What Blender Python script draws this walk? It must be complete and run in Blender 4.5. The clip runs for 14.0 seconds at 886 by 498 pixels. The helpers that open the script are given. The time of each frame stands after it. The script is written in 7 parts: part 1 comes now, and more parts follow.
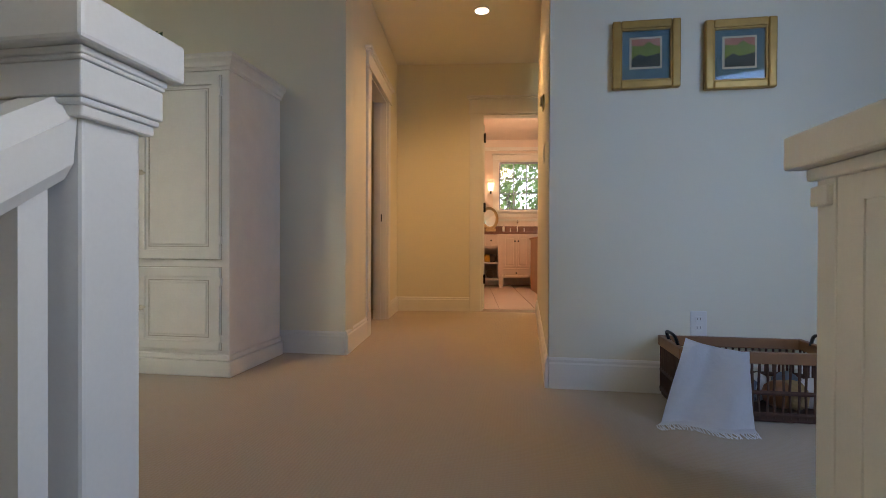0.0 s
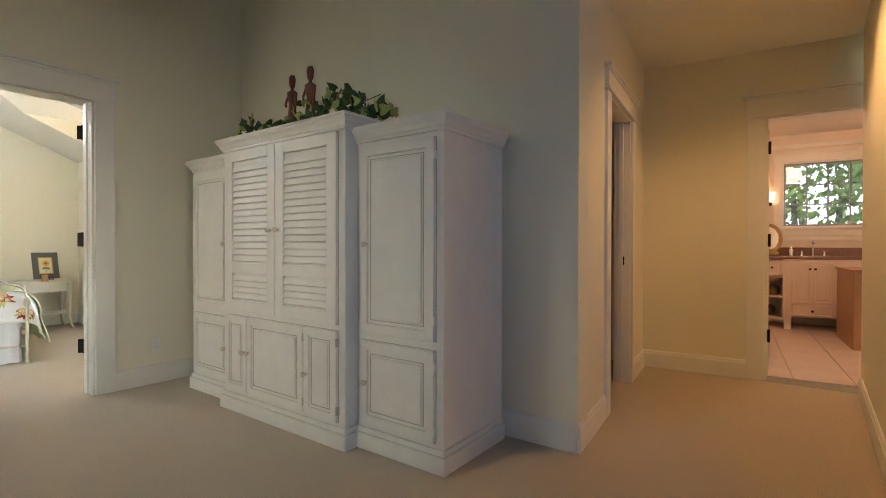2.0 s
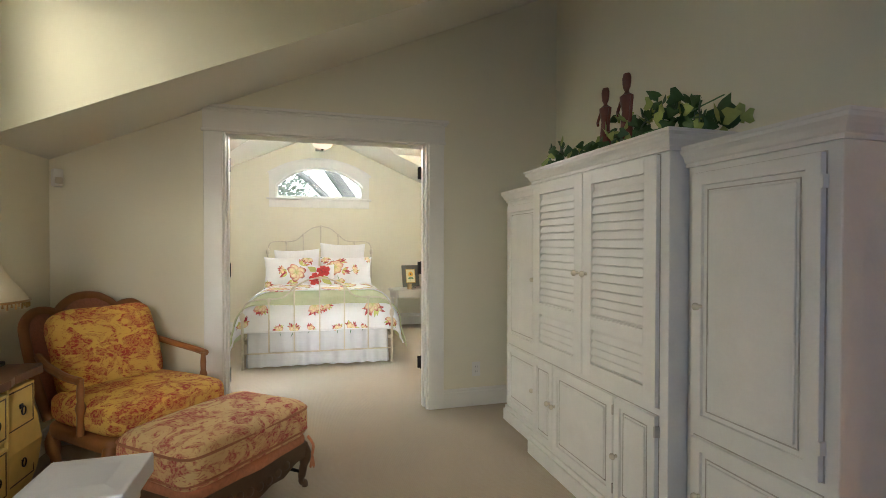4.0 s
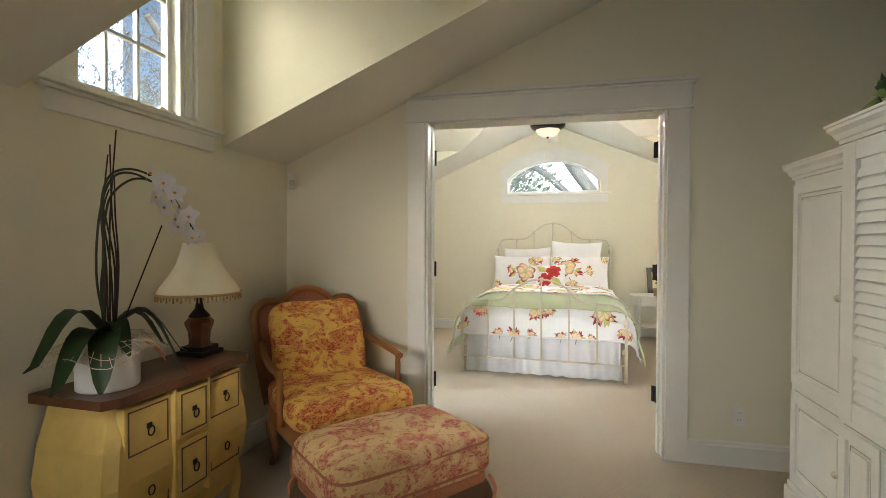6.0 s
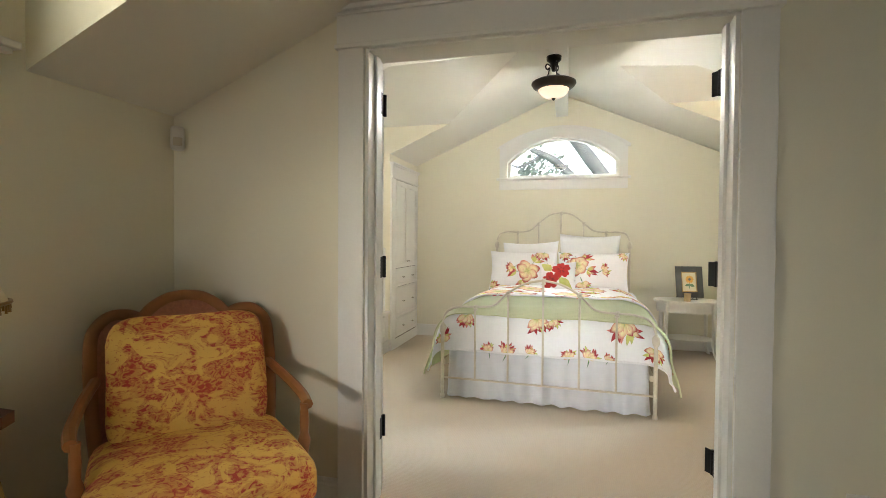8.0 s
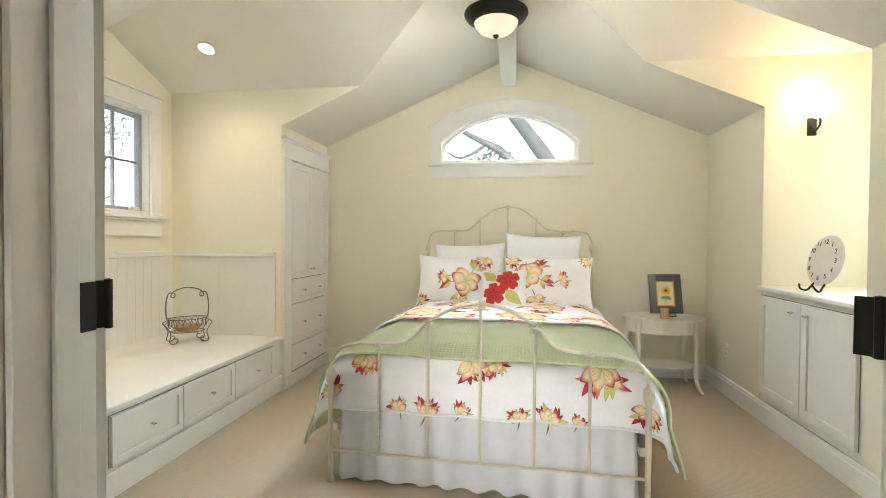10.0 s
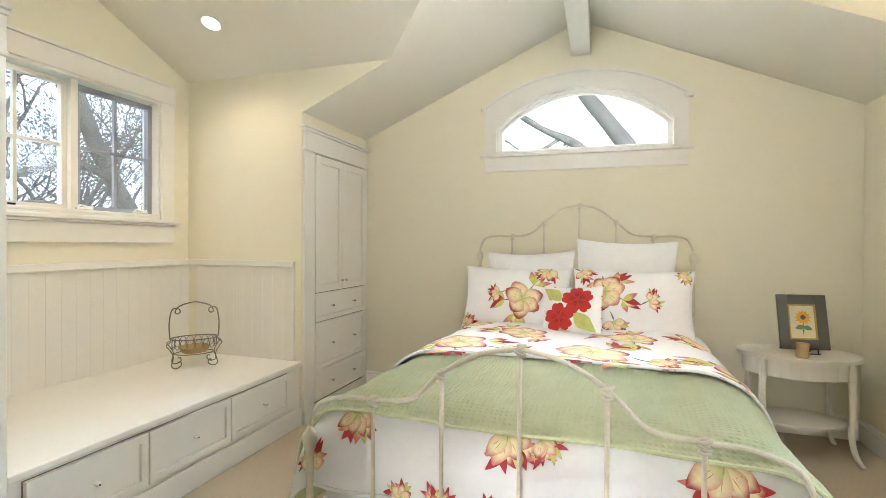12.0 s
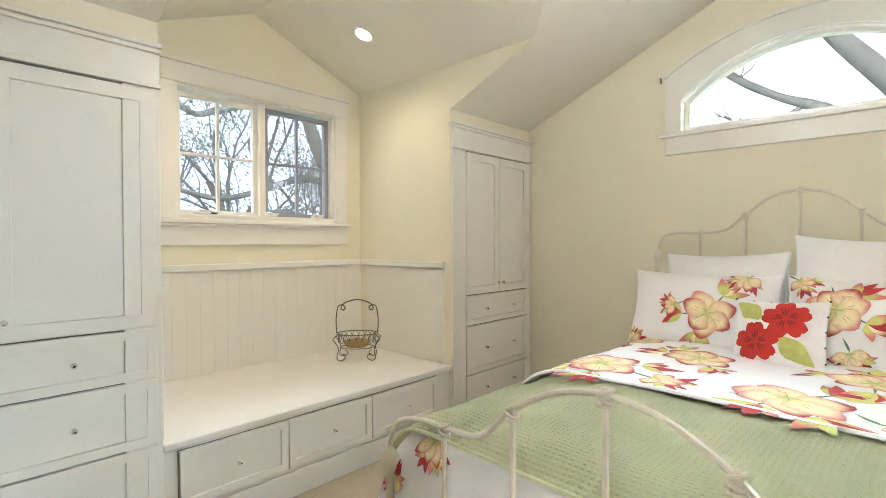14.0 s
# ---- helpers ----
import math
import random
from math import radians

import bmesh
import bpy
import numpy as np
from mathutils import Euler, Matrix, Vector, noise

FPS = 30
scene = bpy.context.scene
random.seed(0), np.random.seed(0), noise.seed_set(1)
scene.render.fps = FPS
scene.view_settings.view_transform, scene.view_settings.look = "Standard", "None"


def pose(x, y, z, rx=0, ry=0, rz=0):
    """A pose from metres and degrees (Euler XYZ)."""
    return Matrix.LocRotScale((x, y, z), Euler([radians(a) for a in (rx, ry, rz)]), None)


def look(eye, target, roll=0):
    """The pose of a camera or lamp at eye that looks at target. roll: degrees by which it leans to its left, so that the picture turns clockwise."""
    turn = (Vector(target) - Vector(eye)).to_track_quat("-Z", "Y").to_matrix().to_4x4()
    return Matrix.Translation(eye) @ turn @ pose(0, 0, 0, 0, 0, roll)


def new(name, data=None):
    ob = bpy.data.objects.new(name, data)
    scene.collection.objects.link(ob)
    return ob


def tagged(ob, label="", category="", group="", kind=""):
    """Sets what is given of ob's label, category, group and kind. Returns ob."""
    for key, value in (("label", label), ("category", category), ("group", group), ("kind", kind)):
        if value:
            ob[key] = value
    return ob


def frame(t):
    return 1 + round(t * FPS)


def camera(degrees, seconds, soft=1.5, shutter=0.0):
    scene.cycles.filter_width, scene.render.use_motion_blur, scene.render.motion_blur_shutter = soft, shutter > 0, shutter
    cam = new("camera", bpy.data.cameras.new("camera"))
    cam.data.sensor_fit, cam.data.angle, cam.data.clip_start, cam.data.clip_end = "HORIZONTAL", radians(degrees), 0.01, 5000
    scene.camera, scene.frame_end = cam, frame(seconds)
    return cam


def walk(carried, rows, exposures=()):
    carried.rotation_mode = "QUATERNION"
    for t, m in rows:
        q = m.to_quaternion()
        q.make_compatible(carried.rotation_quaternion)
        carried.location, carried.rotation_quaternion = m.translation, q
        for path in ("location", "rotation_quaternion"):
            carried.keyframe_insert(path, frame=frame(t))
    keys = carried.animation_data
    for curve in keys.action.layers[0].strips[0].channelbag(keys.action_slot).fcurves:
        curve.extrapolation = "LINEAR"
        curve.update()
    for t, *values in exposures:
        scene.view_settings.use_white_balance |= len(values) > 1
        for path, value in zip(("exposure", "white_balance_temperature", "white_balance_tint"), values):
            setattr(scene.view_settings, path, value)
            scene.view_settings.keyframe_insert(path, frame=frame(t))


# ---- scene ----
cam = camera(84.8, 14.0, soft=0.7)
# the film camera opens up as it turns from the bright hall to the sitting room
EXPOSURES = [(0.0, 0.22), (1.0, 0.14), (2.0, 0.06), (4.0, 0.0), (6.5, 0.0), (9.0, -0.12), (11.5, -0.08), (14.0, -0.19)]
PATH = [
    (0, (1.194, 0.464, 0.693), (0.883, 2.439, 0.681), 0.20),
    (0.5, (1.158, 0.606, 0.778), (0.697, 2.552, 0.772), 0.30),
    (1, (1.123, 0.739, 0.868), (0.461, 2.626, 0.864), 0.00),
    (1.5, (1.106, 0.869, 0.981), (0.168, 2.635, 0.971), -0.05),
    (2, (1.022, 0.991, 1.077), (-0.164, 2.601, 1.060), 0.10),
    (2.5, (0.919, 1.105, 1.199), (-0.464, 2.547, 1.165), 0.00),
    (3, (0.849, 1.188, 1.260), (-0.727, 2.419, 1.224), 0.00),
    (3.5, (0.771, 1.260, 1.272), (-1.001, 2.192, 1.243), 0.05),
    (4, (0.688, 1.349, 1.318), (-1.234, 1.904, 1.293), 0.10),
    (4.2, (0.651, 1.390, 1.343), (-1.306, 1.801, 1.314), 0.12),
    (6.3, (-0.008, 1.700, 1.298), (-1.939, 1.182, 1.260), 0.28),
    (6.5, (-0.089, 1.720, 1.289), (-2.013, 1.177, 1.248), 0.30),
    (7, (-0.347, 1.703, 1.252), (-2.269, 1.150, 1.218), 0.10),
    (7.5, (-0.660, 1.678, 1.262), (-2.585, 1.138, 1.218), 0.30),
    (8, (-1.000, 1.695, 1.251), (-2.936, 1.195, 1.208), 0.40),
    (8.5, (-1.350, 1.691, 1.244), (-3.301, 1.251, 1.203), 0.50),
    (9, (-1.715, 1.675, 1.257), (-3.686, 1.343, 1.215), 0.40),
    (9.2, (-1.845, 1.689, 1.253), (-3.821, 1.394, 1.214), 0.39),
    (11.3, (-2.895, 1.679, 1.256), (-4.868, 1.352, 1.231), 0.51),
    (11.5, (-2.971, 1.700, 1.258), (-4.931, 1.303, 1.234), 0.40),
    (12, (-3.143, 1.752, 1.270), (-5.047, 1.139, 1.250), 0.40),
    (12.5, (-3.297, 1.801, 1.288), (-5.125, 0.992, 1.258), 0.30),
    (13, (-3.441, 1.872, 1.296), (-5.176, 0.879, 1.265), 0.30),
    (13.5, (-3.539, 1.933, 1.292), (-5.158, 0.758, 1.262), 0.15),
    (14, (-3.617, 1.992, 1.286), (-5.078, 0.626, 1.255), -0.10),
]
walk(cam, [(t, look(eye, target, roll)) for t, eye, target, roll in PATH], EXPOSURES)

# ---- world and light ----
world = bpy.data.worlds.new("world")
scene.world = world
world.use_nodes = True
wn = world.node_tree.nodes
sky = wn.new("ShaderNodeTexSky")
sky.sky_type, sky.sun_disc = "NISHITA", False
sky.sun_elevation, sky.sun_rotation = radians(35), radians(72)
world.node_tree.links.new(sky.outputs[0], wn["Background"].inputs[0])
wn["Background"].inputs[1].default_value = 0.15


def sun(strength, angle, way):
    d = bpy.data.lights.new("sun", "SUN")
    d.energy, d.angle, d.color = strength, radians(angle), (1.0, 0.95, 0.88)
    ob = new("sun", d)
    ob.matrix_world = look((0, 0, 20), Vector((0, 0, 20)) + Vector(way))
    return ob


def area(name, eye, target, w, h, watts, colour, spread=180):
    d = bpy.data.lights.new(name, "AREA")
    d.shape, d.size, d.size_y, d.energy, d.color, d.spread = "RECTANGLE", w, h, watts, colour, radians(spread)
    ob = new(name, d)
    ob.matrix_world = look(eye, target)
    return ob


def bulb(name, at, watts, colour, r=0.05):
    d = bpy.data.lights.new(name, "POINT")
    d.energy, d.color, d.shadow_soft_size = watts, colour, r
    ob = new(name, d)
    ob.location = at
    return ob


def spot(name, eye, target, watts, colour, cone=120, r=0.06):
    d = bpy.data.lights.new(name, "SPOT")
    d.energy, d.color, d.spot_size, d.spot_blend, d.shadow_soft_size = watts, colour, radians(cone), 0.8, r
    ob = new(name, d)
    ob.matrix_world = look(eye, target)
    return ob


DAY, WARM, BLUE = (0.64, 0.83, 1.0), (1.0, 0.56, 0.23), (0.30, 0.49, 1.0)
SOFT = (1.0, 0.95, 0.78)      # daylight filtered by the trees
sun(3.0, 4.0, (-0.75, -0.25, -0.55))
# daylight entering by the windows, from the sky above them
area("window_light_bench", (-6.6, -2.7, 3.25), (-3.4, 2.3, 0.9), 2.2, 1.0, 520, DAY)
area("window_light_arch", (-8.3, 1.61, 3.6), (-5.4, 1.6, 0.6), 2.0, 1.0, 1000, DAY)
# lamp added behind an assumed, unseen alcove window to brighten the bedroom
area("added_light_alcove", (-6.6, 5.6, 2.6), (-3.2, 0.5, 1.2), 1.2, 1.2, 1500, DAY)
area("window_light_sitting", (-1.75, -2.3, 3.5), (-1.0, 2.4, 1.0), 2.0, 1.4, 280, SOFT)
area("window_light_sitting_high", (-1.55, -1.0, 4.0), (-2.1, 0.8, 0.9), 1.6, 1.0, 65, SOFT)
area("window_light_sitting_side", (0.2, -1.7, 3.4), (-4.65, 2.0, 0.5), 2.0, 1.4, 300, SOFT)
area("window_light_stair", (3.18, 0.3, 1.5), (2.1, 2.9, 0.7), 1.3, 1.6, 12.5, BLUE, 125)
# white fill added from the stair side for the sitting room's far corner
area("added_fill_sitting", (3.18, 0.30, 2.1), (-3.4, 0.8, 0.8), 1.3, 0.55, 4.8, (1.0, 0.96, 0.90), 50)
# narrow white beam added to brighten the bed's foot through the doorway
area("added_beam_bed", (3.18, 0.55, 2.12), (-4.65, 1.70, 0.40), 0.7, 0.5, 2.3, (0.94, 0.96, 1.0), 13)
# lamps
spot("downlight_hall", (0.883, 4.451, 2.6), (0.883, 4.451, 0), 64, WARM, 140)
spot("downlight_bedroom", (-5.615, -0.587, 2.62), (-5.6, -0.55, 0), 26, (1.0, 0.82, 0.64), 130)
spot("downlight_bedroom", (-4.75, -0.587, 2.62), (-4.75, -0.55, 0), 26, (1.0, 0.82, 0.64), 130)
bulb("bath_light", (1.3, 7.2, 2.3), 34, (1.0, 0.58, 0.34), 0.15)
bulb("sconce_light", (-5.9, 3.67, 2.2), 11, WARM, 0.05)
bulb("pendant_light", (-5.03, 1.565, 2.45), 120, (0.98, 0.98, 1.0), 0.09)


# ---- materials ----
def mat(name, colour, rough=0.6, metal=0.0, vary=0.06, scale=6.0, bump=0.0, bscale=200.0, fine=0.03, sheen=0.0):
    """A painted or plain surface: colour varied at two scales, with fine relief."""
    m = bpy.data.materials.new(name)
    m.use_nodes = True
    n, l = m.node_tree.nodes, m.node_tree.links
    b = n["Principled BSDF"]
    b.inputs["Roughness"].default_value, b.inputs["Metallic"].default_value = rough, metal
    if sheen:
        b.inputs["Sheen Weight"].default_value = sheen
    tc = n.new("ShaderNodeTexCoord")
    big, small = n.new("ShaderNodeTexNoise"), n.new("ShaderNodeTexNoise")
    big.inputs["Scale"].default_value, small.inputs["Scale"].default_value = scale, bscale
    big.inputs["Detail"].default_value = 4.0
    for t in (big, small):
        l.new(tc.outputs["Object"], t.inputs["Vector"])
    hsv = n.new("ShaderNodeHueSaturation")
    hsv.inputs["Color"].default_value = (*colour, 1)
    a, c = n.new("ShaderNodeMath"), n.new("ShaderNodeMath")
    a.operation, c.operation = "MULTIPLY_ADD", "MULTIPLY_ADD"
    a.inputs[1].default_value, a.inputs[2].default_value = vary * 2, 1 - vary
    l.new(big.outputs["Fac"], a.inputs[0])
    c.inputs[1].default_value = fine * 2
    l.new(small.outputs["Fac"], c.inputs[0])
    l.new(a.outputs[0], c.inputs[2])
    l.new(c.outputs[0], hsv.inputs["Value"])
    l.new(hsv.outputs[0], b.inputs["Base Color"])
    if bump:
        bp = n.new("ShaderNodeBump")
        bp.inputs["Strength"].default_value, bp.inputs["Distance"].default_value = bump, 0.004
        l.new(small.outputs["Fac"], bp.inputs["Height"])
        l.new(bp.outputs[0], b.inputs["Normal"])
    return m


def glow(name, colour, strength):
    m = bpy.data.materials.new(name)
    m.use_nodes = True
    b = m.node_tree.nodes["Principled BSDF"]
    b.inputs["Base Color"].default_value = (*colour, 1)
    b.inputs["Emission Color"].default_value = (*colour, 1)
    b.inputs["Emission Strength"].default_value = strength
    return m


def glass_mat():
    m = bpy.data.materials.new("pane_glass")
    m.use_nodes = True
    b = m.node_tree.nodes["Principled BSDF"]
    b.inputs["Base Color"].default_value = (1, 1, 1, 1)
    b.inputs["Roughness"].default_value = 0.0
    b.inputs["IOR"].default_value = 1.45
    b.inputs["Transmission Weight"].default_value = 1.0
    return m


WALL = mat("wall_paint_yellow", (0.80, 0.755, 0.59), 0.7, vary=0.02, scale=1.2, bump=0.08, bscale=260)
CEIL = mat("ceiling_paint", (0.82, 0.795, 0.70), 0.75, vary=0.02, scale=1.0, bump=0.06, bscale=240)
TRIM = mat("trim_paint_white", (0.80, 0.78, 0.71), 0.35, vary=0.03, scale=5, bump=0.05, bscale=120)
CABW = mat("cabinet_paint_white", (0.80, 0.78, 0.72), 0.45, vary=0.07, scale=9, bump=0.12, bscale=90)
# dark colour that stands in for shade in the gaps between fronts
GAP_DARK = mat("gap_dark", (0.22, 0.19, 0.15), 0.8)
CARPET = mat("carpet_beige", (0.37, 0.295, 0.20), 0.95, vary=0.08, scale=2.2, bump=0.9, bscale=330, fine=0.16, sheen=0.3)
BLACK = mat("black_iron", (0.015, 0.013, 0.012), 0.45, 0.6)
GLASS = glass_mat()
# white sash darkened to grey, with its shade put into the colour
SASH_SHADE = mat("sash_shade_grey", (0.30, 0.31, 0.34), 0.4)


def looped(m, across, along):
    """Rows of loops in a carpet's relief."""
    n, l = m.node_tree.nodes, m.node_tree.links
    bp = next(x for x in n if x.type == "BUMP")
    old = bp.inputs["Height"].links[0].from_socket
    for axis, sc in (("X", across), ("Y", along)):
        w = n.new("ShaderNodeTexWave")
        w.bands_direction = axis
        w.inputs["Scale"].default_value, w.inputs["Distortion"].default_value, w.inputs["Detail Scale"].default_value = sc, 3.5, 2.5
        l.new(next(x for x in n if x.type == "TEX_COORD").outputs["Object"], w.inputs["Vector"])
        a = n.new("ShaderNodeMath")
        a.operation = "ADD"
        l.new(w.outputs["Fac"], a.inputs[0])
        l.new(old, a.inputs[1])
        old = a.outputs[0]
    l.new(old, bp.inputs["Height"])
    bp.inputs["Strength"].default_value = 0.15


looped(CARPET, 24.0, 30.0)
LAMP = glow("lamp_white", (1.0, 0.86, 0.66), 9.0)


# ---- builders ----
def part(name, bm, material, parent=None, label="", smooth=False):
    me = bpy.data.meshes.new(name)
    bmesh.ops.recalc_face_normals(bm, faces=bm.faces)
    bm.to_mesh(me)
    bm.free()
    me.materials.append(material)
    if smooth:
        me.shade_smooth()
        me.set_sharp_from_angle(angle=radians(40))
    ob = new(name, me)
    if parent:
        ob.parent = parent
    if label:
        ob["label"] = label
    return ob


def thing(name, m, label, category, group=""):
    ob = new(name)
    ob.matrix_basis = m
    ob.empty_display_size = 0.1
    return tagged(ob, label, category, group)


def box(bm, x0, y0, z0, x1, y1, z1, bev=0.0):
    r = bmesh.ops.create_cube(bm, size=1.0)
    v = r["verts"]
    bmesh.ops.scale(bm, verts=v, vec=(abs(x1 - x0), abs(y1 - y0), abs(z1 - z0)))
    bmesh.ops.translate(bm, verts=v, vec=((x0 + x1) / 2, (y0 + y1) / 2, (z0 + z1) / 2))
    if bev:
        e = {e for q in v for e in q.link_edges}
        bmesh.ops.bevel(bm, geom=list(e), offset=bev, segments=2, affect="EDGES", profile=0.5)
    return bm


def boxes(*rows, bev=0.0):
    bm = bmesh.new()
    for r in rows:
        box(bm, *r, bev=bev)
    return bm


def prism(bm, pts, vec):
    """A flat polygon of 3D points, thickened along vec."""
    lo = [bm.verts.new(p) for p in pts]
    hi = [bm.verts.new(Vector(p) + Vector(vec)) for p in pts]
    bm.faces.new(lo)
    bm.faces.new(hi[::-1])
    n = len(pts)
    for i in range(n):
        bm.faces.new((lo[i], lo[(i + 1) % n], hi[(i + 1) % n], hi[i]))
    return bm


def lathe(bm, profile, at=(0, 0, 0), segs=24):
    """Turned shape from (radius, height) pairs about the z axis."""
    rings = []
    for r, z in profile:
        rings.append([bm.verts.new((at[0] + r * math.cos(2 * math.pi * i / segs), at[1] + r * math.sin(2 * math.pi * i / segs), at[2] + z)) for i in range(segs)])
    for a, b in zip(rings, rings[1:]):
        for i in range(segs):
            bm.faces.new((a[i], a[(i + 1) % segs], b[(i + 1) % segs], b[i]))
    for ring, flip in ((rings[0], True), (rings[-1], False)):
        if (ring[0].co - ring[1].co).length > 1e-5:
            bm.faces.new(ring[::-1] if flip else ring)
    return bm


def tube(bm, pts, r, segs=8):
    """A round bar along points; r is one radius or one for each point."""
    pts = [Vector(p) for p in pts]
    rs = r if isinstance(r, (list, tuple)) else [r] * len(pts)
    rings, side = [], None
    for i, p in enumerate(pts):
        d = (pts[min(i + 1, len(pts) - 1)] - pts[max(i - 1, 0)]).normalized()
        if side is None:
            side = d.orthogonal().normalized()
        else:
            side = (side - d * side.dot(d)).normalized()
        up = d.cross(side)
        rings.append([bm.verts.new(p + rs[i] * (side * math.cos(2 * math.pi * k / segs) + up * math.sin(2 * math.pi * k / segs))) for k in range(segs)])
    for a, b in zip(rings, rings[1:]):
        for k in range(segs):
            bm.faces.new((a[k], a[(k + 1) % segs], b[(k + 1) % segs], b[k]))
    bm.faces.new(rings[0][::-1])
    bm.faces.new(rings[-1])
    return bm


def curve(points, n=8):
    """Smooth points through the given ones."""
    p = [Vector(points[0])] + [Vector(q) for q in points] + [Vector(points[-1])]
    out = []
    for i in range(1, len(p) - 2):
        for k in range(n):
            t = k / n
            out.append(0.5 * ((2 * p[i]) + (p[i + 1] - p[i - 1]) * t + (2 * p[i - 1] - 5 * p[i] + 4 * p[i + 1] - p[i + 2]) * t * t + (3 * p[i] - p[i - 1] - 3 * p[i + 1] + p[i + 2]) * t ** 3))
    out.append(p[-2])
    return out


def setting(name, bm, material, m=None, label=""):
    ob = part(name, bm, material, label=label)
    ob["kind"] = "structure"
    if m:
        ob.matrix_basis = m
    return ob


def wall_rows(axis, a, b, u0, u1, z0, z1, holes=()):
    """Boxes of a wall between planes a and b, from u0 to u1, round holes (u0, u1, z0, z1)."""
    cuts = sorted({u0, u1, *[h[0] for h in holes], *[h[1] for h in holes]})
    rows = []
    for s, e in zip(cuts, cuts[1:]):
        mid = (s + e) / 2
        spans = sorted((h[2], h[3]) for h in holes if h[0] < mid < h[1])
        z = z0
        for lo, hi in [*spans, (z1, z1)]:
            if lo > z + 1e-6:
                rows.append((a, s, z, b, e, lo) if axis == "x" else (s, a, z, e, b, lo))
            z = hi
    return rows


# ---- the large structure ----
XB, XD, XD2 = -7.015, -3.02, -3.19          # bed wall, door wall on its two sides
YL, YR, YC = -0.22, 3.40, 3.42              # eave walls, wall behind the white cabinets
DL, DR = 0.81, 2.30                        # double doorway
DORM = (-6.06, -4.28, -1.22)                # bench dormer: sides and back
HALL = pose(0.10, 3.42, 0, 0, 0, 5.6)       # the hall runs slightly askew

setting("floor", boxes((-7.3, -1.6, -0.2, 0.72, 0.90, 0.0), (-7.3, 0.90, -0.2, 0.72, 3.7, 0.0), (0.72, 1.2, -0.2, 4.2, 3.7, 0.0), (-1.6, 3.7, -0.2, 1.9, 5.6, 0.0), (-7.3, 3.7, -0.2, -4.4, 5.0, 0.0)), CARPET, label="beige looped carpet on the floor")
# bed wall with the arched opening
AY0, AY1, AZ0, ASP, ATOP = 0.957, 2.258, 2.0, 2.195, 2.475
bm = boxes(*wall_rows("x", XB, XB - 0.2, -1.6, 4.9, 0, 3.4, [(AY0, AY1, AZ0, ATOP)]))
AC, AW, AR = (AY0 + AY1) / 2, (AY1 - AY0) / 2, ATOP - ASP


def arc(half, rise, spring, n=20, centre=AC):
    rad = (half * half + rise * rise) / (2 * rise)
    a = math.asin(half / rad)
    return [(centre + rad * math.sin(-a + 2 * a * i / n), spring + rise - rad + rad * math.cos(-a + 2 * a * i / n)) for i in range(n + 1)]


ins = arc(AW, AR, ASP)
prism(bm, [(XB, y, z) for y, z in ins[:11]] + [(XB, AY0, ATOP)], (-0.2, 0, 0))
prism(bm, [(XB, y, z) for y, z in ins[10:]] + [(XB, AY1, ATOP)], (-0.2, 0, 0))
setting("wall_west", bm, WALL)
# wall between bedroom and sitting room
setting("wall_doors", boxes(*wall_rows("x", XD, XD2, -1.0, 4.9, 0, 3.8, [(DL, DR, 0, 2.10)])), WALL)
# eave walls of the bedroom
EZ = 2.19
setting("wall_bedroom_south", boxes(*wall_rows("y", YL, YL - 0.12, XB, DORM[0], 0, 2.6), *wall_rows("y", YL, YL - 0.12, DORM[1], XD2, 0, 2.6)), WALL)
setting("wall_bedroom_north", boxes(*wall_rows("y", YR, YR + 0.12, XB, -6.02, 0, 2.6), *wall_rows("y", YR, YR + 0.12, -4.98, XD2, 0, 2.6)), WALL)
# bench dormer
WX0, WX1, WZ0, WZ1 = -5.81, -4.67, 1.43, 2.26
setting("wall_dormer_back", boxes(*wall_rows("y", DORM[2], DORM[2] - 0.16, DORM[0] - 0.3, DORM[1] + 0.3, 0, 3.0, [(WX0, WX1, WZ0, WZ1)])), WALL)
DE, DRZ, DRX = 2.475, 2.84, -5.17
sl = lambda y: 2.19 + 0.4425 * (y + 0.2)
ye, yr = -0.2 + (DE - 2.19) / 0.4425, -0.2 + (DRZ - 2.19) / 0.4425
for x, s in ((DORM[0] + 0.003, -1), (DORM[1] - 0.003, 1)):
    bm = prism(bmesh.new(), [(x, DORM[2], 0), (x, YL - 0.002, 0), (x, YL - 0.002, sl(YL) + 0.001), (x, ye, DE), (x, DORM[2], DE)], (0.002 * s, 0, 0))
    setting("wall_dormer_cheek", bm, WALL)
bm = bmesh.new()
for x in (DORM[0], DORM[1]):
    prism(bm, [(x, DORM[2], DE), (x, ye, DE), (DRX, yr, DRZ), (DRX, DORM[2], DRZ)], (0, 0, 0.05))
setting("ceiling_dormer_south", bm, CEIL)
# bedroom ceiling, cut by both dormers
RY, RZ = 1.60, 2.985
bm = prism(bmesh.new(), [(x, y, sl(y)) for x, y in ((XB, YL), (DORM[0], YL), (DORM[0], ye), (DRX, yr), (DORM[1], ye), (DORM[1], YL), (XD2, YL), (XD2, RY), (XB, RY))], (0, 0, 0.05))
sr = lambda y: 2.20 + 0.436 * (YR - y)
NE, NR, NX = 2.55, 2.765, -5.50
yne, ynr = YR - (NE - 2.2) / 0.436, YR - (NR - 2.2) / 0.436
prism(bm, [(x, y, sr(y)) for x, y in ((XB, YR), (-6.02, YR), (-6.02, yne), (NX, ynr), (-4.98, yne), (-4.98, YR), (XD2, YR), (XD2, RY), (XB, RY))], (0, 0, 0.05))
setting("ceiling_bedroom", bm, CEIL)
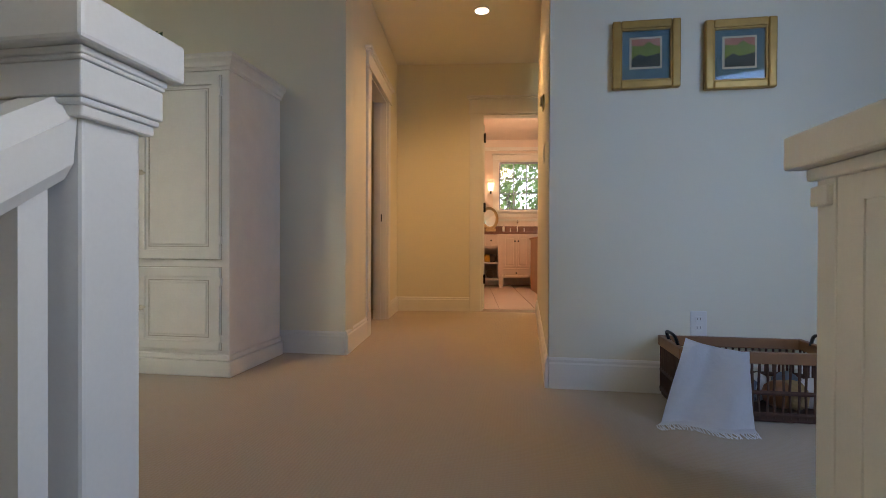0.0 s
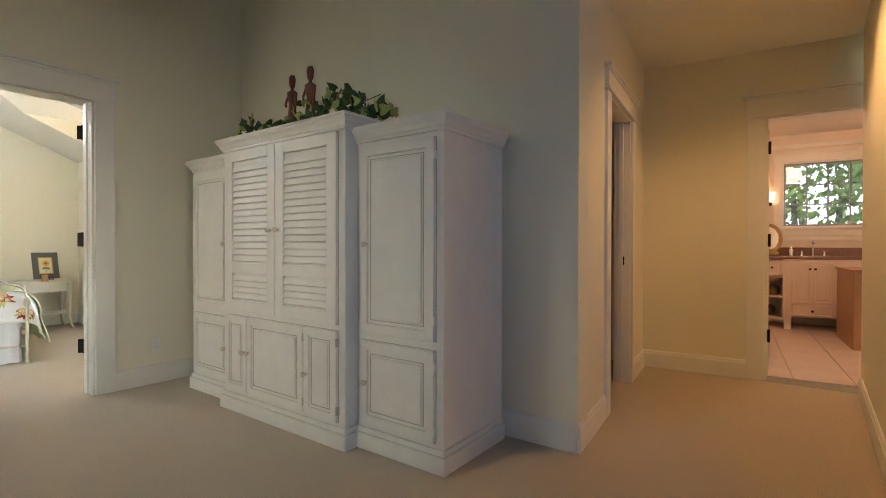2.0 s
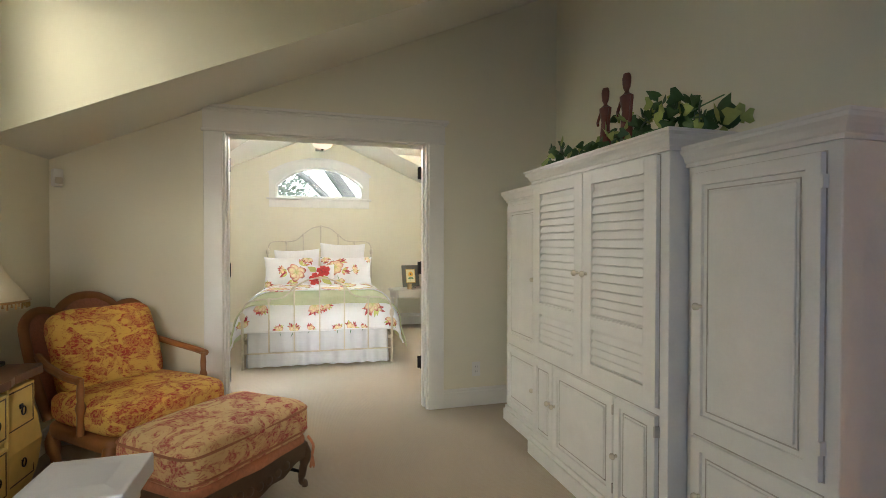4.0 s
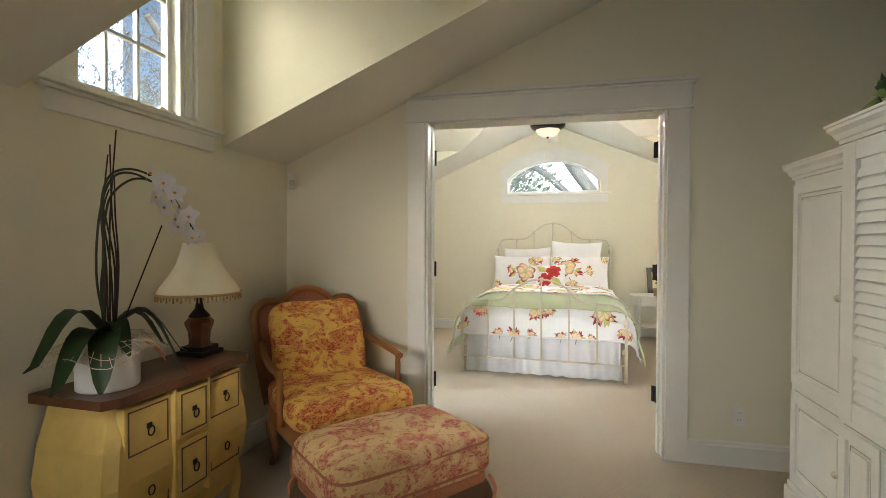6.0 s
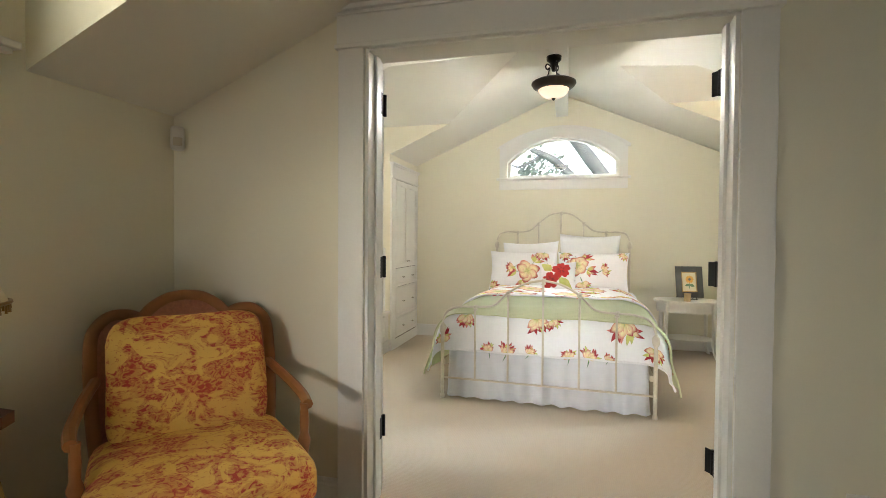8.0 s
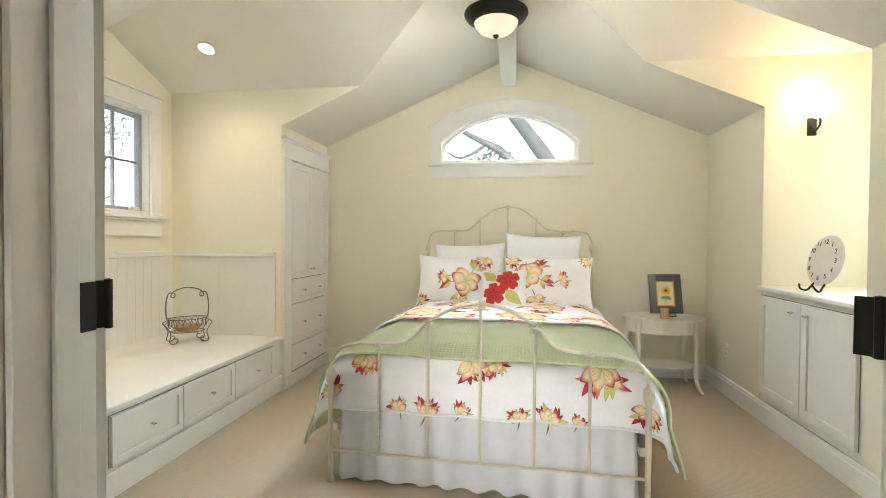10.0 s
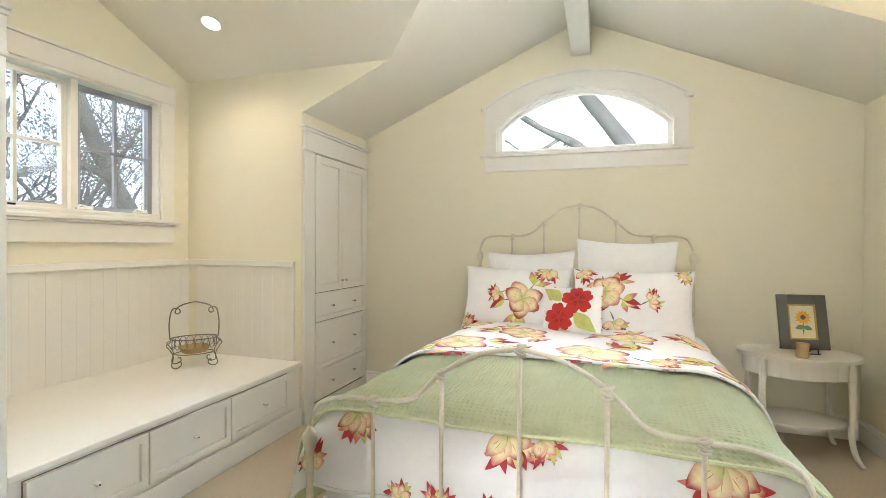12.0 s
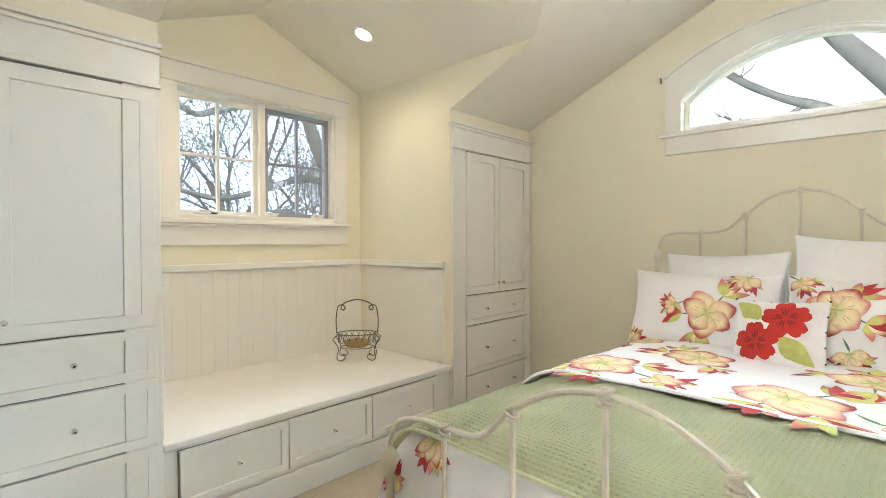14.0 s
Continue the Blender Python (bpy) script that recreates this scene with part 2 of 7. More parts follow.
bm = bmesh.new()
for x in (-6.02, -4.98):
    prism(bm, [(x, 4.5, NE), (x, yne, NE), (NX, ynr, NR), (NX, 4.5, NR)], (0, 0, 0.05))
setting("ceiling_dormer_north", bm, CEIL)
for x, s in ((-6.02 + 0.003, -1), (-4.98 - 0.003, 1)):
    bm = prism(bmesh.new(), [(x, 4.5, 0), (x, YR + 0.002, 0), (x, YR + 0.002, sr(YR) + 0.001), (x, yne, NE), (x, 4.5, NE)], (0.002 * s, 0, 0))
    setting("wall_alcove_cheek", bm, WALL)
setting("wall_alcove_back", boxes(*wall_rows("y", 4.4, 4.5, -6.1, -4.9, 0, 3.0, [(-5.85, -5.15, 1.3, 2.2)])), WALL)
# ridge beam
setting("ridge_beam", boxes((XB + 0.002, 1.535, 2.72, XD2 - 0.002, 1.675, 3.0), bev=0.006), TRIM)

# sitting room
ss = lambda y: 1.945 + 0.433 * y
SX0, SX1, SZ, SY = -2.34, -1.24, 3.05, 2.55     # sitting dormer
VX0, VX1, VZ0, VZ1 = -2.115, -1.456, 1.93, 2.86
setting("wall_sitting_south", boxes(*wall_rows("y", YL, YL - 0.16, XD, 0.3, 0, 3.2, [(VX0, VX1, VZ0, VZ1)])), WALL)
setting("wall_cabinets", boxes(*wall_rows("y", YC, YC + 0.14, XD, 0.10, 0, 3.9), (0.10, YC, 2.63, 1.40, YC + 0.14, 3.9)), WALL)
YP = 2.90
setting("wall_pictures", boxes(*wall_rows("y", YP, YP + 0.14, 1.338, 2.575, 0, 3.9)), WALL)
setting("wall_recess", boxes((2.575, YP + 0.05, 0, 4.4, YP + 0.14, 3.9)), WALL)
setting("ceiling_sitting", prism(bmesh.new(), [(x, y, ss(y)) for x, y in ((XD, YL), (SX0, YL), (SX0, SY), (SX1, SY), (SX1, YL), (0.3, YL), (0.3, 1.0), (4.4, 1.0), (4.4, 4.0), (2.6, 4.0), (1.4, YC), (XD, YC))], (0, 0, 0.06)), CEIL)
bm = boxes((SX0, YL, SZ, SX1, SY, SZ + 0.05))
setting("ceiling_sitting_dormer", bm, CEIL)
for x, s in ((SX0 + 0.003, -1), (SX1 - 0.003, 1)):
    setting("wall_sitting_cheek", prism(bmesh.new(), [(x, YL + 0.002, ss(YL)), (x, SY, ss(SY)), (x, YL + 0.002, SZ)], (0.002 * s, 0, 0)), WALL)
# stair well: closing walls round and behind the camera
SW = mat("stair_wall_paint", (0.78, 0.76, 0.70), 0.7, vary=0.02, scale=1.2)
setting("wall_stair_west", boxes((0.2, -4.4, -2.0, 0.3, YL, 3.4)), SW)
setting("wall_stair_south", boxes(*wall_rows("y", -4.4, -4.5, 0.2, 4.5, -2.0, 4.0)), SW)
setting("wall_stair_east", boxes(*wall_rows("x", 3.22, 3.32, -4.4, 4.0, -2.0, 4.0, [(-0.4, 1.0, 0.6, 2.4)])), SW)
setting("ceiling_stair", boxes((0.2, -4.5, 2.75, 4.5, 1.0, 2.85)), CEIL)
setting("floor_lower", boxes((0.2, -4.5, -2.1, 4.5, 1.2, -2.0)), CARPET)
bm = bmesh.new()
for i in range(1, 11):
    box(bm, 0.72, 1.2 - 0.27 * i, -2.0, 1.95, 1.2 - 0.27 * (i - 1), -0.18 * i, 0.0)
    box(bm, 0.72, 1.2 - 0.27 * i - 0.0, -0.18 * i, 1.95, 1.2 - 0.27 * (i - 1) + 0.0, -0.18 * i + 0.004)
setting("stairs", bm, CARPET)
setting("landing_edge", boxes((-1.5, 0.86, -0.3, 0.72, 0.90, 0.004), (1.95, 1.16, -0.3, 4.2, 1.2, 0.004)), TRIM)

# hall, in its own frame: x to its right, y along it
HW, HL, HZ = 1.245, 2.13, 2.63
LD0, LD1 = 0.70, 1.49       # side door
setting("wall_hall_west", boxes(*wall_rows("x", 0.0, -0.12, 0.02, HL + 0.1, 0, 2.7, [(LD0, LD1, 0, 2.05)])), WALL, HALL)
setting("wall_hall_east", prism(bmesh.new(), [(1.335, YP + 0.003, 0), (1.38, 5.6, 0), (1.5, 5.6, 0), (1.46, YP + 0.145, 0), (1.337, YP + 0.145, 0)], (0, 0, 3.8)), WALL)
setting("wall_hall_end", boxes(*wall_rows("y", HL, HL + 0.14, -0.1, 1.9, 0, 2.7, [(0.90, 1.66, 0, 2.10)])), WALL, HALL)
setting("ceiling_hall", boxes((-0.12, 0.0, HZ, 1.75, HL + 0.14, HZ + 0.06)), CEIL, HALL)
setting("wall_closet_inside", boxes((-1.5, 0.14, 0, -1.4, 2.4, 2.7), (-1.4, 2.2, 0, -0.12, 2.3, 2.7), (-1.4, 0.14, 0, -0.12, 0.2, 2.7), (-1.4, 0.14, 2.6, -0.12, 2.3, 2.7)), WALL, HALL)
# bathroom beyond the hall
TILE = mat("bath_tile", (0.62, 0.50, 0.42), 0.25, vary=0.10, scale=3)
setting("floor_bath", boxes((-0.8, HL + 0.14, -0.1, 3.2, 6.2, -0.004)), TILE, HALL)
BATHW = mat("bath_wall_paint", (0.80, 0.70, 0.60), 0.6)
setting("wall_bath", boxes((0.2, HL + 0.14, 0, 0.3, 5.7, 2.6), (2.9, HL + 0.14, 0, 3.0, 5.7, 2.6), *wall_rows("y", 5.7, 5.84, 0.2, 3.0, 0, 2.6, [(1.28, 2.3, 1.33, 2.22)])), BATHW, HALL)
setting("ceiling_bath", boxes((0.2, HL + 0.14, 2.6, 3.0, 5.84, 2.68)), BATHW, HALL)

# ---- outside ----
SKYW = glow("bright_sky", (0.86, 0.93, 1.0), 3.2)
SKYS = glow("hazy_sky", (0.64, 0.78, 1.0), 1.5)
setting("backdrop_south", boxes((-30, -30.2, -8, 24, -30, 26)), SKYS)
setting("backdrop_west", boxes((-34.2, -30, -8, -34, 34, 26)), SKYW)
setting("backdrop_north", boxes((-34, 34, -8, 24, 34.2, 26)), SKYW)
GRASS = mat("grass", (0.08, 0.11, 0.04), 0.9, vary=0.3, scale=0.6)
setting("ground", boxes((-60, -60, -3.2, 60, 60, -3.0)), GRASS)
BARK = mat("bark", (0.15, 0.145, 0.14), 0.9, vary=0.5, scale=7, bump=0.8, bscale=40, fine=0.15)
LEAF = mat("tree_leaf", (0.20, 0.24, 0.20), 0.6, vary=0.5, scale=4)


def leaf_face(bm, p, size, rng):
    d = Vector((rng.uniform(-1, 1), rng.uniform(-1, 1), rng.uniform(-1, 1))).normalized()
    u = d.orthogonal().normalized()
    w = d.cross(u)
    bm.faces.new([bm.verts.new(p + size * (u * a + w * b)) for a, b in ((-1, 0), (0, -0.45), (1, 0), (0, 0.45))])


def tree(at, height, seed, lean=(0, 0), leaves=6, size=0.06, spread=0.75, r0=0.28, depth=5, label="bare mossy tree with twisting limbs outside the window"):
    rng = random.Random(seed)
    wood, crown = bmesh.new(), bmesh.new()

    def grow(p, d, length, r, level):
        pts, rs = [p], [r]
        for i in range(4):
            d = (d + Vector((rng.uniform(-1, 1), rng.uniform(-1, 1), rng.uniform(-0.6, 0.8))) * 0.22).normalized()
            p = p + d * length / 4
            pts.append(p)
            rs.append(r * (1 - 0.11 * (i + 1)))
        tube(wood, pts, rs, 7 if level < 2 else 4)
        if level >= depth:
            for _ in range(leaves):
                leaf_face(crown, p + Vector((rng.gauss(0, 0.18), rng.gauss(0, 0.18), rng.gauss(0, 0.18))), size * rng.uniform(0.6, 1.3), rng)
            return
        for _ in range(3 if level < 3 else 2):
            k = rng.choice((2, 3, 4))
            side = Vector((rng.uniform(-1, 1), rng.uniform(-1, 1), rng.uniform(-0.35, 0.7)))
            grow(pts[k], (d + side * spread).normalized(), length * rng.uniform(0.6, 0.85), rs[k] * rng.uniform(0.5, 0.75), level + 1)

    grow(Vector((0, 0, 0)), Vector((lean[0], lean[1], 1)).normalized(), height * 0.42, r0, 0)
    t = thing("tree", pose(at[0], at[1], -3.0), label, "tree")
    part("trunk", wood, BARK, t, smooth=True)
    if leaves:
        part("crown", crown, LEAF, t)
    return t


def limb_tree(at, limbs, seed, label, twigs, high):
    """A tree of given crooked limbs (points, first and last radius), with twigs past the share high of each."""
    rng = random.Random(seed)
    wood, fine = bmesh.new(), bmesh.new()

    def twig(p, d, length, r, level):
        pts = [p]
        for i in range(4):
            d = (d + Vector((rng.uniform(-1, 1), rng.uniform(-1, 1), rng.uniform(-0.8, 0.8))) * 0.4).normalized()
            pts.append(pts[-1] + d * length / 4)
        tube(fine, pts, [r * (1 - 0.2 * i) for i in range(5)], 4)
        if level < 3:
            for k in (2, 3, 4, 4):
                twig(pts[k], (d + Vector((rng.uniform(-1, 1), rng.uniform(-1, 1), rng.uniform(-1, 1)))).normalized(), length * rng.uniform(0.5, 0.75), r * 0.55, level + 1)

    for path, r0, r1 in limbs:
        pts = curve(path, 6)
        m = len(pts)
        tube(wood, pts, [(r0 + (r1 - r0) * i / m) * (1 + 0.22 * noise.noise(Vector((i * 0.35, seed, r0 * 30)))) for i in range(m)], 10)
        for k in range(twigs):
            i = int(m * (high + (1 - high) * rng.random())) - 1
            twig(pts[i], Vector((rng.uniform(-1, 1), rng.uniform(-1, 1), rng.uniform(-0.4, 1))).normalized(), rng.uniform(0.5, 1.0), max(0.012, r1 * 0.35), 0)
    t = thing("tree", pose(at[0], at[1], -3.0), label, "tree")
    part("trunk", wood, BARK, t, smooth=True)
    part("twigs", fine, BARK, t)["kind"] = "stuff"
    return t


tree((-5.4, -7.5), 8.0, 8, (-0.15, 0), 34, 0.035)
tree((-8.8, -8.5), 9.0, 21, (0.1, 0.0), 40, 0.04)
tree((-6.6, -10.5), 9.0, 25, (-0.1, 0.0), 34, 0.04)
tree((-11.0, -9.5), 9.5, 27, (0.1, 0.0), 34, 0.04)
tree((-12.5, -5.0), 9.0, 29, (0.1, 0.0), 26, 0.04)
limb_tree((-11.0, 0), [([(0, 5.6, 0), (0, 4.6, 2.6), (0, 3.2, 4.35), (0.05, 2.38, 5.43), (0, 1.85, 6.17), (-0.05, 1.4, 6.8), (0, 0.8, 7.8), (0.1, 0.3, 9.2)], 0.17, 0.09), ([(0, 2.75, 4.9), (-0.05, 2.0, 5.3), (0, 1.4, 5.83), (0.05, 0.88, 6.1), (0, 0.35, 6.5), (0, -0.3, 7.2)], 0.085, 0.04), ([(0, 1.15, 5.95), (0.1, 0.85, 5.75), (0.1, 0.62, 5.72), (0.1, 0.3, 5.95)], 0.035, 0.012)], 5, "big leaning mossy tree limb behind the arched window", 4, 0.75)
limb_tree((-9.0, -5.0), [([(-0.4, 0, 0), (-0.2, 0, 3.0), (0.05, 0, 4.2), (0.33, 0, 4.7), (0.71, 0, 5.36), (1.06, 0, 6.12), (1.5, 0.1, 7.2), (2.4, 0.1, 8.0)], 0.17, 0.07), ([(0.6, 0, 5.2), (1.2, 0.1, 5.3), (1.75, 0.1, 5.13), (2.5, 0, 4.9), (3.3, 0, 5.05)], 0.07, 0.03), ([(1.2, 0, 6.4), (2.0, 0.1, 6.3), (2.6, 0.1, 6.1), (2.95, 0.1, 6.02), (3.5, 0, 6.4)], 0.06, 0.03), ([(0.2, 0, 4.5), (0.9, 0.1, 4.55), (1.6, 0.1, 4.75), (2.4, 0, 4.6)], 0.06, 0.025)], 7, "mossy tree with twisting limbs outside the bench window", 26, 0.0)
tree((-14.5, -6.2), 9.0, 11, (0.05, 0.1), 18, 0.06)
tree((-3.6, -4.8), 9.5, 13, (0.15, 0.1), 6)
tree((-1.2, -6.5), 10.0, 15, (-0.05, 0.1), 6)


def shrub(at, r, count, seed, size=0.10, leaf=None):
    rng = random.Random(seed)
    t = thing("shrub", pose(at[0], at[1], -3.0), "dense leafy green shrub outside the window", "shrub")
    bm = bmesh.new()
    for _ in range(count):
        d = Vector((rng.gauss(0, 1), rng.gauss(0, 1), rng.gauss(0, 1))).normalized() * r * rng.random() ** 0.4
        k = 1 + 0.5 * noise.noise(d * 0.8)
        leaf_face(bm, Vector((d.x * k, d.y * k, at[2] + d.z * 1.3 * k)), size * rng.uniform(0.5, 1.4), rng)
    part("foliage", bm, leaf or GREEN, t)["kind"] = "stuff"
    part("stem", tube(bmesh.new(), [(0, 0, 0), (0.1, 0.05, at[2] * 0.5), (0, 0, at[2])], [0.12, 0.09, 0.04], 8), BARK, t)


GREEN = mat("shrub_leaf", (0.20, 0.30, 0.10), 0.5, vary=0.5, scale=3)
shrub((-20.0, 0.5, 6.2), 1.25, 1100, 14, 0.12, LEAF)
shrub((0.9, 12.6, 5.2), 1.5, 1700, 4)
shrub((2.6, 13.6, 5.6), 1.7, 1700, 5)
shrub((-0.8, 14.0, 5.0), 1.6, 2200, 6)
tree((1.5, 13.0), 8.5, 17, (0, 0), 18, 0.11, label="leafy green tree beyond the bathroom window")
tree((4.0, 14.5), 8.5, 19, (-0.1, 0), 18, 0.11, label="leafy green tree beyond the bathroom window")

# ---- baseboards and casings ----


def base_run(p0, p1, n, h=0.145):
    """A baseboard along a wall face from p0 to p1; n points into the room."""
    p0, p1, n = Vector((*p0, 0)), Vector((*p1, 0)), Vector((*n, 0)).normalized()
    bm = bmesh.new()
    prof = [(0.001, 0), (0.018, 0), (0.018, h - 0.03), (0.013, h - 0.022), (0.013, h - 0.01), (0.006, h), (0.001, h)]
    prism(bm, [p0 + n * a + Vector((0, 0, b)) for a, b in prof], p1 - p0)
    return setting("baseboard", bm, TRIM)


base_run((XB, YR), (XB, YL), (1, 0))
base_run((XB + 0.02, YR), (-3.21, YR), (0, -1))
base_run((XD, DR + 0.122), (XD, YC), (1, 0))
base_run((XD, YL), (XD, DL - 0.122), (1, 0))
base_run((XD + 0.02, YL), (0.3, YL), (0, 1))
base_run((XD + 0.02, YC), (0.10, YC), (0, -1))
base_run((1.338, YP), (2.575, YP), (0, -1), 0.15)
base_run((1.337, YP - 0.017), (1.378, 5.5), (-1, 0.016), 0.15)
h2 = lambda x, y: tuple((HALL @ Vector((x, y, 0)))[:2])
hn = lambda x, y: tuple((HALL.to_3x3() @ Vector((x, y, 0)))[:2])
base_run(h2(0, -0.01), h2(0, LD0 - 0.11), hn(1, 0), 0.15)
base_run(h2(0, LD1 + 0.11), h2(0, HL), hn(1, 0), 0.15)
base_run(h2(0.01, HL), h2(0.78, HL), hn(0, -1), 0.15)
base_run((XD2, DR + 0.12), (XD2, YR), (-1, 0))


def casing(name, m, w, h, cw, head, jamb, sides=2):
    """Craftsman door casing round an opening; local x across from its left, y into the wall, z up."""
    t = setting(name, bmesh.new(), TRIM, m)
    part("casing_leg", boxes((-cw, -0.02, 0, 0, 0.0, h), bev=0.003), TRIM, t)
    part("casing_leg", boxes((w, -0.02, 0, w + cw, 0.0, h), bev=0.003), TRIM, t)
    bm = boxes((-cw - 0.006, -0.026, h, w + cw + 0.006, 0, h + head), bev=0.003)
    box(bm, -cw - 0.014, -0.034, h - 0.008, w + cw + 0.014, 0, h + 0.012, 0.004)
    part("casing_head", bm, TRIM, t)
    part("casing_cap", boxes((-cw - 0.035, -0.052, h + head, w + cw + 0.035, 0, h + head + 0.022), (-cw - 0.022, -0.038, h + head - 0.018, w + cw + 0.022, 0, h + head - 0.001), bev=0.004), TRIM, t)
    for x, s in ((0, 1), (w, -1)):
        part("jamb", boxes((x, 0.001, 0, x + 0.016 * s, jamb, h), (x + 0.016 * s, jamb * 0.42, 0, x + 0.028 * s, jamb * 0.72, h), bev=0.002), TRIM, t)
    part("jamb_head", boxes((0.016, 0.001, h - 0.016, w - 0.016, jamb, h), bev=0.002), TRIM, t)
    return t


def hinge_bm():
    bm = boxes((-0.003, -0.006, -0.05, 0.002, 0.034, 0.05))
    lathe(bm, [(0.0, -0.054), (0.008, -0.052), (0.008, 0.052), (0.0, 0.054)], segs=10)
    return bm


def door_leaf(name, m, w, h, hinges, label, lever_z=0.95, side=1):
    """Door leaf hinged on local x=0, extending along +x; thickness along y."""
    t = thing(name, m, label, "door", "bedroom double doors" if "double" in label else "")
    bm = boxes((0.003, -0.018, 0.012, w, 0.018, h), bev=0.002)
    part("leaf", bm, TRIM, t)
    for z0, z1 in ((0.15, 0.75), (0.9, h - 0.13)):
        for s in (-1, 1):
            bm = boxes((0.11, 0.018 * s, z0, w - 0.11, 0.024 * s, z1), bev=0.002)
            part("panel", bm, TRIM, t)
    for z in hinges:
        part("hinge", bmesh_moved(hinge_bm(), (0.0, -0.022 * side, z)), BLACK, t, "black iron hinge")
    if "bath" in name:
        bm = lathe(bmesh.new(), [(0, 0), (0.026, 0), (0.026, 0.008), (0.012, 0.012), (0.010, 0.04), (0.026, 0.05), (0.027, 0.065), (0.012, 0.075), (0, 0.076)], segs=16)
        bmesh.ops.rotate(bm, verts=bm.verts, matrix=Matrix.Rotation(radians(90), 3, "X"), cent=(0, 0, 0))
        bmesh.ops.translate(bm, verts=bm.verts, vec=(w - 0.06, -0.02, lever_z))
        part("door_knob", bm, BLACK, t, "black iron door knob", smooth=True)
    return t


def bmesh_moved(bm, v, rz=0):
    if rz:
        bmesh.ops.rotate(bm, verts=bm.verts, matrix=Matrix.Rotation(radians(rz), 3, "Z"), cent=(0, 0, 0))
    bmesh.ops.translate(bm, verts=bm.verts, vec=v)
    return bm


# double doorway: casing on the sitting room side
dd = casing("trim_double_doorway", pose(XD, DL, 0, 0, 0, 90), DR - DL, 2.10, 0.122, 0.155, XD - XD2)
HZS = (0.332, 1.112, 1.893)
door_leaf("double_door", pose(-3.205, DL + 0.002, 0, 0, 0, 180 + 52), 0.70, 2.06, HZS, "white panelled double door leaf standing open into bedroom")
door_leaf("double_door", pose(-3.19, DR - 0.002, 0, 0, 0, 180 - 52), 0.70, 2.06, HZS, "white panelled double door leaf standing open into bedroom", side=-1)
for z in HZS:
    for x0, x1 in ((0.0162, 0.0195), (DR - DL - 0.0195, DR - DL - 0.0162)):
        part("hinge_plate", boxes((x0, 0.132, z - 0.05, x1, 0.168, z + 0.05)), BLACK, dd, "black iron hinge plate")
# hall doorways
casing("trim_bath_doorway", HALL @ pose(0.90, HL, 0), 0.76, 2.10, 0.12, 0.16, 0.14)
casing("trim_side_doorway", HALL @ pose(0, LD0, 0, 0, 0, 90), LD1 - LD0, 2.05, 0.11, 0.13, 0.12)
door_leaf("bath_door", HALL @ pose(0.925, HL + 0.17, 0, 0, 0, 97), 0.72, 2.03, (0.332, 1.12, 1.88), "white panelled bathroom door standing open", 0.95)
strike = thing("latch_plate", HALL @ pose(-0.06, LD1 - 0.002, 0.955), "small black latch plate on the side door jamb", "latch")
part("plate", boxes((-0.018, -0.02, -0.035, 0.018, 0.0, 0.035), bev=0.004), BLACK, strike)


# ---- windows ----
def sash(parent, x0, x1, z0, z1, y, cols, rows, frame_w, material, bar=0.018):
    """A glazed sash in the plane y, with muntins."""
    part("sash_frame", boxes((x0, y - 0.02, z0, x0 + frame_w, y + 0.02, z1), (x1 - frame_w, y - 0.02, z0, x1, y + 0.02, z1), (x0 + frame_w, y - 0.02, z0, x1 - frame_w, y + 0.02, z0 + frame_w), (x0 + frame_w, y - 0.02, z1 - frame_w, x1 - frame_w, y + 0.02, z1)), material, parent)
    gx0, gx1, gz0, gz1 = x0 + frame_w, x1 - frame_w, z0 + frame_w, z1 - frame_w
    for i in range(1, cols):
        x = gx0 + (gx1 - gx0) * i / cols
        part("muntin", boxes((x - bar / 2, y - 0.012, gz0, x + bar / 2, y + 0.012, gz1)), material, parent)
    for i in range(1, rows):
        z = gz0 + (gz1 - gz0) * i / rows
        part("muntin", boxes((gx0, y - 0.011, z - bar / 2, gx1, y + 0.011, z + bar / 2)), material, parent)
    g = part("pane", boxes((gx0, y - 0.002, gz0, gx1, y + 0.002, gz1)), GLASS, parent)
    g.visible_shadow = False


def crank(parent, x, y, z):
    bm = boxes((x - 0.05, y - 0.012, z, x + 0.05, y + 0.012, z + 0.012), bev=0.003)
    tube(bm, curve([(x - 0.03, y + 0.01, z + 0.012), (x + 0.0, y + 0.03, z + 0.028), (x + 0.05, y + 0.03, z + 0.018), (x + 0.075, y + 0.028, z + 0.022)], 4), 0.006, 6)
    part("crank_handle", bm, TRIM, parent, smooth=True)


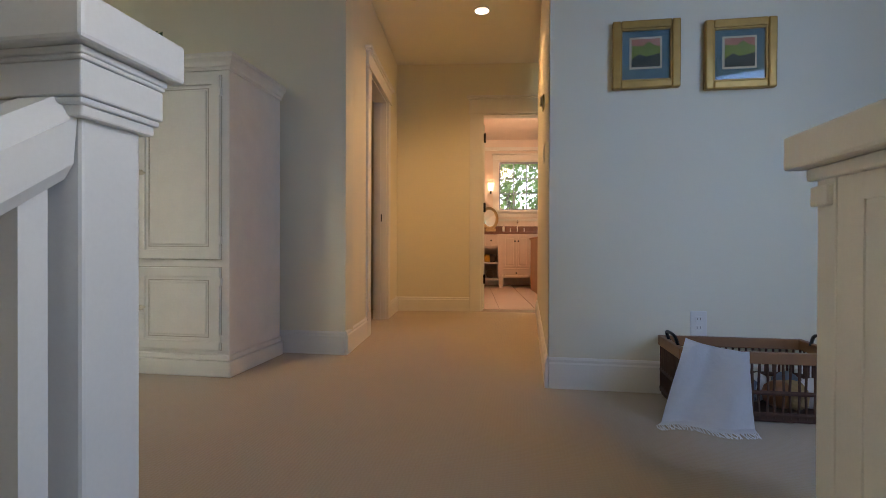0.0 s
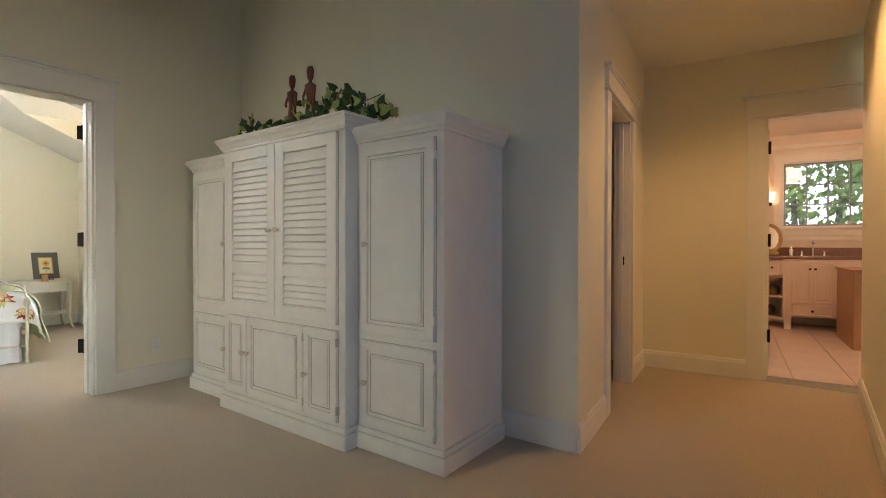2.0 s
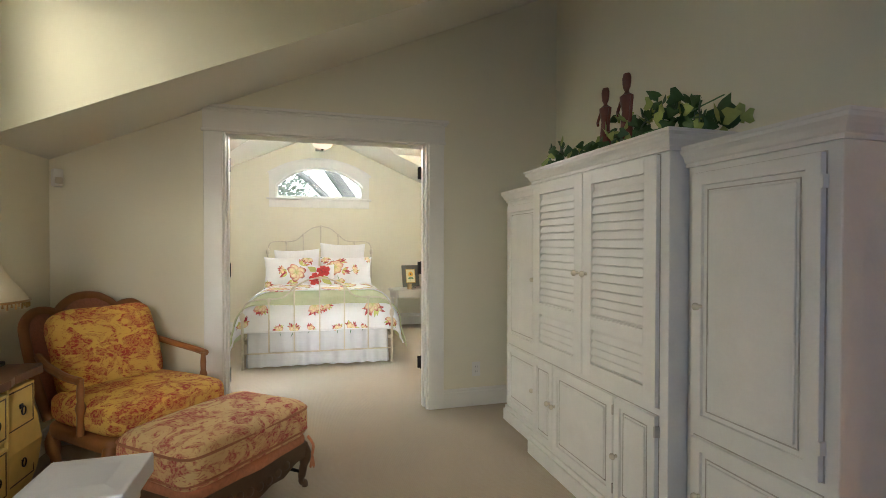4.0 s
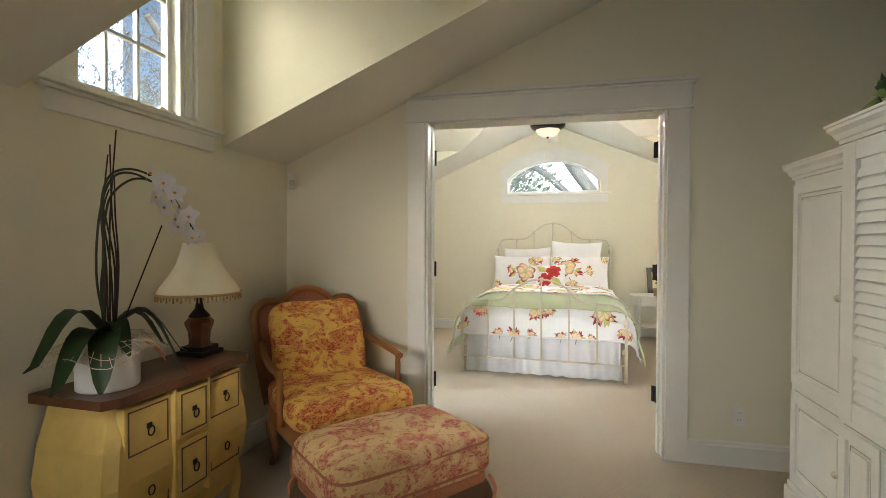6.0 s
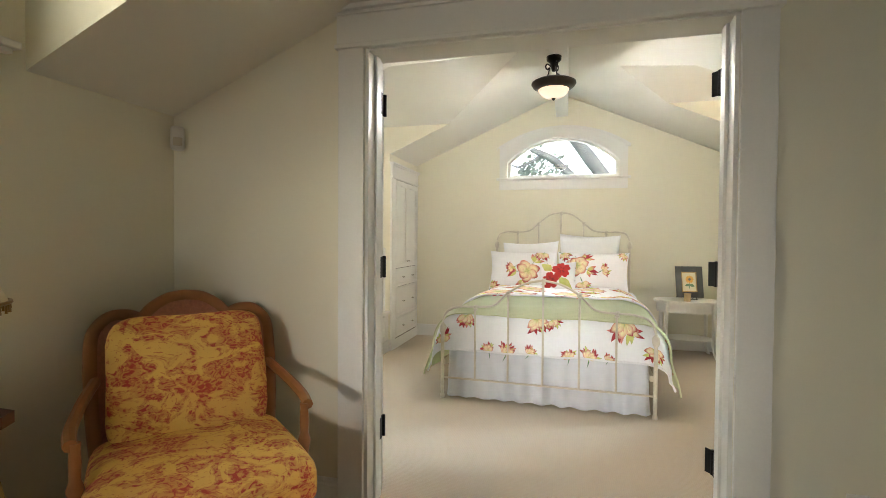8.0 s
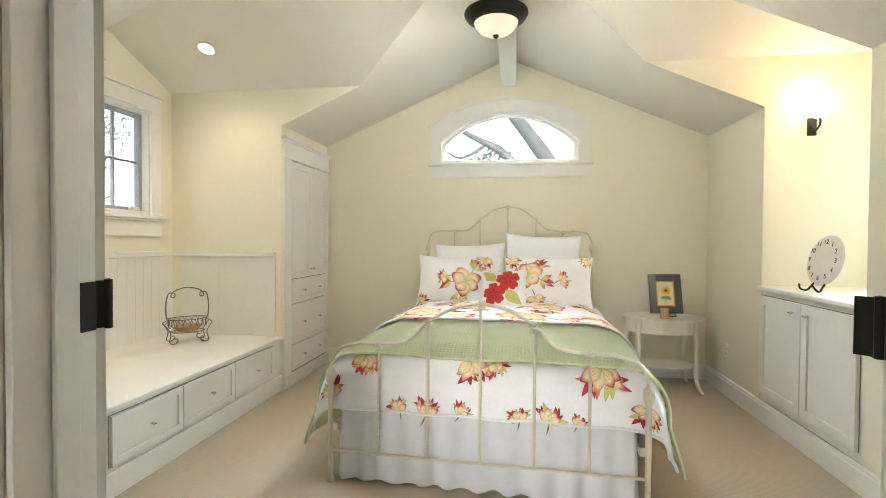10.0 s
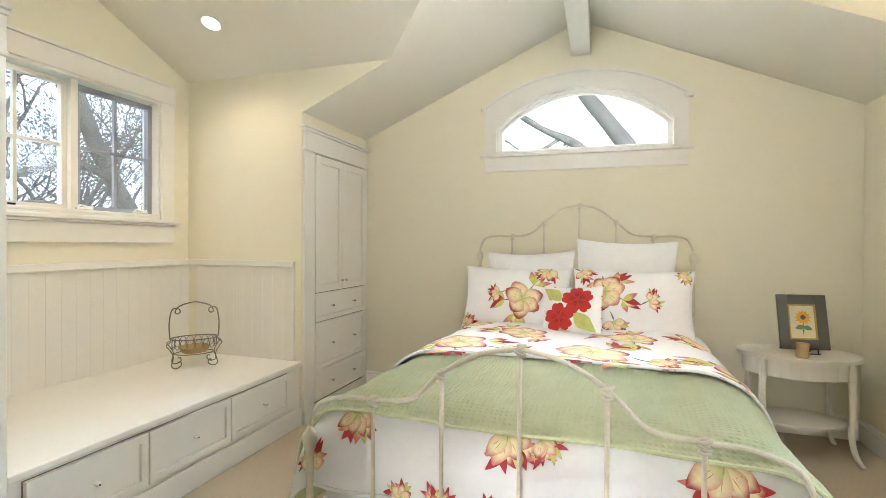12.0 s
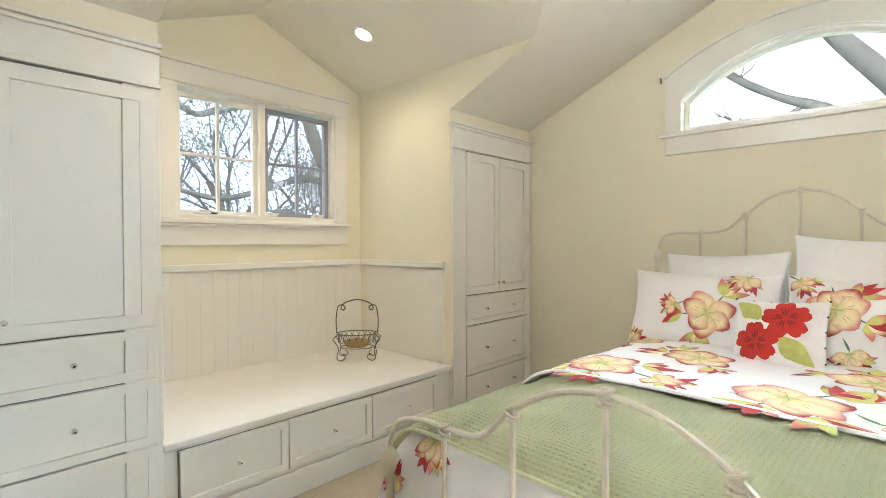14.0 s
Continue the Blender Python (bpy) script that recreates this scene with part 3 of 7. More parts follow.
def window(name, m, w, z0, z1, cw, depth, sill_out, apron, head):
    """Trim of a window; local x across, y towards the room is negative, wall face at y=0."""
    t = setting(name, bmesh.new(), TRIM, m)
    part("casing_leg", boxes((-cw, -0.02, z0, 0, 0, z1), bev=0.003), TRIM, t)
    part("casing_leg", boxes((w, -0.02, z0, w + cw, 0, z1), bev=0.003), TRIM, t)
    part("casing_head", boxes((-cw - 0.004, -0.025, z1, w + cw + 0.004, 0, z1 + head), bev=0.003), TRIM, t)
    part("casing_cap", boxes((-cw - 0.02, -0.04, z1 + head, w + cw + 0.02, 0, z1 + head + 0.02), bev=0.004), TRIM, t)
    part("window_sill", boxes((-cw - sill_out, -0.05, z0 - 0.028, w + cw + sill_out, 0, z0 - 0.001), bev=0.006), TRIM, t)
    part("apron", boxes((-cw - sill_out * 0.6, -0.034, z0 - 0.046, w + cw + sill_out * 0.6, 0, z0 - 0.029), (-cw, -0.02, z0 - 0.03 - apron, w + cw, 0, z0 - 0.047), bev=0.003), TRIM, t)
    part("jamb", boxes((0, 0.001, z0, 0.014, depth, z1), (w - 0.014, 0.001, z0, w, depth, z1), (0.014, 0.001, z1 - 0.014, w - 0.014, depth, z1), (0.014, 0.001, z0, w - 0.014, depth, z0 + 0.014)), TRIM, t)
    return t


# bench window (two casements); its local x runs towards world -x
wb = window("window_bench", pose(WX1, DORM[2], 0, 0, 0, 180), WX1 - WX0, WZ0, WZ1, 0.105, 0.15, 0.03, 0.135, 0.12)
ww = WX1 - WX0
part("mullion", boxes((ww / 2 - 0.022, 0.03, WZ0 + 0.014, ww / 2 + 0.022, 0.11, WZ1 - 0.014), bev=0.004), TRIM, wb)
sash(wb, 0.016, ww / 2 - 0.024, WZ0 + 0.03, WZ1 - 0.03, 0.08, 2, 2, 0.03, TRIM)
# second casement, white like the first, with shade painted in as grey
sash(wb, ww / 2 + 0.024, ww - 0.016, WZ0 + 0.03, WZ1 - 0.03, 0.08, 2, 2, 0.032, SASH_SHADE)
part("inner_sill", boxes((0.014, 0.002, WZ0 + 0.014, ww - 0.014, 0.055, WZ0 + 0.034), bev=0.004), TRIM, wb)
for x in (0.16, 0.62, 1.0):
    crank(wb, x, 0.02, WZ0 + 0.036)
part("latch", boxes((0.20, 0.01, WZ0 + 0.036, 0.25, 0.03, WZ0 + 0.046)), BLACK, wb)
# sitting room window; local x runs towards world -x
wsx = VX1 - VX0
wv = window("window_sitting", pose(VX1, YL, 0, 0, 0, 180), wsx, VZ0, VZ1, 0.13, 0.15, 0.05, 0.10, 0.12)
sash(wv, 0.016, wsx - 0.08, VZ0 + 0.02, VZ1 - 0.03, 0.09, 3, 3, 0.025, TRIM, 0.016)
part("stop_bead", boxes((wsx - 0.075, 0.02, VZ0 + 0.014, wsx - 0.05, 0.11, VZ1 - 0.014), (wsx - 0.045, 0.012, VZ0 + 0.014, wsx - 0.02, 0.11, VZ1 - 0.014), bev=0.003), TRIM, wv)
crank(wv, wsx - 0.16, 0.03, VZ0 + 0.02)
# bathroom window
wq = window("window_bath", HALL @ pose(1.28, 5.7, 0), 1.02, 1.33, 2.22, 0.10, 0.13, 0.03, 0.09, 0.11)
# white sash in the same painted shade
sash(wq, 0.016, 1.004, 1.345, 2.205, 0.08, 4, 3, 0.025, SASH_SHADE, 0.02)
# assumed alcove window, out of sight past the corner, for the added daylight
wa = window("assumed_window_alcove", pose(-5.85, 4.4, 0), 0.7, 1.3, 2.2, 0.08, 0.09, 0.03, 0.08, 0.1)
sash(wa, 0.016, 0.684, 1.315, 2.185, 0.05, 2, 3, 0.025, TRIM)

# arched window in the bed wall
ar = setting("window_arched", bmesh.new(), TRIM, pose(XB, 0, 0))
OH, OR_, OS = 0.746, 0.235, 2.36
outer = arc(OH, OR_, OS, 24)
inner = arc(AW, AR, ASP, 24)
bm = bmesh.new()
for i in range(24):
    (a, b), (c, d), (e, f), (g, h) = outer[i], outer[i + 1], inner[i + 1], inner[i]
    prism(bm, [(0, a, b), (0, c, d), (0, e, f), (0, g, h)], (0.022, 0, 0))
part("casing_arch", bm, TRIM, ar)
for s, y0, y1 in ((-1, AY0, AC - OH), (1, AY1, AC + OH)):
    part("casing_leg", prism(bmesh.new(), [(0, y0, AZ0), (0, y1, AZ0), (0, y1, OS), (0, y0, ASP)], (0.022, 0, 0)), TRIM, ar)
    part("casing_ear", boxes((0, y1 - 0.03, OS - 0.02, 0.036, y1 + 0.03 * s, OS + 0.012), bev=0.004), TRIM, ar)
bm = bmesh.new()
cap = arc(OH + 0.02, OR_ + 0.002, OS + 0.014, 24)
cap0 = arc(OH, OR_, OS, 24)
for i in range(24):
    (a, b), (c, d), (e, f), (g, h) = cap[i], cap[i + 1], cap0[i + 1], cap0[i]
    prism(bm, [(0, a, b), (0, c, d), (0, e, f), (0, g, h)], (0.036, 0, 0))
part("casing_cap", bm, TRIM, ar)
part("window_sill", boxes((0, AC - OH - 0.035, AZ0 - 0.03, 0.045, AC + OH + 0.035, AZ0 - 0.001), bev=0.006), TRIM, ar)
part("apron", boxes((0, AC - OH, AZ0 - 0.145, 0.022, AC + OH, AZ0 - 0.031), bev=0.003), TRIM, ar)
bm = bmesh.new()
small = arc(AW - 0.028, AR - 0.008, ASP - 0.02, 24)
for i in range(24):
    (a, b), (c, d), (e, f), (g, h) = inner[i], inner[i + 1], small[i + 1], small[i]
    prism(bm, [(-0.05, a, b), (-0.05, c, d), (-0.05, e, f), (-0.05, g, h)], (-0.05, 0, 0))
box(bm, -0.1, AY0, AZ0, -0.05, AY0 + 0.035, ASP - 0.01)
box(bm, -0.1, AY1 - 0.035, AZ0, -0.05, AY1, ASP - 0.01)
box(bm, -0.1, AY0 + 0.035, AZ0, -0.05, AY1 - 0.035, AZ0 + 0.035)
part("sash_frame", bm, TRIM, ar)
bm = bmesh.new()
for i in range(24):
    (a, b), (c, d) = inner[i], inner[i + 1]
    prism(bm, [(-0.001, a, b), (-0.001, c, d), (-0.001, c, d - 0.008), (-0.001, a, b - 0.008)], (-0.16, 0, 0))
part("jamb", bm, TRIM, ar)
pane = part("pane", prism(bmesh.new(), [(-0.075, y, z) for y, z in small] + [(-0.075, AY1 - 0.035, AZ0 + 0.035), (-0.075, AY0 + 0.035, AZ0 + 0.035)], (0.004, 0, 0)), GLASS, ar)
pane.visible_shadow = False


# ---- cabinet pieces ----
def knob_bm(r=0.014):
    bm = lathe(bmesh.new(), [(0, 0), (r * 0.55, 0), (r * 0.45, r * 0.9), (r, r * 1.4), (r, r * 2.0), (r * 0.6, r * 2.5), (0, r * 2.6)], segs=14)
    bmesh.ops.rotate(bm, verts=bm.verts, matrix=Matrix.Rotation(radians(90), 3, "X"), cent=(0, 0, 0))
    return bm


PORC = mat("cream_knob", (0.72, 0.66, 0.52), 0.25)
CHROME = mat("bright_metal", (0.75, 0.75, 0.74), 0.2, 1.0)


def front(parent, name, x0, x1, z0, z1, y, m, knobs=(), rail=0.055, raised=True, groove=True, knob_m=PORC, kr=0.014, screw=False):
    """A framed door or drawer front whose back lies at y, facing -y, with knobs at (x, z)."""
    bm = boxes((x0, y - 0.021, z0, x1, y, z1))
    face = min(bm.faces, key=lambda f: f.calc_center_median().y)
    bmesh.ops.bevel(bm, geom=list(face.edges), offset=0.0025, segments=2, affect="EDGES", profile=0.5)
    face = min(bm.faces, key=lambda f: (round(f.calc_center_median().y, 5), -f.calc_area()))
    bmesh.ops.inset_region(bm, faces=[face], thickness=rail - 0.0025, depth=0.0)
    bmesh.ops.inset_region(bm, faces=[face], thickness=0.003, depth=-0.011)
    d = part(name, bm, m, parent)
    if raised:
        part("field", boxes((x0 + rail + 0.012, y - 0.019, z0 + rail + 0.012, x1 - rail - 0.012, y - 0.009, z1 - rail - 0.012), bev=0.005), m, d)
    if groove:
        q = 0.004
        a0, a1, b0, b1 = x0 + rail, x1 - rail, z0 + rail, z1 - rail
        part("worn_groove", boxes((a0, y - 0.0125, b0, a0 + q, y - 0.01, b1), (a1 - q, y - 0.0125, b0, a1, y - 0.01, b1), (a0, y - 0.0125, b0, a1, y - 0.01, b0 + q), (a0, y - 0.0125, b1 - q, a1, y - 0.01, b1)), WEAR_GAP_GREY, d)
    for x, z in knobs:
        k = part("knob", bmesh_moved(knob_bm(kr), (x, y - 0.019, z)), knob_m, d, smooth=True)
        if screw:
            part("knob_screw", bmesh_moved(boxes((-0.003, -0.003, -0.003, 0.003, 0.003, 0.003)), (x, y - 0.019 - kr * 2.6, z)), BLACK, d)
    return d


# grey of the worn grooves, also put in as shade in cabinet gaps
WEAR_GAP_GREY = mat("worn_and_gap_grey", (0.52, 0.48, 0.41), 0.8, vary=0.3, scale=20)


# Dark strips laid round each front as the shade in its gap.
def gap_lines(parent, rects, y, m=None):
    bm = bmesh.new()
    for x0, x1, z0, z1 in rects:
        q = 0.004
        for r in ((x0 - q, z0 - q, x0, z1 + q), (x1, z0 - q, x1 + q, z1 + q), (x0, z0 - q, x1, z0), (x0, z1, x1, z1 + q)):
            box(bm, r[0], y - 0.002, r[1], r[2], y, r[3])
    part("shadow_gap", bm, m or GAP_DARK, parent)


def crown(parent, w, d, z, m, name="crown_moulding", out=0.045, h=0.08):
    """Stepped crown along the front and both sides; front at y=0."""
    bm = bmesh.new()
    steps = [(0.0, 0.0), (0.008, 0.0), (0.008, 0.015), (0.016, 0.02), (0.024, 0.04), (0.038, 0.055), (0.038, 0.068), (out, 0.07), (out, h)]
    rows = []
    for o, q in steps:
        rows.append([bm.verts.new(p) for p in ((-o, d, z + q), (-o, -o, z + q), (w + o, -o, z + q), (w + o, d, z + q))])
    for a, b in zip(rows, rows[1:]):
        for i in range(3):
            bm.faces.new((a[i], a[i + 1], b[i + 1], b[i]))
    bm.faces.new(rows[-1])
    bm.faces.new(rows[0][::-1])
    bm.faces.new([r[0] for r in rows] + [])
    bm.faces.new([r[3] for r in rows][::-1])
    return part(name, bm, m, parent)


def plinth(parent, w, d, m):
    return part("plinth", boxes((-0.022, -0.022, 0, w + 0.022, d, 0.085), (-0.012, -0.012, 0.085, w + 0.012, d, 0.115), bev=0.006), m, parent)


def side_unit(m, mirrored):
    w, d, h = 0.57, 0.55, 1.615
    t = thing("side_cabinet", m, "distressed white wooden side cabinet beside the louvred cabinet", "cabinet", "white wall unit")
    part("body", boxes((0, 0, 0.10, w, d, h), bev=0.004), CABW, t)
    plinth(t, w, d, CABW)
    crown(t, w, d, h, CABW, out=0.04)
    kx = 0.085 if not mirrored else w - 0.085
    r = [(0.04, w - 0.045, 0.62, h - 0.03), (0.04, w - 0.045, 0.14, 0.575)]
    gap_lines(t, r, 0, WEAR_GAP_GREY)
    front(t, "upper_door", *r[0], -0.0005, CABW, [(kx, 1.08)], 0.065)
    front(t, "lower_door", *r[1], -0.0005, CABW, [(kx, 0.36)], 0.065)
    for z in (0.72, 1.5, 0.2, 0.5):
        part("hinge", boxes((w - 0.045, -0.024, z - 0.02, w - 0.037, -0.001, z + 0.02)), CABW, t)
    return t


side_unit(pose(-0.885, 2.812, 0), False)
side_unit(pose(-2.648, 2.812, 0), True)


def centre_unit(m):
    w, d, h = 1.17, 0.66, 1.682
    t = thing("louvred_cabinet", m, "distressed white wooden cabinet with louvred doors", "cabinet", "white wall unit")
    part("body", boxes((0, 0, 0.10, w, d, h), bev=0.004), CABW, t)
    plinth(t, w, d, CABW)
    crown(t, w, d, h, CABW)
    slat = None
    rects = [(0.05, 0.583, 0.655, h - 0.01), (0.589, w - 0.05, 0.655, h - 0.01)]
    low = [(0.05, 0.285, 0.14, 0.62), (0.293, 0.845, 0.14, 0.62), (0.853, w - 0.05, 0.14, 0.62)]
    gap_lines(t, rects + low, 0, WEAR_GAP_GREY)
    part("louvre_back", boxes((0.12, -0.0035, 0.72, w - 0.12, -0.0025, h - 0.07)), CABW, t)
    for k, (x0, x1, z0, z1) in enumerate(rects):
        rl = 0.075
        door = part("louvred_door", boxes((x0, -0.02, z0, x0 + rl, -0.0005, z1), bev=0.002), CABW, t)
        part("stile", boxes((x1 - rl, -0.02, z0, x1, -0.0005, z1), bev=0.002), CABW, door)
        for r0_, r1_ in ((z0, z0 + 0.07), (0.895, 0.96), (z1 - 0.065, z1)):
            part("rail", boxes((x0 + rl, -0.0198, r0_, x1 - rl, -0.0005, r1_), bev=0.002), CABW, door)
        zs = [0.745 + 0.0375 * i for i in range(4)] + [0.982 + 0.0405 * i for i in range(15)]
        for z in zs:
            if slat is None:
                bm = prism(bmesh.new(), [(0, -0.017, -0.008), (0, -0.012, -0.012), (0, -0.005, 0.0215), (0, -0.009, 0.023)], (x1 - x0 - 2 * rl, 0, 0))
                slat = part("slat", bm, CABW, door)
            else:
                slat = slat.copy()
                scene.collection.objects.link(slat)
                slat.parent = door
            slat.location = (x0 + rl, 0, z)
        kx = x1 - 0.035 if k == 0 else x0 + 0.035
        part("knob", bmesh_moved(knob_bm(0.015), (kx, -0.019, 1.165)), PORC, door, smooth=True)
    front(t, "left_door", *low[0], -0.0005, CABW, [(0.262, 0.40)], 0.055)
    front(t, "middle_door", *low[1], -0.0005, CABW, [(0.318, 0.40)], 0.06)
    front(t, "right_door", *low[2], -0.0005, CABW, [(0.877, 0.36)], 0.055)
    for x, z in ((0.849, 0.56), (0.849, 0.2), (w - 0.046, 0.56), (w - 0.046, 0.2)):
        part("hinge", boxes((x - 0.004, -0.026, z - 0.022, x + 0.004, -0.001, z + 0.022)), WEAR_GAP_GREY, t)
    return t


centre_unit(pose(-2.06, 2.725, 0))

# ---- bedroom ----
LINEN = mat("white_linen", (0.88, 0.88, 0.875), 0.85, vary=0.04, scale=12, bump=0.35, bscale=60, sheen=0.2)
DUVET = mat("duvet_cotton", (0.88, 0.88, 0.885), 0.85, vary=0.05, scale=9, bump=0.3, bscale=45, sheen=0.2)
SATIN = mat("satin_skirt", (0.70, 0.71, 0.73), 0.38, vary=0.06, scale=10, bump=0.2, bscale=30)
IRON = mat("cream_iron", (0.66, 0.60, 0.48), 0.4, vary=0.12, scale=30)
PET_G = mat("print_green", (0.12, 0.22, 0.10), 0.85, vary=0.30, scale=30)
PET_L = mat("print_lime", (0.50, 0.53, 0.16), 0.85, vary=0.25, scale=30)
RED = mat("red_applique", (0.46, 0.022, 0.015), 0.85, vary=0.10, scale=30, bump=0.3)


def quilt_mat():
    m = mat("green_quilt", (0.57, 0.585, 0.36), 0.9, vary=0.07, scale=7)
    n, l = m.node_tree.nodes, m.node_tree.links
    uv, w1, w2, mx, bp = n.new("ShaderNodeUVMap"), n.new("ShaderNodeTexWave"), n.new("ShaderNodeTexWave"), n.new("ShaderNodeMath"), n.new("ShaderNodeBump")
    w2.bands_direction = "Y"
    for w, sc in ((w1, 17.0), (w2, 21.0)):
        w.inputs["Scale"].default_value, w.inputs["Distortion"].default_value = sc, 0.9
        l.new(uv.outputs[0], w.inputs["Vector"])
    mx.operation = "MULTIPLY"
    l.new(w1.outputs["Fac"], mx.inputs[0])
    l.new(w2.outputs["Fac"], mx.inputs[1])
    bp.inputs["Strength"].default_value, bp.inputs["Distance"].default_value = 0.7, 0.006
    l.new(mx.outputs[0], bp.inputs["Height"])
    l.new(bp.outputs[0], n["Principled BSDF"].inputs["Normal"])
    return m


QUILT = quilt_mat()


def sheet(fn, us, vs, thick=0.0):
    """A cloth surface fn(u, v) over the given parameters, with UVs in metres."""
    bm = bmesh.new()
    lay = bm.loops.layers.uv.new("uv")
    grid = [[bm.verts.new(fn(u, v)) for u in us] for v in vs]
    for j in range(len(vs) - 1):
        for i in range(len(us) - 1):
            f = bm.faces.new((grid[j][i], grid[j][i + 1], grid[j + 1][i + 1], grid[j + 1][i]))
            for lp, (a, b) in zip(f.loops, ((i, j), (i + 1, j), (i + 1, j + 1), (i, j + 1))):
                lp[lay].uv = (us[a], vs[b])
    if thick:
        bmesh.ops.solidify(bm, geom=bm.faces[:], thickness=thick)
    return bm


def span(a, b, n):
    return [a + (b - a) * i / n for i in range(n + 1)]


def lifted(fn, u, v, off):
    e = 0.004
    p = fn(u, v)
    n = (fn(u + e, v) - fn(u - e, v)).cross(fn(u, v + e) - fn(u, v - e))
    if n.length < 1e-9:
        return p
    return p + n.normalized() * off


def petal(bm, fn, u, v, ang, length, width, off, bend=0.0, start=0.0, n=6, blunt=0.75, paint=None):
    """A printed petal on the surface fn, from (u, v) in the direction ang (radians)."""
    rows, ks = [], ((-1, 0, 1) if paint is None else (-1, -0.55, 0, 0.55, 1))
    lay = None if paint is None else bm.loops.layers.float_color["print"]
    for i in range(n + 1):
        t = i / n
        d = start + (length - start) * t
        a = ang + bend * t
        w = width * 0.5 * (math.sin(math.pi / 2 * min(1, 0.1 + t / 0.5)) if t < 0.5 else max(0.02, (1 - (t - 0.5) / 0.5)) ** blunt)
        cu, cv = u + d * math.cos(a), v + d * math.sin(a)
        su, sv = -math.sin(a) * w, math.cos(a) * w
        rows.append([bm.verts.new(lifted(fn, cu + k * su, cv + k * sv, off)) for k in ks])
    for i, (a, b) in enumerate(zip(rows, rows[1:])):
        for k in range(len(ks) - 1):
            f = bm.faces.new((a[k], a[k + 1], b[k + 1], b[k]))
            if paint:
                for lp, (q, r) in zip(f.loops, ((i, k), (i, k + 1), (i + 1, k + 1), (i + 1, k))):
                    lp[lay] = (*paint(q / n, abs(ks[r])), 1.0)


INK = {"cream": (0.84, 0.77, 0.48), "lime": (0.58, 0.58, 0.18), "rose": (0.60, 0.19, 0.17), "red": (0.36, 0.022, 0.03), "green": (0.10, 0.22, 0.12), "sage": (0.36, 0.42, 0.22)}


def blend(a, b, f):
    f = max(0.0, min(1.0, f))
    return tuple(x + (y - x) * f for x, y in zip(INK[a] if isinstance(a, str) else a, INK[b] if isinstance(b, str) else b))


def lily_ink(flush, tip):
    """Petal ink: lime throat, cream middle, rose rim and tip."""
    return lambda t, k: blend(blend(blend("lime", "cream", t / 0.35), "rose", flush * (k ** 2) * (0.35 + t)), "red" if flush > 0.7 else "rose", (t - tip) / 0.22 + 0.35 * k * flush)


def leaf_ink(a, b, at):
    return lambda t, k: blend(a, b, (t - at) / 0.25 + 0.5 * k)


def bloom(bm, fn, u, v, size, way, sgn, rng, fan):
    """One lily spray: stem, narrow leaves and buds, and an open flower fanned about the direction way."""
    e = 0.0024 * sgn
    full = fan > 4
    petal(bm, fn, u, v, way + math.pi + rng.uniform(-0.3, 0.3), size * 1.0, size * 0.13, e * 0.8, 0.15, paint=leaf_ink("green", "green", 1))
    sprays = [(way + 1.1, 0.95), (way - 0.9, 1.0), (way + 2.3, 0.85)] if full else [(way + 0.55, 0.5), (way - 0.7, 0.55)]
    for a, reach in sprays:
        a += rng.uniform(-0.25, 0.25)
        hu, hv = u + size * reach * math.cos(a), v + size * reach * math.sin(a)
        petal(bm, fn, u + size * 0.4 * math.cos(a), v + size * 0.4 * math.sin(a), a, size * 0.65, size * 0.07, e * 0.85, paint=leaf_ink("sage", "green", 0.4))
        for k in range(4):
            b = a + (k - 1.5) * 0.55 + rng.uniform(-0.12, 0.12)
            ink = (leaf_ink("lime", "rose", 0.5), leaf_ink("cream", "red", 0.45), leaf_ink("rose", "red", 0.1), leaf_ink("lime", "sage", 0.8))[(k + int(rng.random() * 2)) % 4]
            petal(bm, fn, hu, hv, b, size * rng.uniform(0.65, 1.0), size * rng.uniform(0.26, 0.36), e * (0.9 + 0.05 * k), rng.uniform(-0.25, 0.25), n=7, paint=ink)
    count = 6 if full else 4
    order = sorted(range(count), key=lambda k: (k * 5) % count)
    for j, k in enumerate(order):
        a = way + (fan * (k / count) if full else fan * (k / (count - 1) - 0.5)) + rng.uniform(-0.12, 0.12)
        flush = rng.choice((0.65, 0.85, 1.0))
        petal(bm, fn, u, v, a, size * rng.uniform(0.85, 1.12), size * rng.uniform(0.82, 1.02) * (1 if full else 0.72), e * (1.15 + 0.1 * j), rng.uniform(-0.2, 0.2), n=9, blunt=0.5 if full else 0.62, paint=lily_ink(flush, 0.72))
        for q in (-0.13, 0.13):
            petal(bm, fn, u, v, a + q, size * 0.62, size * 0.022, e * (1.2 + 0.1 * j), start=size * 0.3, n=3, paint=leaf_ink("rose", "rose", 1))
    for k in range(4):
        petal(bm, fn, u, v, way + k * 1.5, size * 0.34, size * 0.05, e * 2.1, 0.3, n=4, paint=leaf_ink("sage", "lime", 0.5))


def print_mat():
    """Cotton dyed by the print's own inks, mottled like a watercolour."""
    m = mat("lily_print", (0.8, 0.7, 0.4), 0.85, vary=0.16, scale=45, bump=0.25, bscale=45, fine=0.06)
    n, l = m.node_tree.nodes, m.node_tree.links
    at = n.new("ShaderNodeAttribute")
    at.attribute_name = "print"
    l.new(at.outputs["Color"], next(x for x in n if x.type == "HUE_SAT").inputs["Color"])
    return m


PRINT = print_mat()


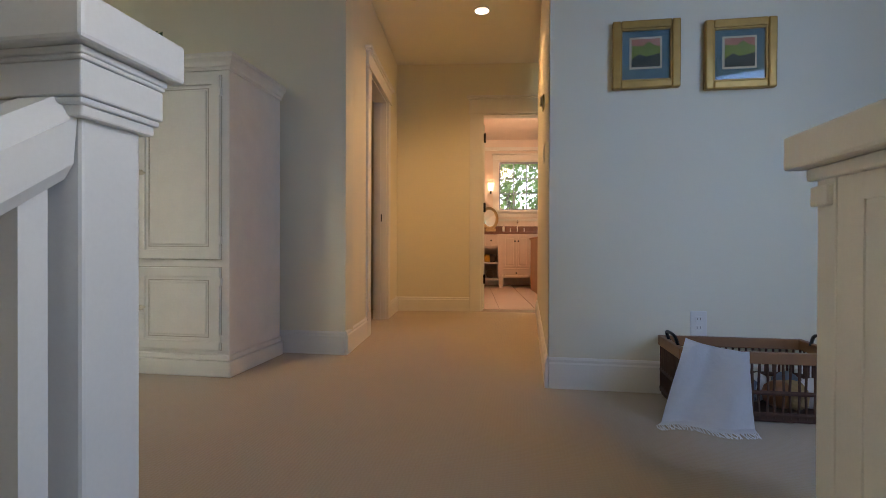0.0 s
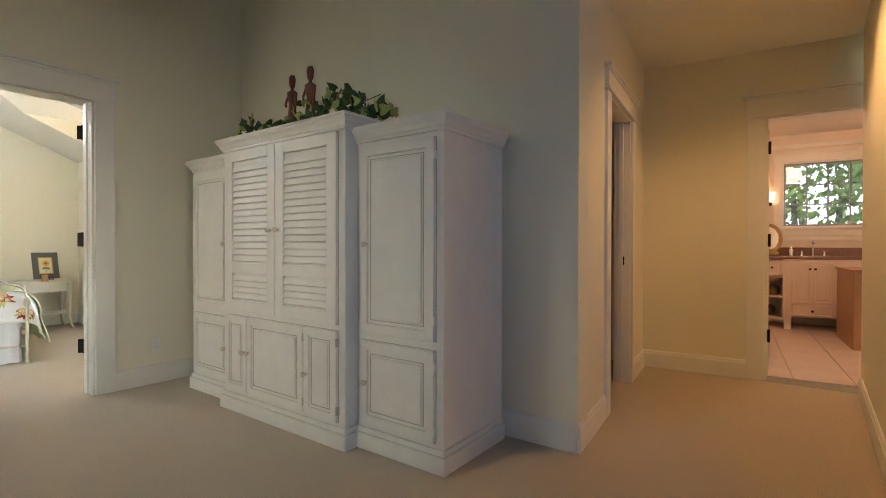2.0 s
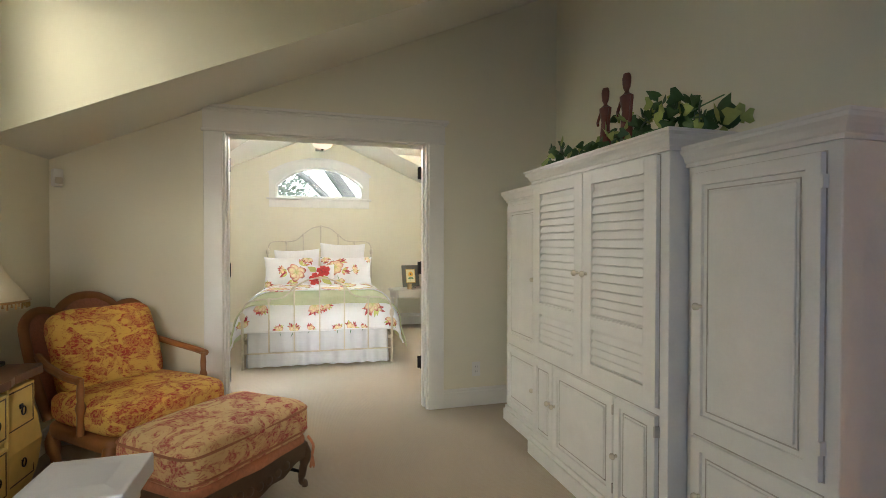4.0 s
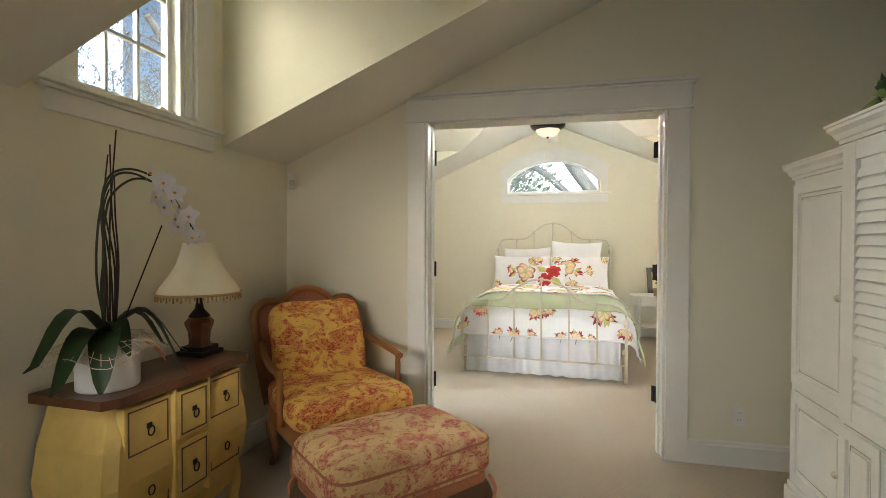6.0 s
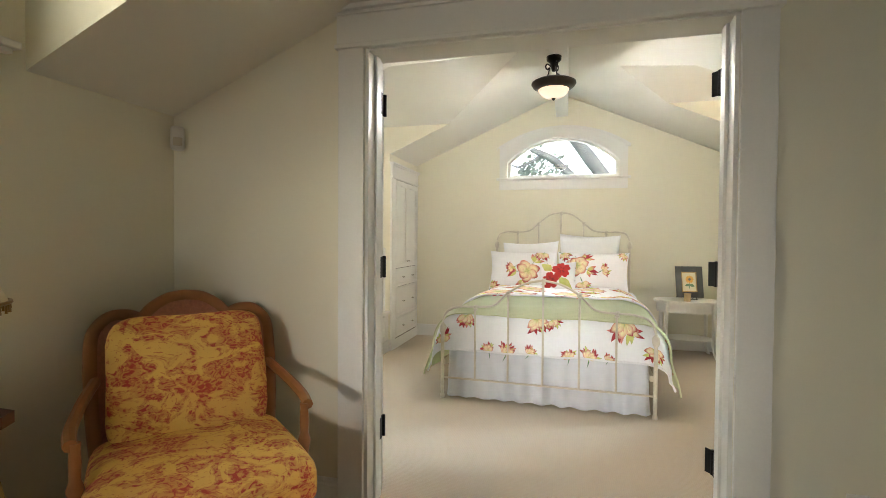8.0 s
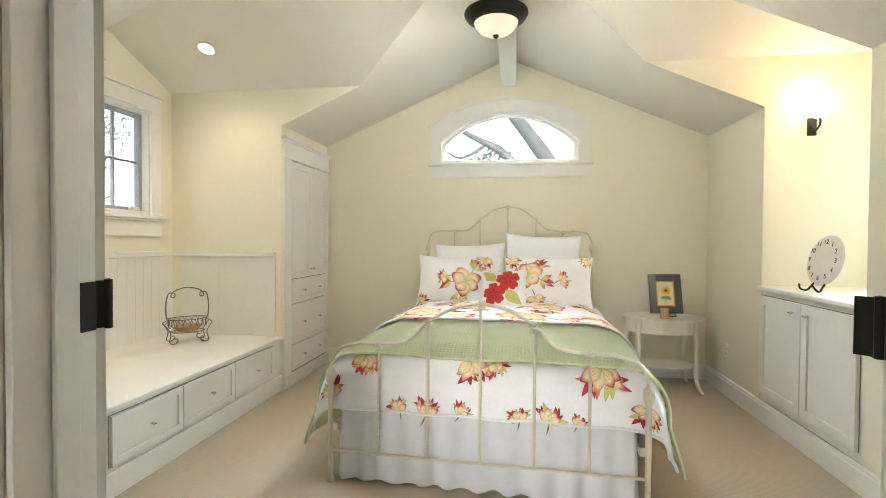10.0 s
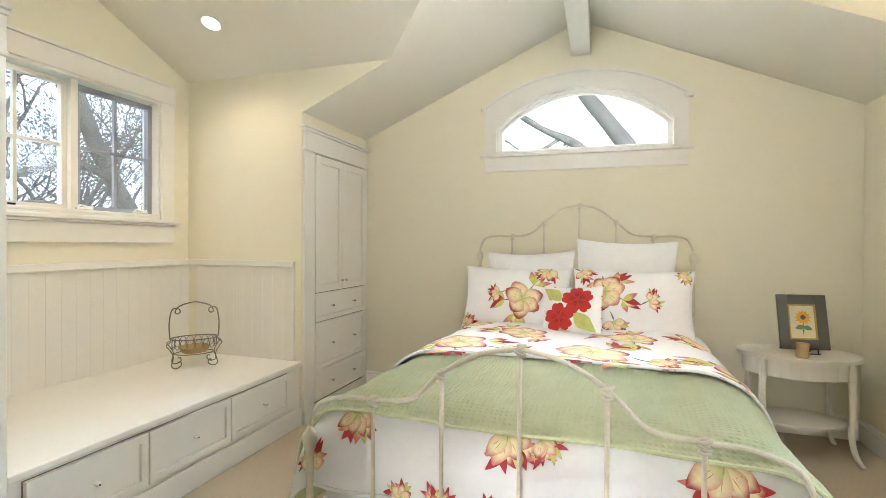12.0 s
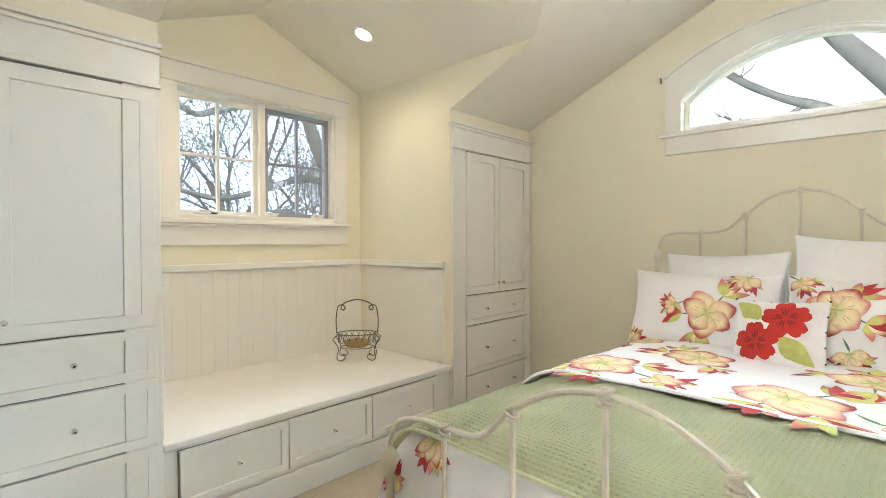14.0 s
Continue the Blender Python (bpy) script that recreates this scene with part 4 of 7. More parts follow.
def printed(parent, fn, spots, sgn, seed, fan=5.6):
    rng = random.Random(seed)
    bm = bmesh.new()
    bm.loops.layers.float_color.new("print")
    for spot_ in spots:
        u, v, s, way = spot_[:4]
        bloom(bm, fn, u, v, s * 1.2, way, sgn, rng, spot_[4] if len(spot_) > 4 else fan)
    part("lily_print", bm, PRINT, parent, smooth=True)["kind"] = "stuff"


BED = pose(-4.655, 1.52, 0, 0, 0, 87.65)     # x across, y towards the headboard


def bend(a, half, r, flare):
    s, q = half - r, math.pi / 2 * r
    if a <= s:
        return a, 0.0
    if a <= s + q:
        th = (a - s) / r
        return s + r * math.sin(th), r * (1 - math.cos(th))
    rest = a - s - q
    return half + rest * flare, r + rest * math.sqrt(1 - flare * flare)


TOP = 0.70


def cover(u, q, puff=0.014):
    """Bed cover: u across, q from the bed's middle towards the foot, both along the cloth."""
    x, dx = bend(abs(u), 0.87, 0.30, 0.25)
    if q > 0:
        b, dy = bend(q, 1.185, 0.17, 0.04)
    else:
        b, dy = q, 0.0
    z = TOP - math.hypot(dx, dy)
    k = noise.noise(Vector((u * 2.6, q * 2.6, 0.3))) * puff + noise.noise(Vector((u * 7, q * 7, 4.0))) * puff * 0.45
    hang = min(1.0, max(0.0, (math.hypot(dx, dy) - 0.12) / 0.15))
    fold = 0.012 * hang * math.sin((q * 14 if dx > dy else u * 17))
    return Vector((math.copysign(x + (fold + k if dx >= dy else 0), u) if u else 0.0, 1.2 - b - (fold + k if dy > dx else 0), z + k))


bed = thing("iron_bed", BED, "cream painted iron bed frame with curved head and foot", "bed")
TOPC = [(-0.775, 0.60), (-0.735, 0.685), (-0.63, 0.722), (-0.515, 0.727), (-0.37, 0.745), (-0.26, 0.845), (-0.13, 0.918), (0, 0.945)]
HEAD = [(-0.755, 1.235), (-0.715, 1.315), (-0.62, 1.338), (-0.5, 1.335), (-0.36, 1.355), (-0.255, 1.44), (-0.13, 1.535), (0, 1.566)]


def bed_end(name, y, prof, post_h, low, tube_r):
    half = curve([(x, y, z) for x, z in prof], 5)
    full = half + [Vector((-p.x, p.y, p.z)) for p in half[-2::-1]]
    rail = part(name + "_rail", tube(bmesh.new(), full, tube_r, 8), IRON, bed, smooth=True)
    part(name + "_low_rail", tube(bmesh.new(), [(-prof[0][0], y, low), (prof[0][0], y, low)], 0.008, 8), IRON, bed, smooth=True)
    for s in (-1, 1):
        x = prof[0][0] * s
        bm = lathe(bmesh.new(), [(0.017, 0), (0.020, 0.01), (0.012, 0.04), (0.014, 0.08), (0.014, post_h - 0.06), (0.022, post_h - 0.045), (0.027, post_h - 0.02), (0.025, post_h + 0.005), (0.013, post_h + 0.02), (0.008, post_h + 0.03), (0, post_h + 0.032)], (x, y, 0), 14)
        part(name + "_post", bm, IRON, bed, smooth=True)
    for i in (3, 5, 7):
        for s in ((-1, 1) if i < 7 else (1,)):
            x, z = prof[i][0] * s, prof[i][1]
            part(name + "_spindle", tube(bmesh.new(), [(x, y, low), (x, y, z)], 0.0075, 8), IRON, bed, smooth=True)
            bm = bmesh.new()
            bmesh.ops.create_icosphere(bm, subdivisions=3, radius=0.0135)
            for v in bm.verts:
                v.co.z *= 1.5
                v.co *= 1 + 0.28 * noise.noise(v.co * 110 + Vector((x, y, z)) * 40)
            for q, (tx, tz) in enumerate(((0.5, 0.009), (-0.45, -0.009), (0.1, -0.022))):
                tube(bm, [(0.0155 * math.cos(a), 0.0155 * math.sin(a), tz + 0.012 * tx * math.cos(a)) for a in span(0, 2 * math.pi, 12)], 0.0058 - 0.001 * q, 6)
            part(name + "_knuckle", bmesh_moved(bm, (x, y, z - 0.004)), IRON, bed, smooth=True)
    return rail


bed_end("foot", 0.0, TOPC, 0.565, 0.16, 0.0085)
bed_end("head", 2.2, HEAD, 1.20, 0.30, 0.0085)
for s in (-1, 1):
    part("side_rail", boxes((s * 0.74, 0.01, 0.26, s * 0.765, 2.19, 0.30)), IRON, bed)
mattress = thing("mattress", BED, "white mattress on its base under the covers", "mattress")
part("mattress_block", boxes((-0.70, 0.09, 0.30, 0.70, 2.12, 0.62), bev=0.05), LINEN, mattress)
part("sheet_edge", boxes((-0.80, 1.7, 0.60, 0.80, 2.14, 0.665), bev=0.03), LINEN, mattress)

skirt = thing("bed_skirt", BED, "gathered white satin bed skirt hanging to carpet", "bed skirt")
path = [(-0.725, y) for y in span(2.0, 0.045, 130)] + [(x, 0.04) for x in span(-0.72, 0.72, 110)] + [(0.725, y) for y in span(0.045, 2.0, 130)]
bm = bmesh.new()
rows = []
for j, z in enumerate((0.44, 0.36, 0.26, 0.15, 0.06, 0.012)):
    row = []
    for i, (x, y) in enumerate(path):
        amp = (0.004 + 0.016 * j / 5)
        w = amp * (math.sin(i * 0.55 + 1.5 * noise.noise(Vector((i * 0.05, 0, j * 0.12)))) + 0.6 * noise.noise(Vector((i * 0.16, j * 0.2, 7))))
        nx, ny = (-1, 0) if i <= 130 else ((0, -1) if i <= 241 else (1, 0))
        row.append(bm.verts.new((x + nx * (w + 0.006 * j / 5), y + ny * (w + 0.004 * j), z + 0.012 * noise.noise(Vector((i * 0.05, 3, 0))) * (j == 5))))
    rows.append(row)
for name, i0, i1 in (("side_panel", 0, 130), ("front_panel", 130, 186), ("front_panel", 186, 241), ("side_panel", 241, len(path) - 1)):
    piece = bmesh.new()
    cols = [[piece.verts.new(v.co) for v in row[i0:i1 + 1]] for row in rows]
    for a, b in zip(cols, cols[1:]):
        for i in range(i1 - i0):
            piece.faces.new((a[i], a[i + 1], b[i + 1], b[i]))
    part(name, piece, SATIN, skirt, smooth=True)
bm.free()


duvet = thing("duvet", BED, "white duvet printed with red and yellow lilies", "duvet")
part("duvet_cover", sheet(cover, span(-1.13, 1.13, 64), span(-0.75, 1.43, 70)), DUVET, duvet, smooth=True)
printed(duvet, cover, [(-0.60, 1.16, 0.072, 1.45, 2.0), (-0.05, 1.155, 0.082, 1.3, 2.0), (0.06, 1.16, 0.05, 1.0, 1.6), (0.57, 1.155, 0.095, 1.5, 2.0), (-0.41, 1.425, 0.045, -1.9, 2.0), (-0.27, 1.43, 0.055, -1.4, 2.0), (-0.10, 1.425, 0.042, -1.2, 1.8), (0.19, 1.43, 0.045, -1.8, 2.0), (0.33, 1.43, 0.055, -1.4, 2.0), (0.46, 1.425, 0.035, -1.2, 1.8), (-0.80, 1.36, 0.07, -1.6, 2.6), (0.79, 1.32, 0.07, 1.6, 2.6), (-1.02, 0.75, 0.09, 1.0), (1.02, 1.0, 0.09, 1.0), (1.03, 0.4, 0.09, 2.4)], -1, 4)


def folded(u, q):
    p = lifted(lambda a, b: cover(a, b, 0.010), u, q, -0.035)
    return p + Vector((0, 0, 0.004 * math.sin(u * 9 + q * 5)))


part("duvet_turnback", sheet(folded, span(-1.12, 1.12, 60), span(-0.70, 0.40, 34)), DUVET, duvet, smooth=True)
part("turnback_hem", tube(bmesh.new(), [folded(u, 0.40) for u in span(-1.12, 1.12, 80)], 0.008, 6), DUVET, duvet, smooth=True)
part("duvet_hem", tube(bmesh.new(), [cover(u, 1.43) for u in span(-1.13, 1.13, 80)], 0.008, 6), DUVET, duvet, smooth=True)
printed(duvet, folded, [(-0.52, 0.20, 0.14, 0.4), (-0.27, 0.26, 0.10, 0.2, 2.6), (0.16, 0.20, 0.15, -0.3), (0.44, 0.27, 0.11, 0.3, 2.4), (0.82, 0.16, 0.14, 0.7), (-0.26, -0.22, 0.125, 1.9), (0.36, -0.26, 0.125, 2.3), (-0.84, -0.05, 0.10, 2.6), (0.95, -0.20, 0.10, 0.2), (-0.60, -0.46, 0.09, 3.0), (0.70, -0.48, 0.09, 0.5)], -1, 9)


def blanket(u, q):
    return lifted(lambda a, b: cover(a, b, 0.016), u, q, -0.018)


coverlet = thing("coverlet", BED, "sage green quilted cotton coverlet folded across bed", "blanket")
for q in (0.33, 1.155):
    part("hem", tube(bmesh.new(), [blanket(u, q) for u in span(-1.30, 1.30, 90)], 0.007, 6), QUILT, coverlet, smooth=True)
part("coverlet_cloth", sheet(blanket, span(-1.30, 1.30, 90), span(0.33, 1.155, 44), 0.012), QUILT, coverlet, smooth=True)


def pillow_fn(w, h, t):
    def fn(u, v):
        a, b = max(-1, min(1, u)), max(-1, min(1, v))
        x = w / 2 * u * (1 - 0.07 * (1 - b * b) * abs(a))
        z = h / 2 * v * (1 - 0.09 * (1 - a * a) * abs(b))
        th = t / 2 * (max(0.0, (1 - abs(a) ** 2.6) * (1 - abs(b) ** 2.6))) ** 0.55
        return Vector((x, -th * (1 + 0.06 * noise.noise(Vector((u * 2, v * 2, w)))), z))
    return fn


def pillow(name, m, w, h, t, material, label, group="bed pillows"):
    th = thing(name, m, label, "pillow", group)
    fn = pillow_fn(w, h, t)
    us = [math.sin(math.pi / 2 * k) for k in span(-1, 1, 28)]
    bm = bmesh.new()
    fr = [[bm.verts.new(fn(u, v)) for u in us] for v in us]
    bk = [[bm.verts.new(fn(u, v) * Vector((1, 1, 1)) + Vector((0, -2 * fn(u, v).y, 0))) for u in us] for v in us]
    for g, fl in ((fr, False), (bk, True)):
        for j in range(28):
            for i in range(28):
                q = (g[j][i], g[j][i + 1], g[j + 1][i + 1], g[j + 1][i])
                bm.faces.new(q[::-1] if fl else q)
    bmesh.ops.remove_doubles(bm, verts=bm.verts, dist=0.0005)
    part("pillow_case", bm, material, th, smooth=True)
    edge = [fn(u, -1) for u in span(-1, 1, 14)] + [fn(1, v) for v in span(-1, 1, 10)] + [fn(u, 1) for u in span(1, -1, 14)] + [fn(-1, v) for v in span(1, -1, 10)]
    part("seam_edge", tube(bmesh.new(), edge, 0.004, 5), material, th, smooth=True)
    return th, fn


# pillow frames: local x across the bed, -y towards the foot, leaning back
def on_bed(x, y, z, lean, turn=0.0, roll=0.0):
    return BED @ pose(x, y, z) @ pose(0, 0, 0, 0, 0, turn) @ pose(0, 0, 0, -lean, roll, 0)


pillow("euro_pillow", on_bed(-0.335, 2.07, 0.955, 14, 0, -2), 0.64, 0.54, 0.17, LINEN, "plain white linen pillow leaning on headboard")
pillow("euro_pillow", on_bed(0.315, 2.06, 1.005, 14, 0, 1.5), 0.66, 0.62, 0.18, LINEN, "plain white linen pillow leaning on headboard")
for x, spots, sd, tn in ((-0.40, [(0.16, -0.10, 0.115, 1.9), (-0.30, 0.05, 0.055, 3.2, 2.6), (-0.92, -0.85, 0.06, 1.0, 2.4), (0.62, 0.88, 0.075, -1.9, 2.4), (0.90, -0.45, 0.07, 2.4, 2.6)], 2, 3), (0.355, [(-0.42, 0.22, 0.115, 4.6), (0.30, 0.02, 0.06, 0.3, 2.6), (-0.25, -0.62, 0.07, -1.3, 2.6), (0.90, 0.86, 0.05, -2.4, 2.4), (-0.86, 0.88, 0.07, -0.7, 2.4)], 6, -3)):
    pl, fn = pillow("lily_pillow", on_bed(x, 1.88, 0.885, 22, tn), 0.75, 0.48, 0.20, DUVET, "white pillow printed with yellow and red lilies")
    g = lambda u, v, fn=fn: fn(max(-0.985, min(0.985, u / 0.375)), max(-0.985, min(0.985, v / 0.24)))
    printed(pl, g, [(q[0] * 0.375, q[1] * 0.24, q[2] * 0.95, *q[3:]) for q in spots], 1, sd)
cu, cfn = pillow("flower_cushion", on_bed(0.0, 1.70, 0.835, 24, -4, -3), 0.38, 0.36, 0.15, DUVET, "small white cushion with red flower applique and beads", "")
cg = lambda u, v: cfn(u / 0.19, v / 0.18)
bms = [bmesh.new(), bmesh.new(), bmesh.new()]
for j, (cx, cz, sz) in enumerate(((0.045, 0.07, 0.098), (-0.07, -0.05, 0.095))):
    for k in range(5):
        a = 0.45 + k * 2 * math.pi / 5
        for q in (-0.2, 0.2):
            petal(bms[0], cg, cx, cz, a + q, sz, 0.062, 0.0045 + 0.0008 * j, 0.06 * q, n=9, blunt=0.3)
        for q in (-0.28, 0.0, 0.28):
            petal(bms[2], cg, cx, cz, a + q, sz * 0.6, 0.005, 0.0072 + 0.0008 * j, start=0.012, n=4)
for cx, cz, a, ln, wd in ((0.03, -0.02, -0.95, 0.17, 0.10), (-0.06, 0.06, 2.25, 0.15, 0.09), (-0.15, 0.10, -0.5, 0.07, 0.05)):
    petal(bms[1], cg, cx, cz, a, ln, wd, 0.003, 0.2, n=8)
part("red_flower", bms[0], RED, cu, "red felt flower applique")
part("green_leaves", bms[1], PET_L, cu)
part("stitched_veins", bms[2], mat("dark_red_thread", (0.12, 0.008, 0.008), 0.8), cu)["kind"] = "stuff"
bm = bmesh.new()
for k in range(6):
    for pt in (cfn(-1 + 0.4 * k, 1), cfn(1, -1 + 0.4 * k)):
        bmesh.ops.create_icosphere(bm, subdivisions=1, radius=0.006, matrix=Matrix.Translation(pt))
part("beads", bm, BLACK, cu)["kind"] = "stuff"

# built-in bench and panelling of the dormer
bench = thing("window_bench", pose(DORM[1], YL, 0, 0, 0, 180), "white built-in window bench with three drawers", "bench")
bw = DORM[1] - DORM[0]
part("seat", boxes((0.002, -0.012, 0.412, bw - 0.002, 0.998, 0.444), bev=0.006), TRIM, bench)
part("carcass", boxes((0.002, 0.012, 0.0, bw - 0.002, 0.9, 0.411)), TRIM, bench)
part("toe_board", boxes((0.002, -0.006, 0.0, bw - 0.002, 0.011, 0.125), bev=0.003), TRIM, bench)
br = [(0.065, 0.565, 0.150, 0.395), (0.571, 1.09, 0.150, 0.395), (1.096, 1.64, 0.150, 0.395)]
gap_lines(bench, br, 0.013)
for x0, x1, z0, z1 in br:
    front(bench, "drawer", x0, x1, z0, z1, 0.0115, TRIM, [((x0 + x1) / 2, 0.275)], 0.05, False, False, TRIM, 0.011, True)

wains = setting("beadboard", bmesh.new(), TRIM, pose(0, 0, 0))
plank = None


def board(loc, rz):
    global plank
    if plank is None:
        plank = part("plank", boxes((0.0001, -0.012, 0.445, 0.0839, -0.001, 1.10), bev=0.0009), TRIM, wains)
        ob = plank
    else:
        ob = plank.copy()
        scene.collection.objects.link(ob)
        ob.parent = wains
    ob.matrix_basis = pose(*loc, 0, 0, 0, rz)


nb = int(bw / 0.084)
for i in range(nb + 1):
    board((DORM[0] + (i + 1) * 0.084, DORM[2], ), 180) if (i + 1) * 0.084 <= bw else None
for i in range(10):
    board((DORM[0], DORM[2] + 0.05 + (i + 1) * 0.084 - 0.04, ), 90) if DORM[2] + 0.05 + (i + 1) * 0.084 < YL - 0.1 else None
    board((DORM[1], DORM[2] + 0.05 + i * 0.084, ), 270) if DORM[2] + 0.05 + (i + 1) * 0.084 < YL - 0.1 else None
part("cap_rail", boxes((DORM[0] + 0.001, DORM[2] + 0.001, 1.10, DORM[1] - 0.001, DORM[2] + 0.028, 1.145), (DORM[0] + 0.001, DORM[2] + 0.028, 1.10, DORM[0] + 0.028, YL - 0.05, 1.145), (DORM[1] - 0.028, DORM[2] + 0.028, 1.10, DORM[1] - 0.001, YL - 0.05, 1.145), bev=0.006), TRIM, wains)
part("end_stile", boxes((DORM[0] + 0.001, YL - 0.11, 0.445, DORM[0] + 0.024, YL - 0.05, 1.10), (DORM[1] - 0.024, YL - 0.11, 0.445, DORM[1] - 0.001, YL - 0.05, 1.10), bev=0.004), TRIM, wains)


def closet(m, w, edge, zs, label, pairs):
    """Built-in wardrobe set in the eave wall; local -y into the room, x across."""
    t = thing("built_in_closet", m, label, "wardrobe", "built-in closets")
    d0, d1 = zs[0]
    part("stile", boxes((0, -0.022, 0, edge, -0.001, d1 + 0.012), bev=0.003), TRIM, t)
    part("stile", boxes((w - edge * 0.3, -0.022, 0, w, -0.001, d1 + 0.012), bev=0.003), TRIM, t)
    part("head_board", boxes((0.0, -0.026, d1 + 0.014, w, -0.001, d1 + 0.15), (-0.012, -0.036, d1 + 0.008, w + 0.002, -0.001, d1 + 0.026), bev=0.003), TRIM, t)
    part("head_cap", boxes((-0.03, -0.055, d1 + 0.165, w + 0.002, -0.001, d1 + 0.183), (-0.016, -0.04, d1 + 0.148, w + 0.002, -0.001, d1 + 0.166), bev=0.004), TRIM, t)
    part("toe_board", boxes((0.0, -0.03, 0, w, -0.0225, 0.11), bev=0.003), TRIM, t)
    x0, x1 = edge + 0.005, w - edge * 0.3 - 0.005
    mid = (x0 + x1) / 2
    r = [(x0, mid - 0.002, d0, d1), (mid + 0.002, x1, d0, d1)] + [(x0, x1, a, b) for a, b in zs[1:]]
    # dark sheet behind the fronts, put in as shade in their gaps
    part("back_panel", boxes((edge, -0.004, 0.0, w - edge * 0.3, -0.001, d1 + 0.012)), GAP_DARK, t)
    front(t, "closet_door", *r[0], -0.0045, TRIM, [(mid - 0.03, d0 + 0.07)], 0.075, False, False, CHROME, 0.011)
    front(t, "closet_door", *r[1], -0.0045, TRIM, [(mid + 0.03, d0 + 0.07)], 0.075, False, False, CHROME, 0.011)
    for a, b, c, d in r[2:]:
        front(t, "drawer", a, b, c, d, -0.0045, TRIM, [(a + (b - a) * k, (c + d) / 2) for k in (0.28, 0.72)], 0.05, False, False, CHROME, 0.011, True)
    return t


closet(pose(-6.062, YL, 0, 0, 0, 180), 0.945, 0.13, [(0.91, 1.91), (0.695, 0.902), (0.345, 0.687), (0.12, 0.337)], "white built-in closet with doors above drawers", 2)
# the other closet is hinged from its far side: mirror by placing its wide stile next to the bench
cl = closet(pose(-3.215, YL - 0.001, 0, 0, 0, 180), 1.063, 0.05, [(0.945, 1.895), (0.738, 0.937), (0.468, 0.730), (0.12, 0.460)], "white built-in closet with doors above drawers", 2)
part("wide_stile", boxes((0.93, -0.0225, 0, 1.063, -0.001, 1.907), bev=0.003), TRIM, cl)

# wire basket on the bench
WIRE = mat("grey_green_wire", (0.16, 0.17, 0.14), 0.5, 0.5, vary=0.2, scale=40)
RAFFIA = mat("wicker_lining", (0.42, 0.29, 0.13), 0.85, vary=0.25, scale=60, bump=0.6, bscale=120)
wbk = thing("wire_basket", pose(-5.74, -0.84, 0.4445, 0, 0, -43), "grey scrolled wire basket with woven tray on bench", "basket")
ell = lambda a, rx, ry, z: (rx * math.cos(a), ry * math.sin(a), z)
bm = bmesh.new()
for rx, ry, z in ((0.145, 0.10, 0.185), (0.12, 0.08, 0.085)):
    tube(bm, [ell(2 * math.pi * i / 36, rx, ry, z) for i in range(37)], 0.0035, 6)
part("rings", bm, WIRE, wbk, smooth=True)
for k in range(18):
    a = 2 * math.pi * k / 18
    r = 0.022
    ax, ay, az = ell(a, 0.134, 0.091, 0.152)
    tx, ty = -math.sin(a), math.cos(a) * 0.7
    part("loop", tube(bmesh.new(), [(ax + tx * r * math.cos(q), ay + ty * r * math.cos(q), az + 0.033 * math.sin(q)) for q in span(0, 2 * math.pi, 14)], 0.0022, 5), WIRE, wbk, smooth=True)
part("handle", tube(bmesh.new(), curve([(-0.145, 0, 0.185), (-0.15, 0, 0.28), (-0.135, 0, 0.375), (-0.10, 0, 0.385), (-0.085, 0, 0.365), (-0.10, 0, 0.35), (-0.115, 0, 0.362), (-0.09, 0, 0.40), (0, 0, 0.425), (0.09, 0, 0.40), (0.115, 0, 0.362), (0.10, 0, 0.35), (0.085, 0, 0.365), (0.10, 0, 0.385), (0.135, 0, 0.375), (0.15, 0, 0.28), (0.145, 0, 0.185)], 5), 0.0045, 6), WIRE, wbk, smooth=True)
for sx, sy in ((-1, -1), (1, -1), (-1, 1), (1, 1)):
    part("scroll_leg", tube(bmesh.new(), curve([(sx * 0.14, sy * 0.03, 0.17), (sx * 0.165, sy * 0.05, 0.15), (sx * 0.15, sy * 0.06, 0.13), (sx * 0.125, sy * 0.06, 0.08), (sx * 0.135, sy * 0.07, 0.02), (sx * 0.11, sy * 0.075, 0.003), (sx * 0.08, sy * 0.07, 0.02), (sx * 0.085, sy * 0.065, 0.045), (sx * 0.10, sy * 0.065, 0.04)], 4), 0.0035, 6), WIRE, wbk, smooth=True)
part("woven_tray", lathe(bmesh.new(), [(0, 0.088), (0.075, 0.09), (0.10, 0.125), (0.095, 0.128), (0.07, 0.098), (0, 0.096)], segs=24), RAFFIA, wbk, smooth=True)

# nightstand, framed flower picture, cup
NS = pose(-6.70, 2.935, 0, 0, 0, 90)      # local x along world y
ns = thing("nightstand", NS, "cream painted oval nightstand with fluted drawer front", "nightstand")
NSP = mat("nightstand_paint", (0.76, 0.73, 0.64), 0.4, vary=0.04, scale=8)


def oval(bm, rx, ry, z0, z1, n=36):
    return prism(bm, [(rx * math.cos(2 * math.pi * i / n), ry * math.sin(2 * math.pi * i / n), z0) for i in range(n)], (0, 0, z1 - z0))


part("tabletop", oval(bmesh.new(), 0.33, 0.245, 0.59, 0.612), NSP, ns)
bm = oval(bmesh.new(), 0.295, 0.215, 0.485, 0.589)
part("apron", bm, NSP, ns)
for k in range(40):
    a = 2 * math.pi * (k + 0.5) / 40
    if math.sin(a) > 0.2:
        part("flute", boxes((-0.005, -0.003, 0.495, 0.005, 0.003, 0.58)), NSP, ns).matrix_basis = pose(0.297 * math.cos(a), 0.217 * math.sin(a), 0, 0, 0, math.degrees(math.atan2(math.sin(a) / 0.217, math.cos(a) / 0.297)) - 90)
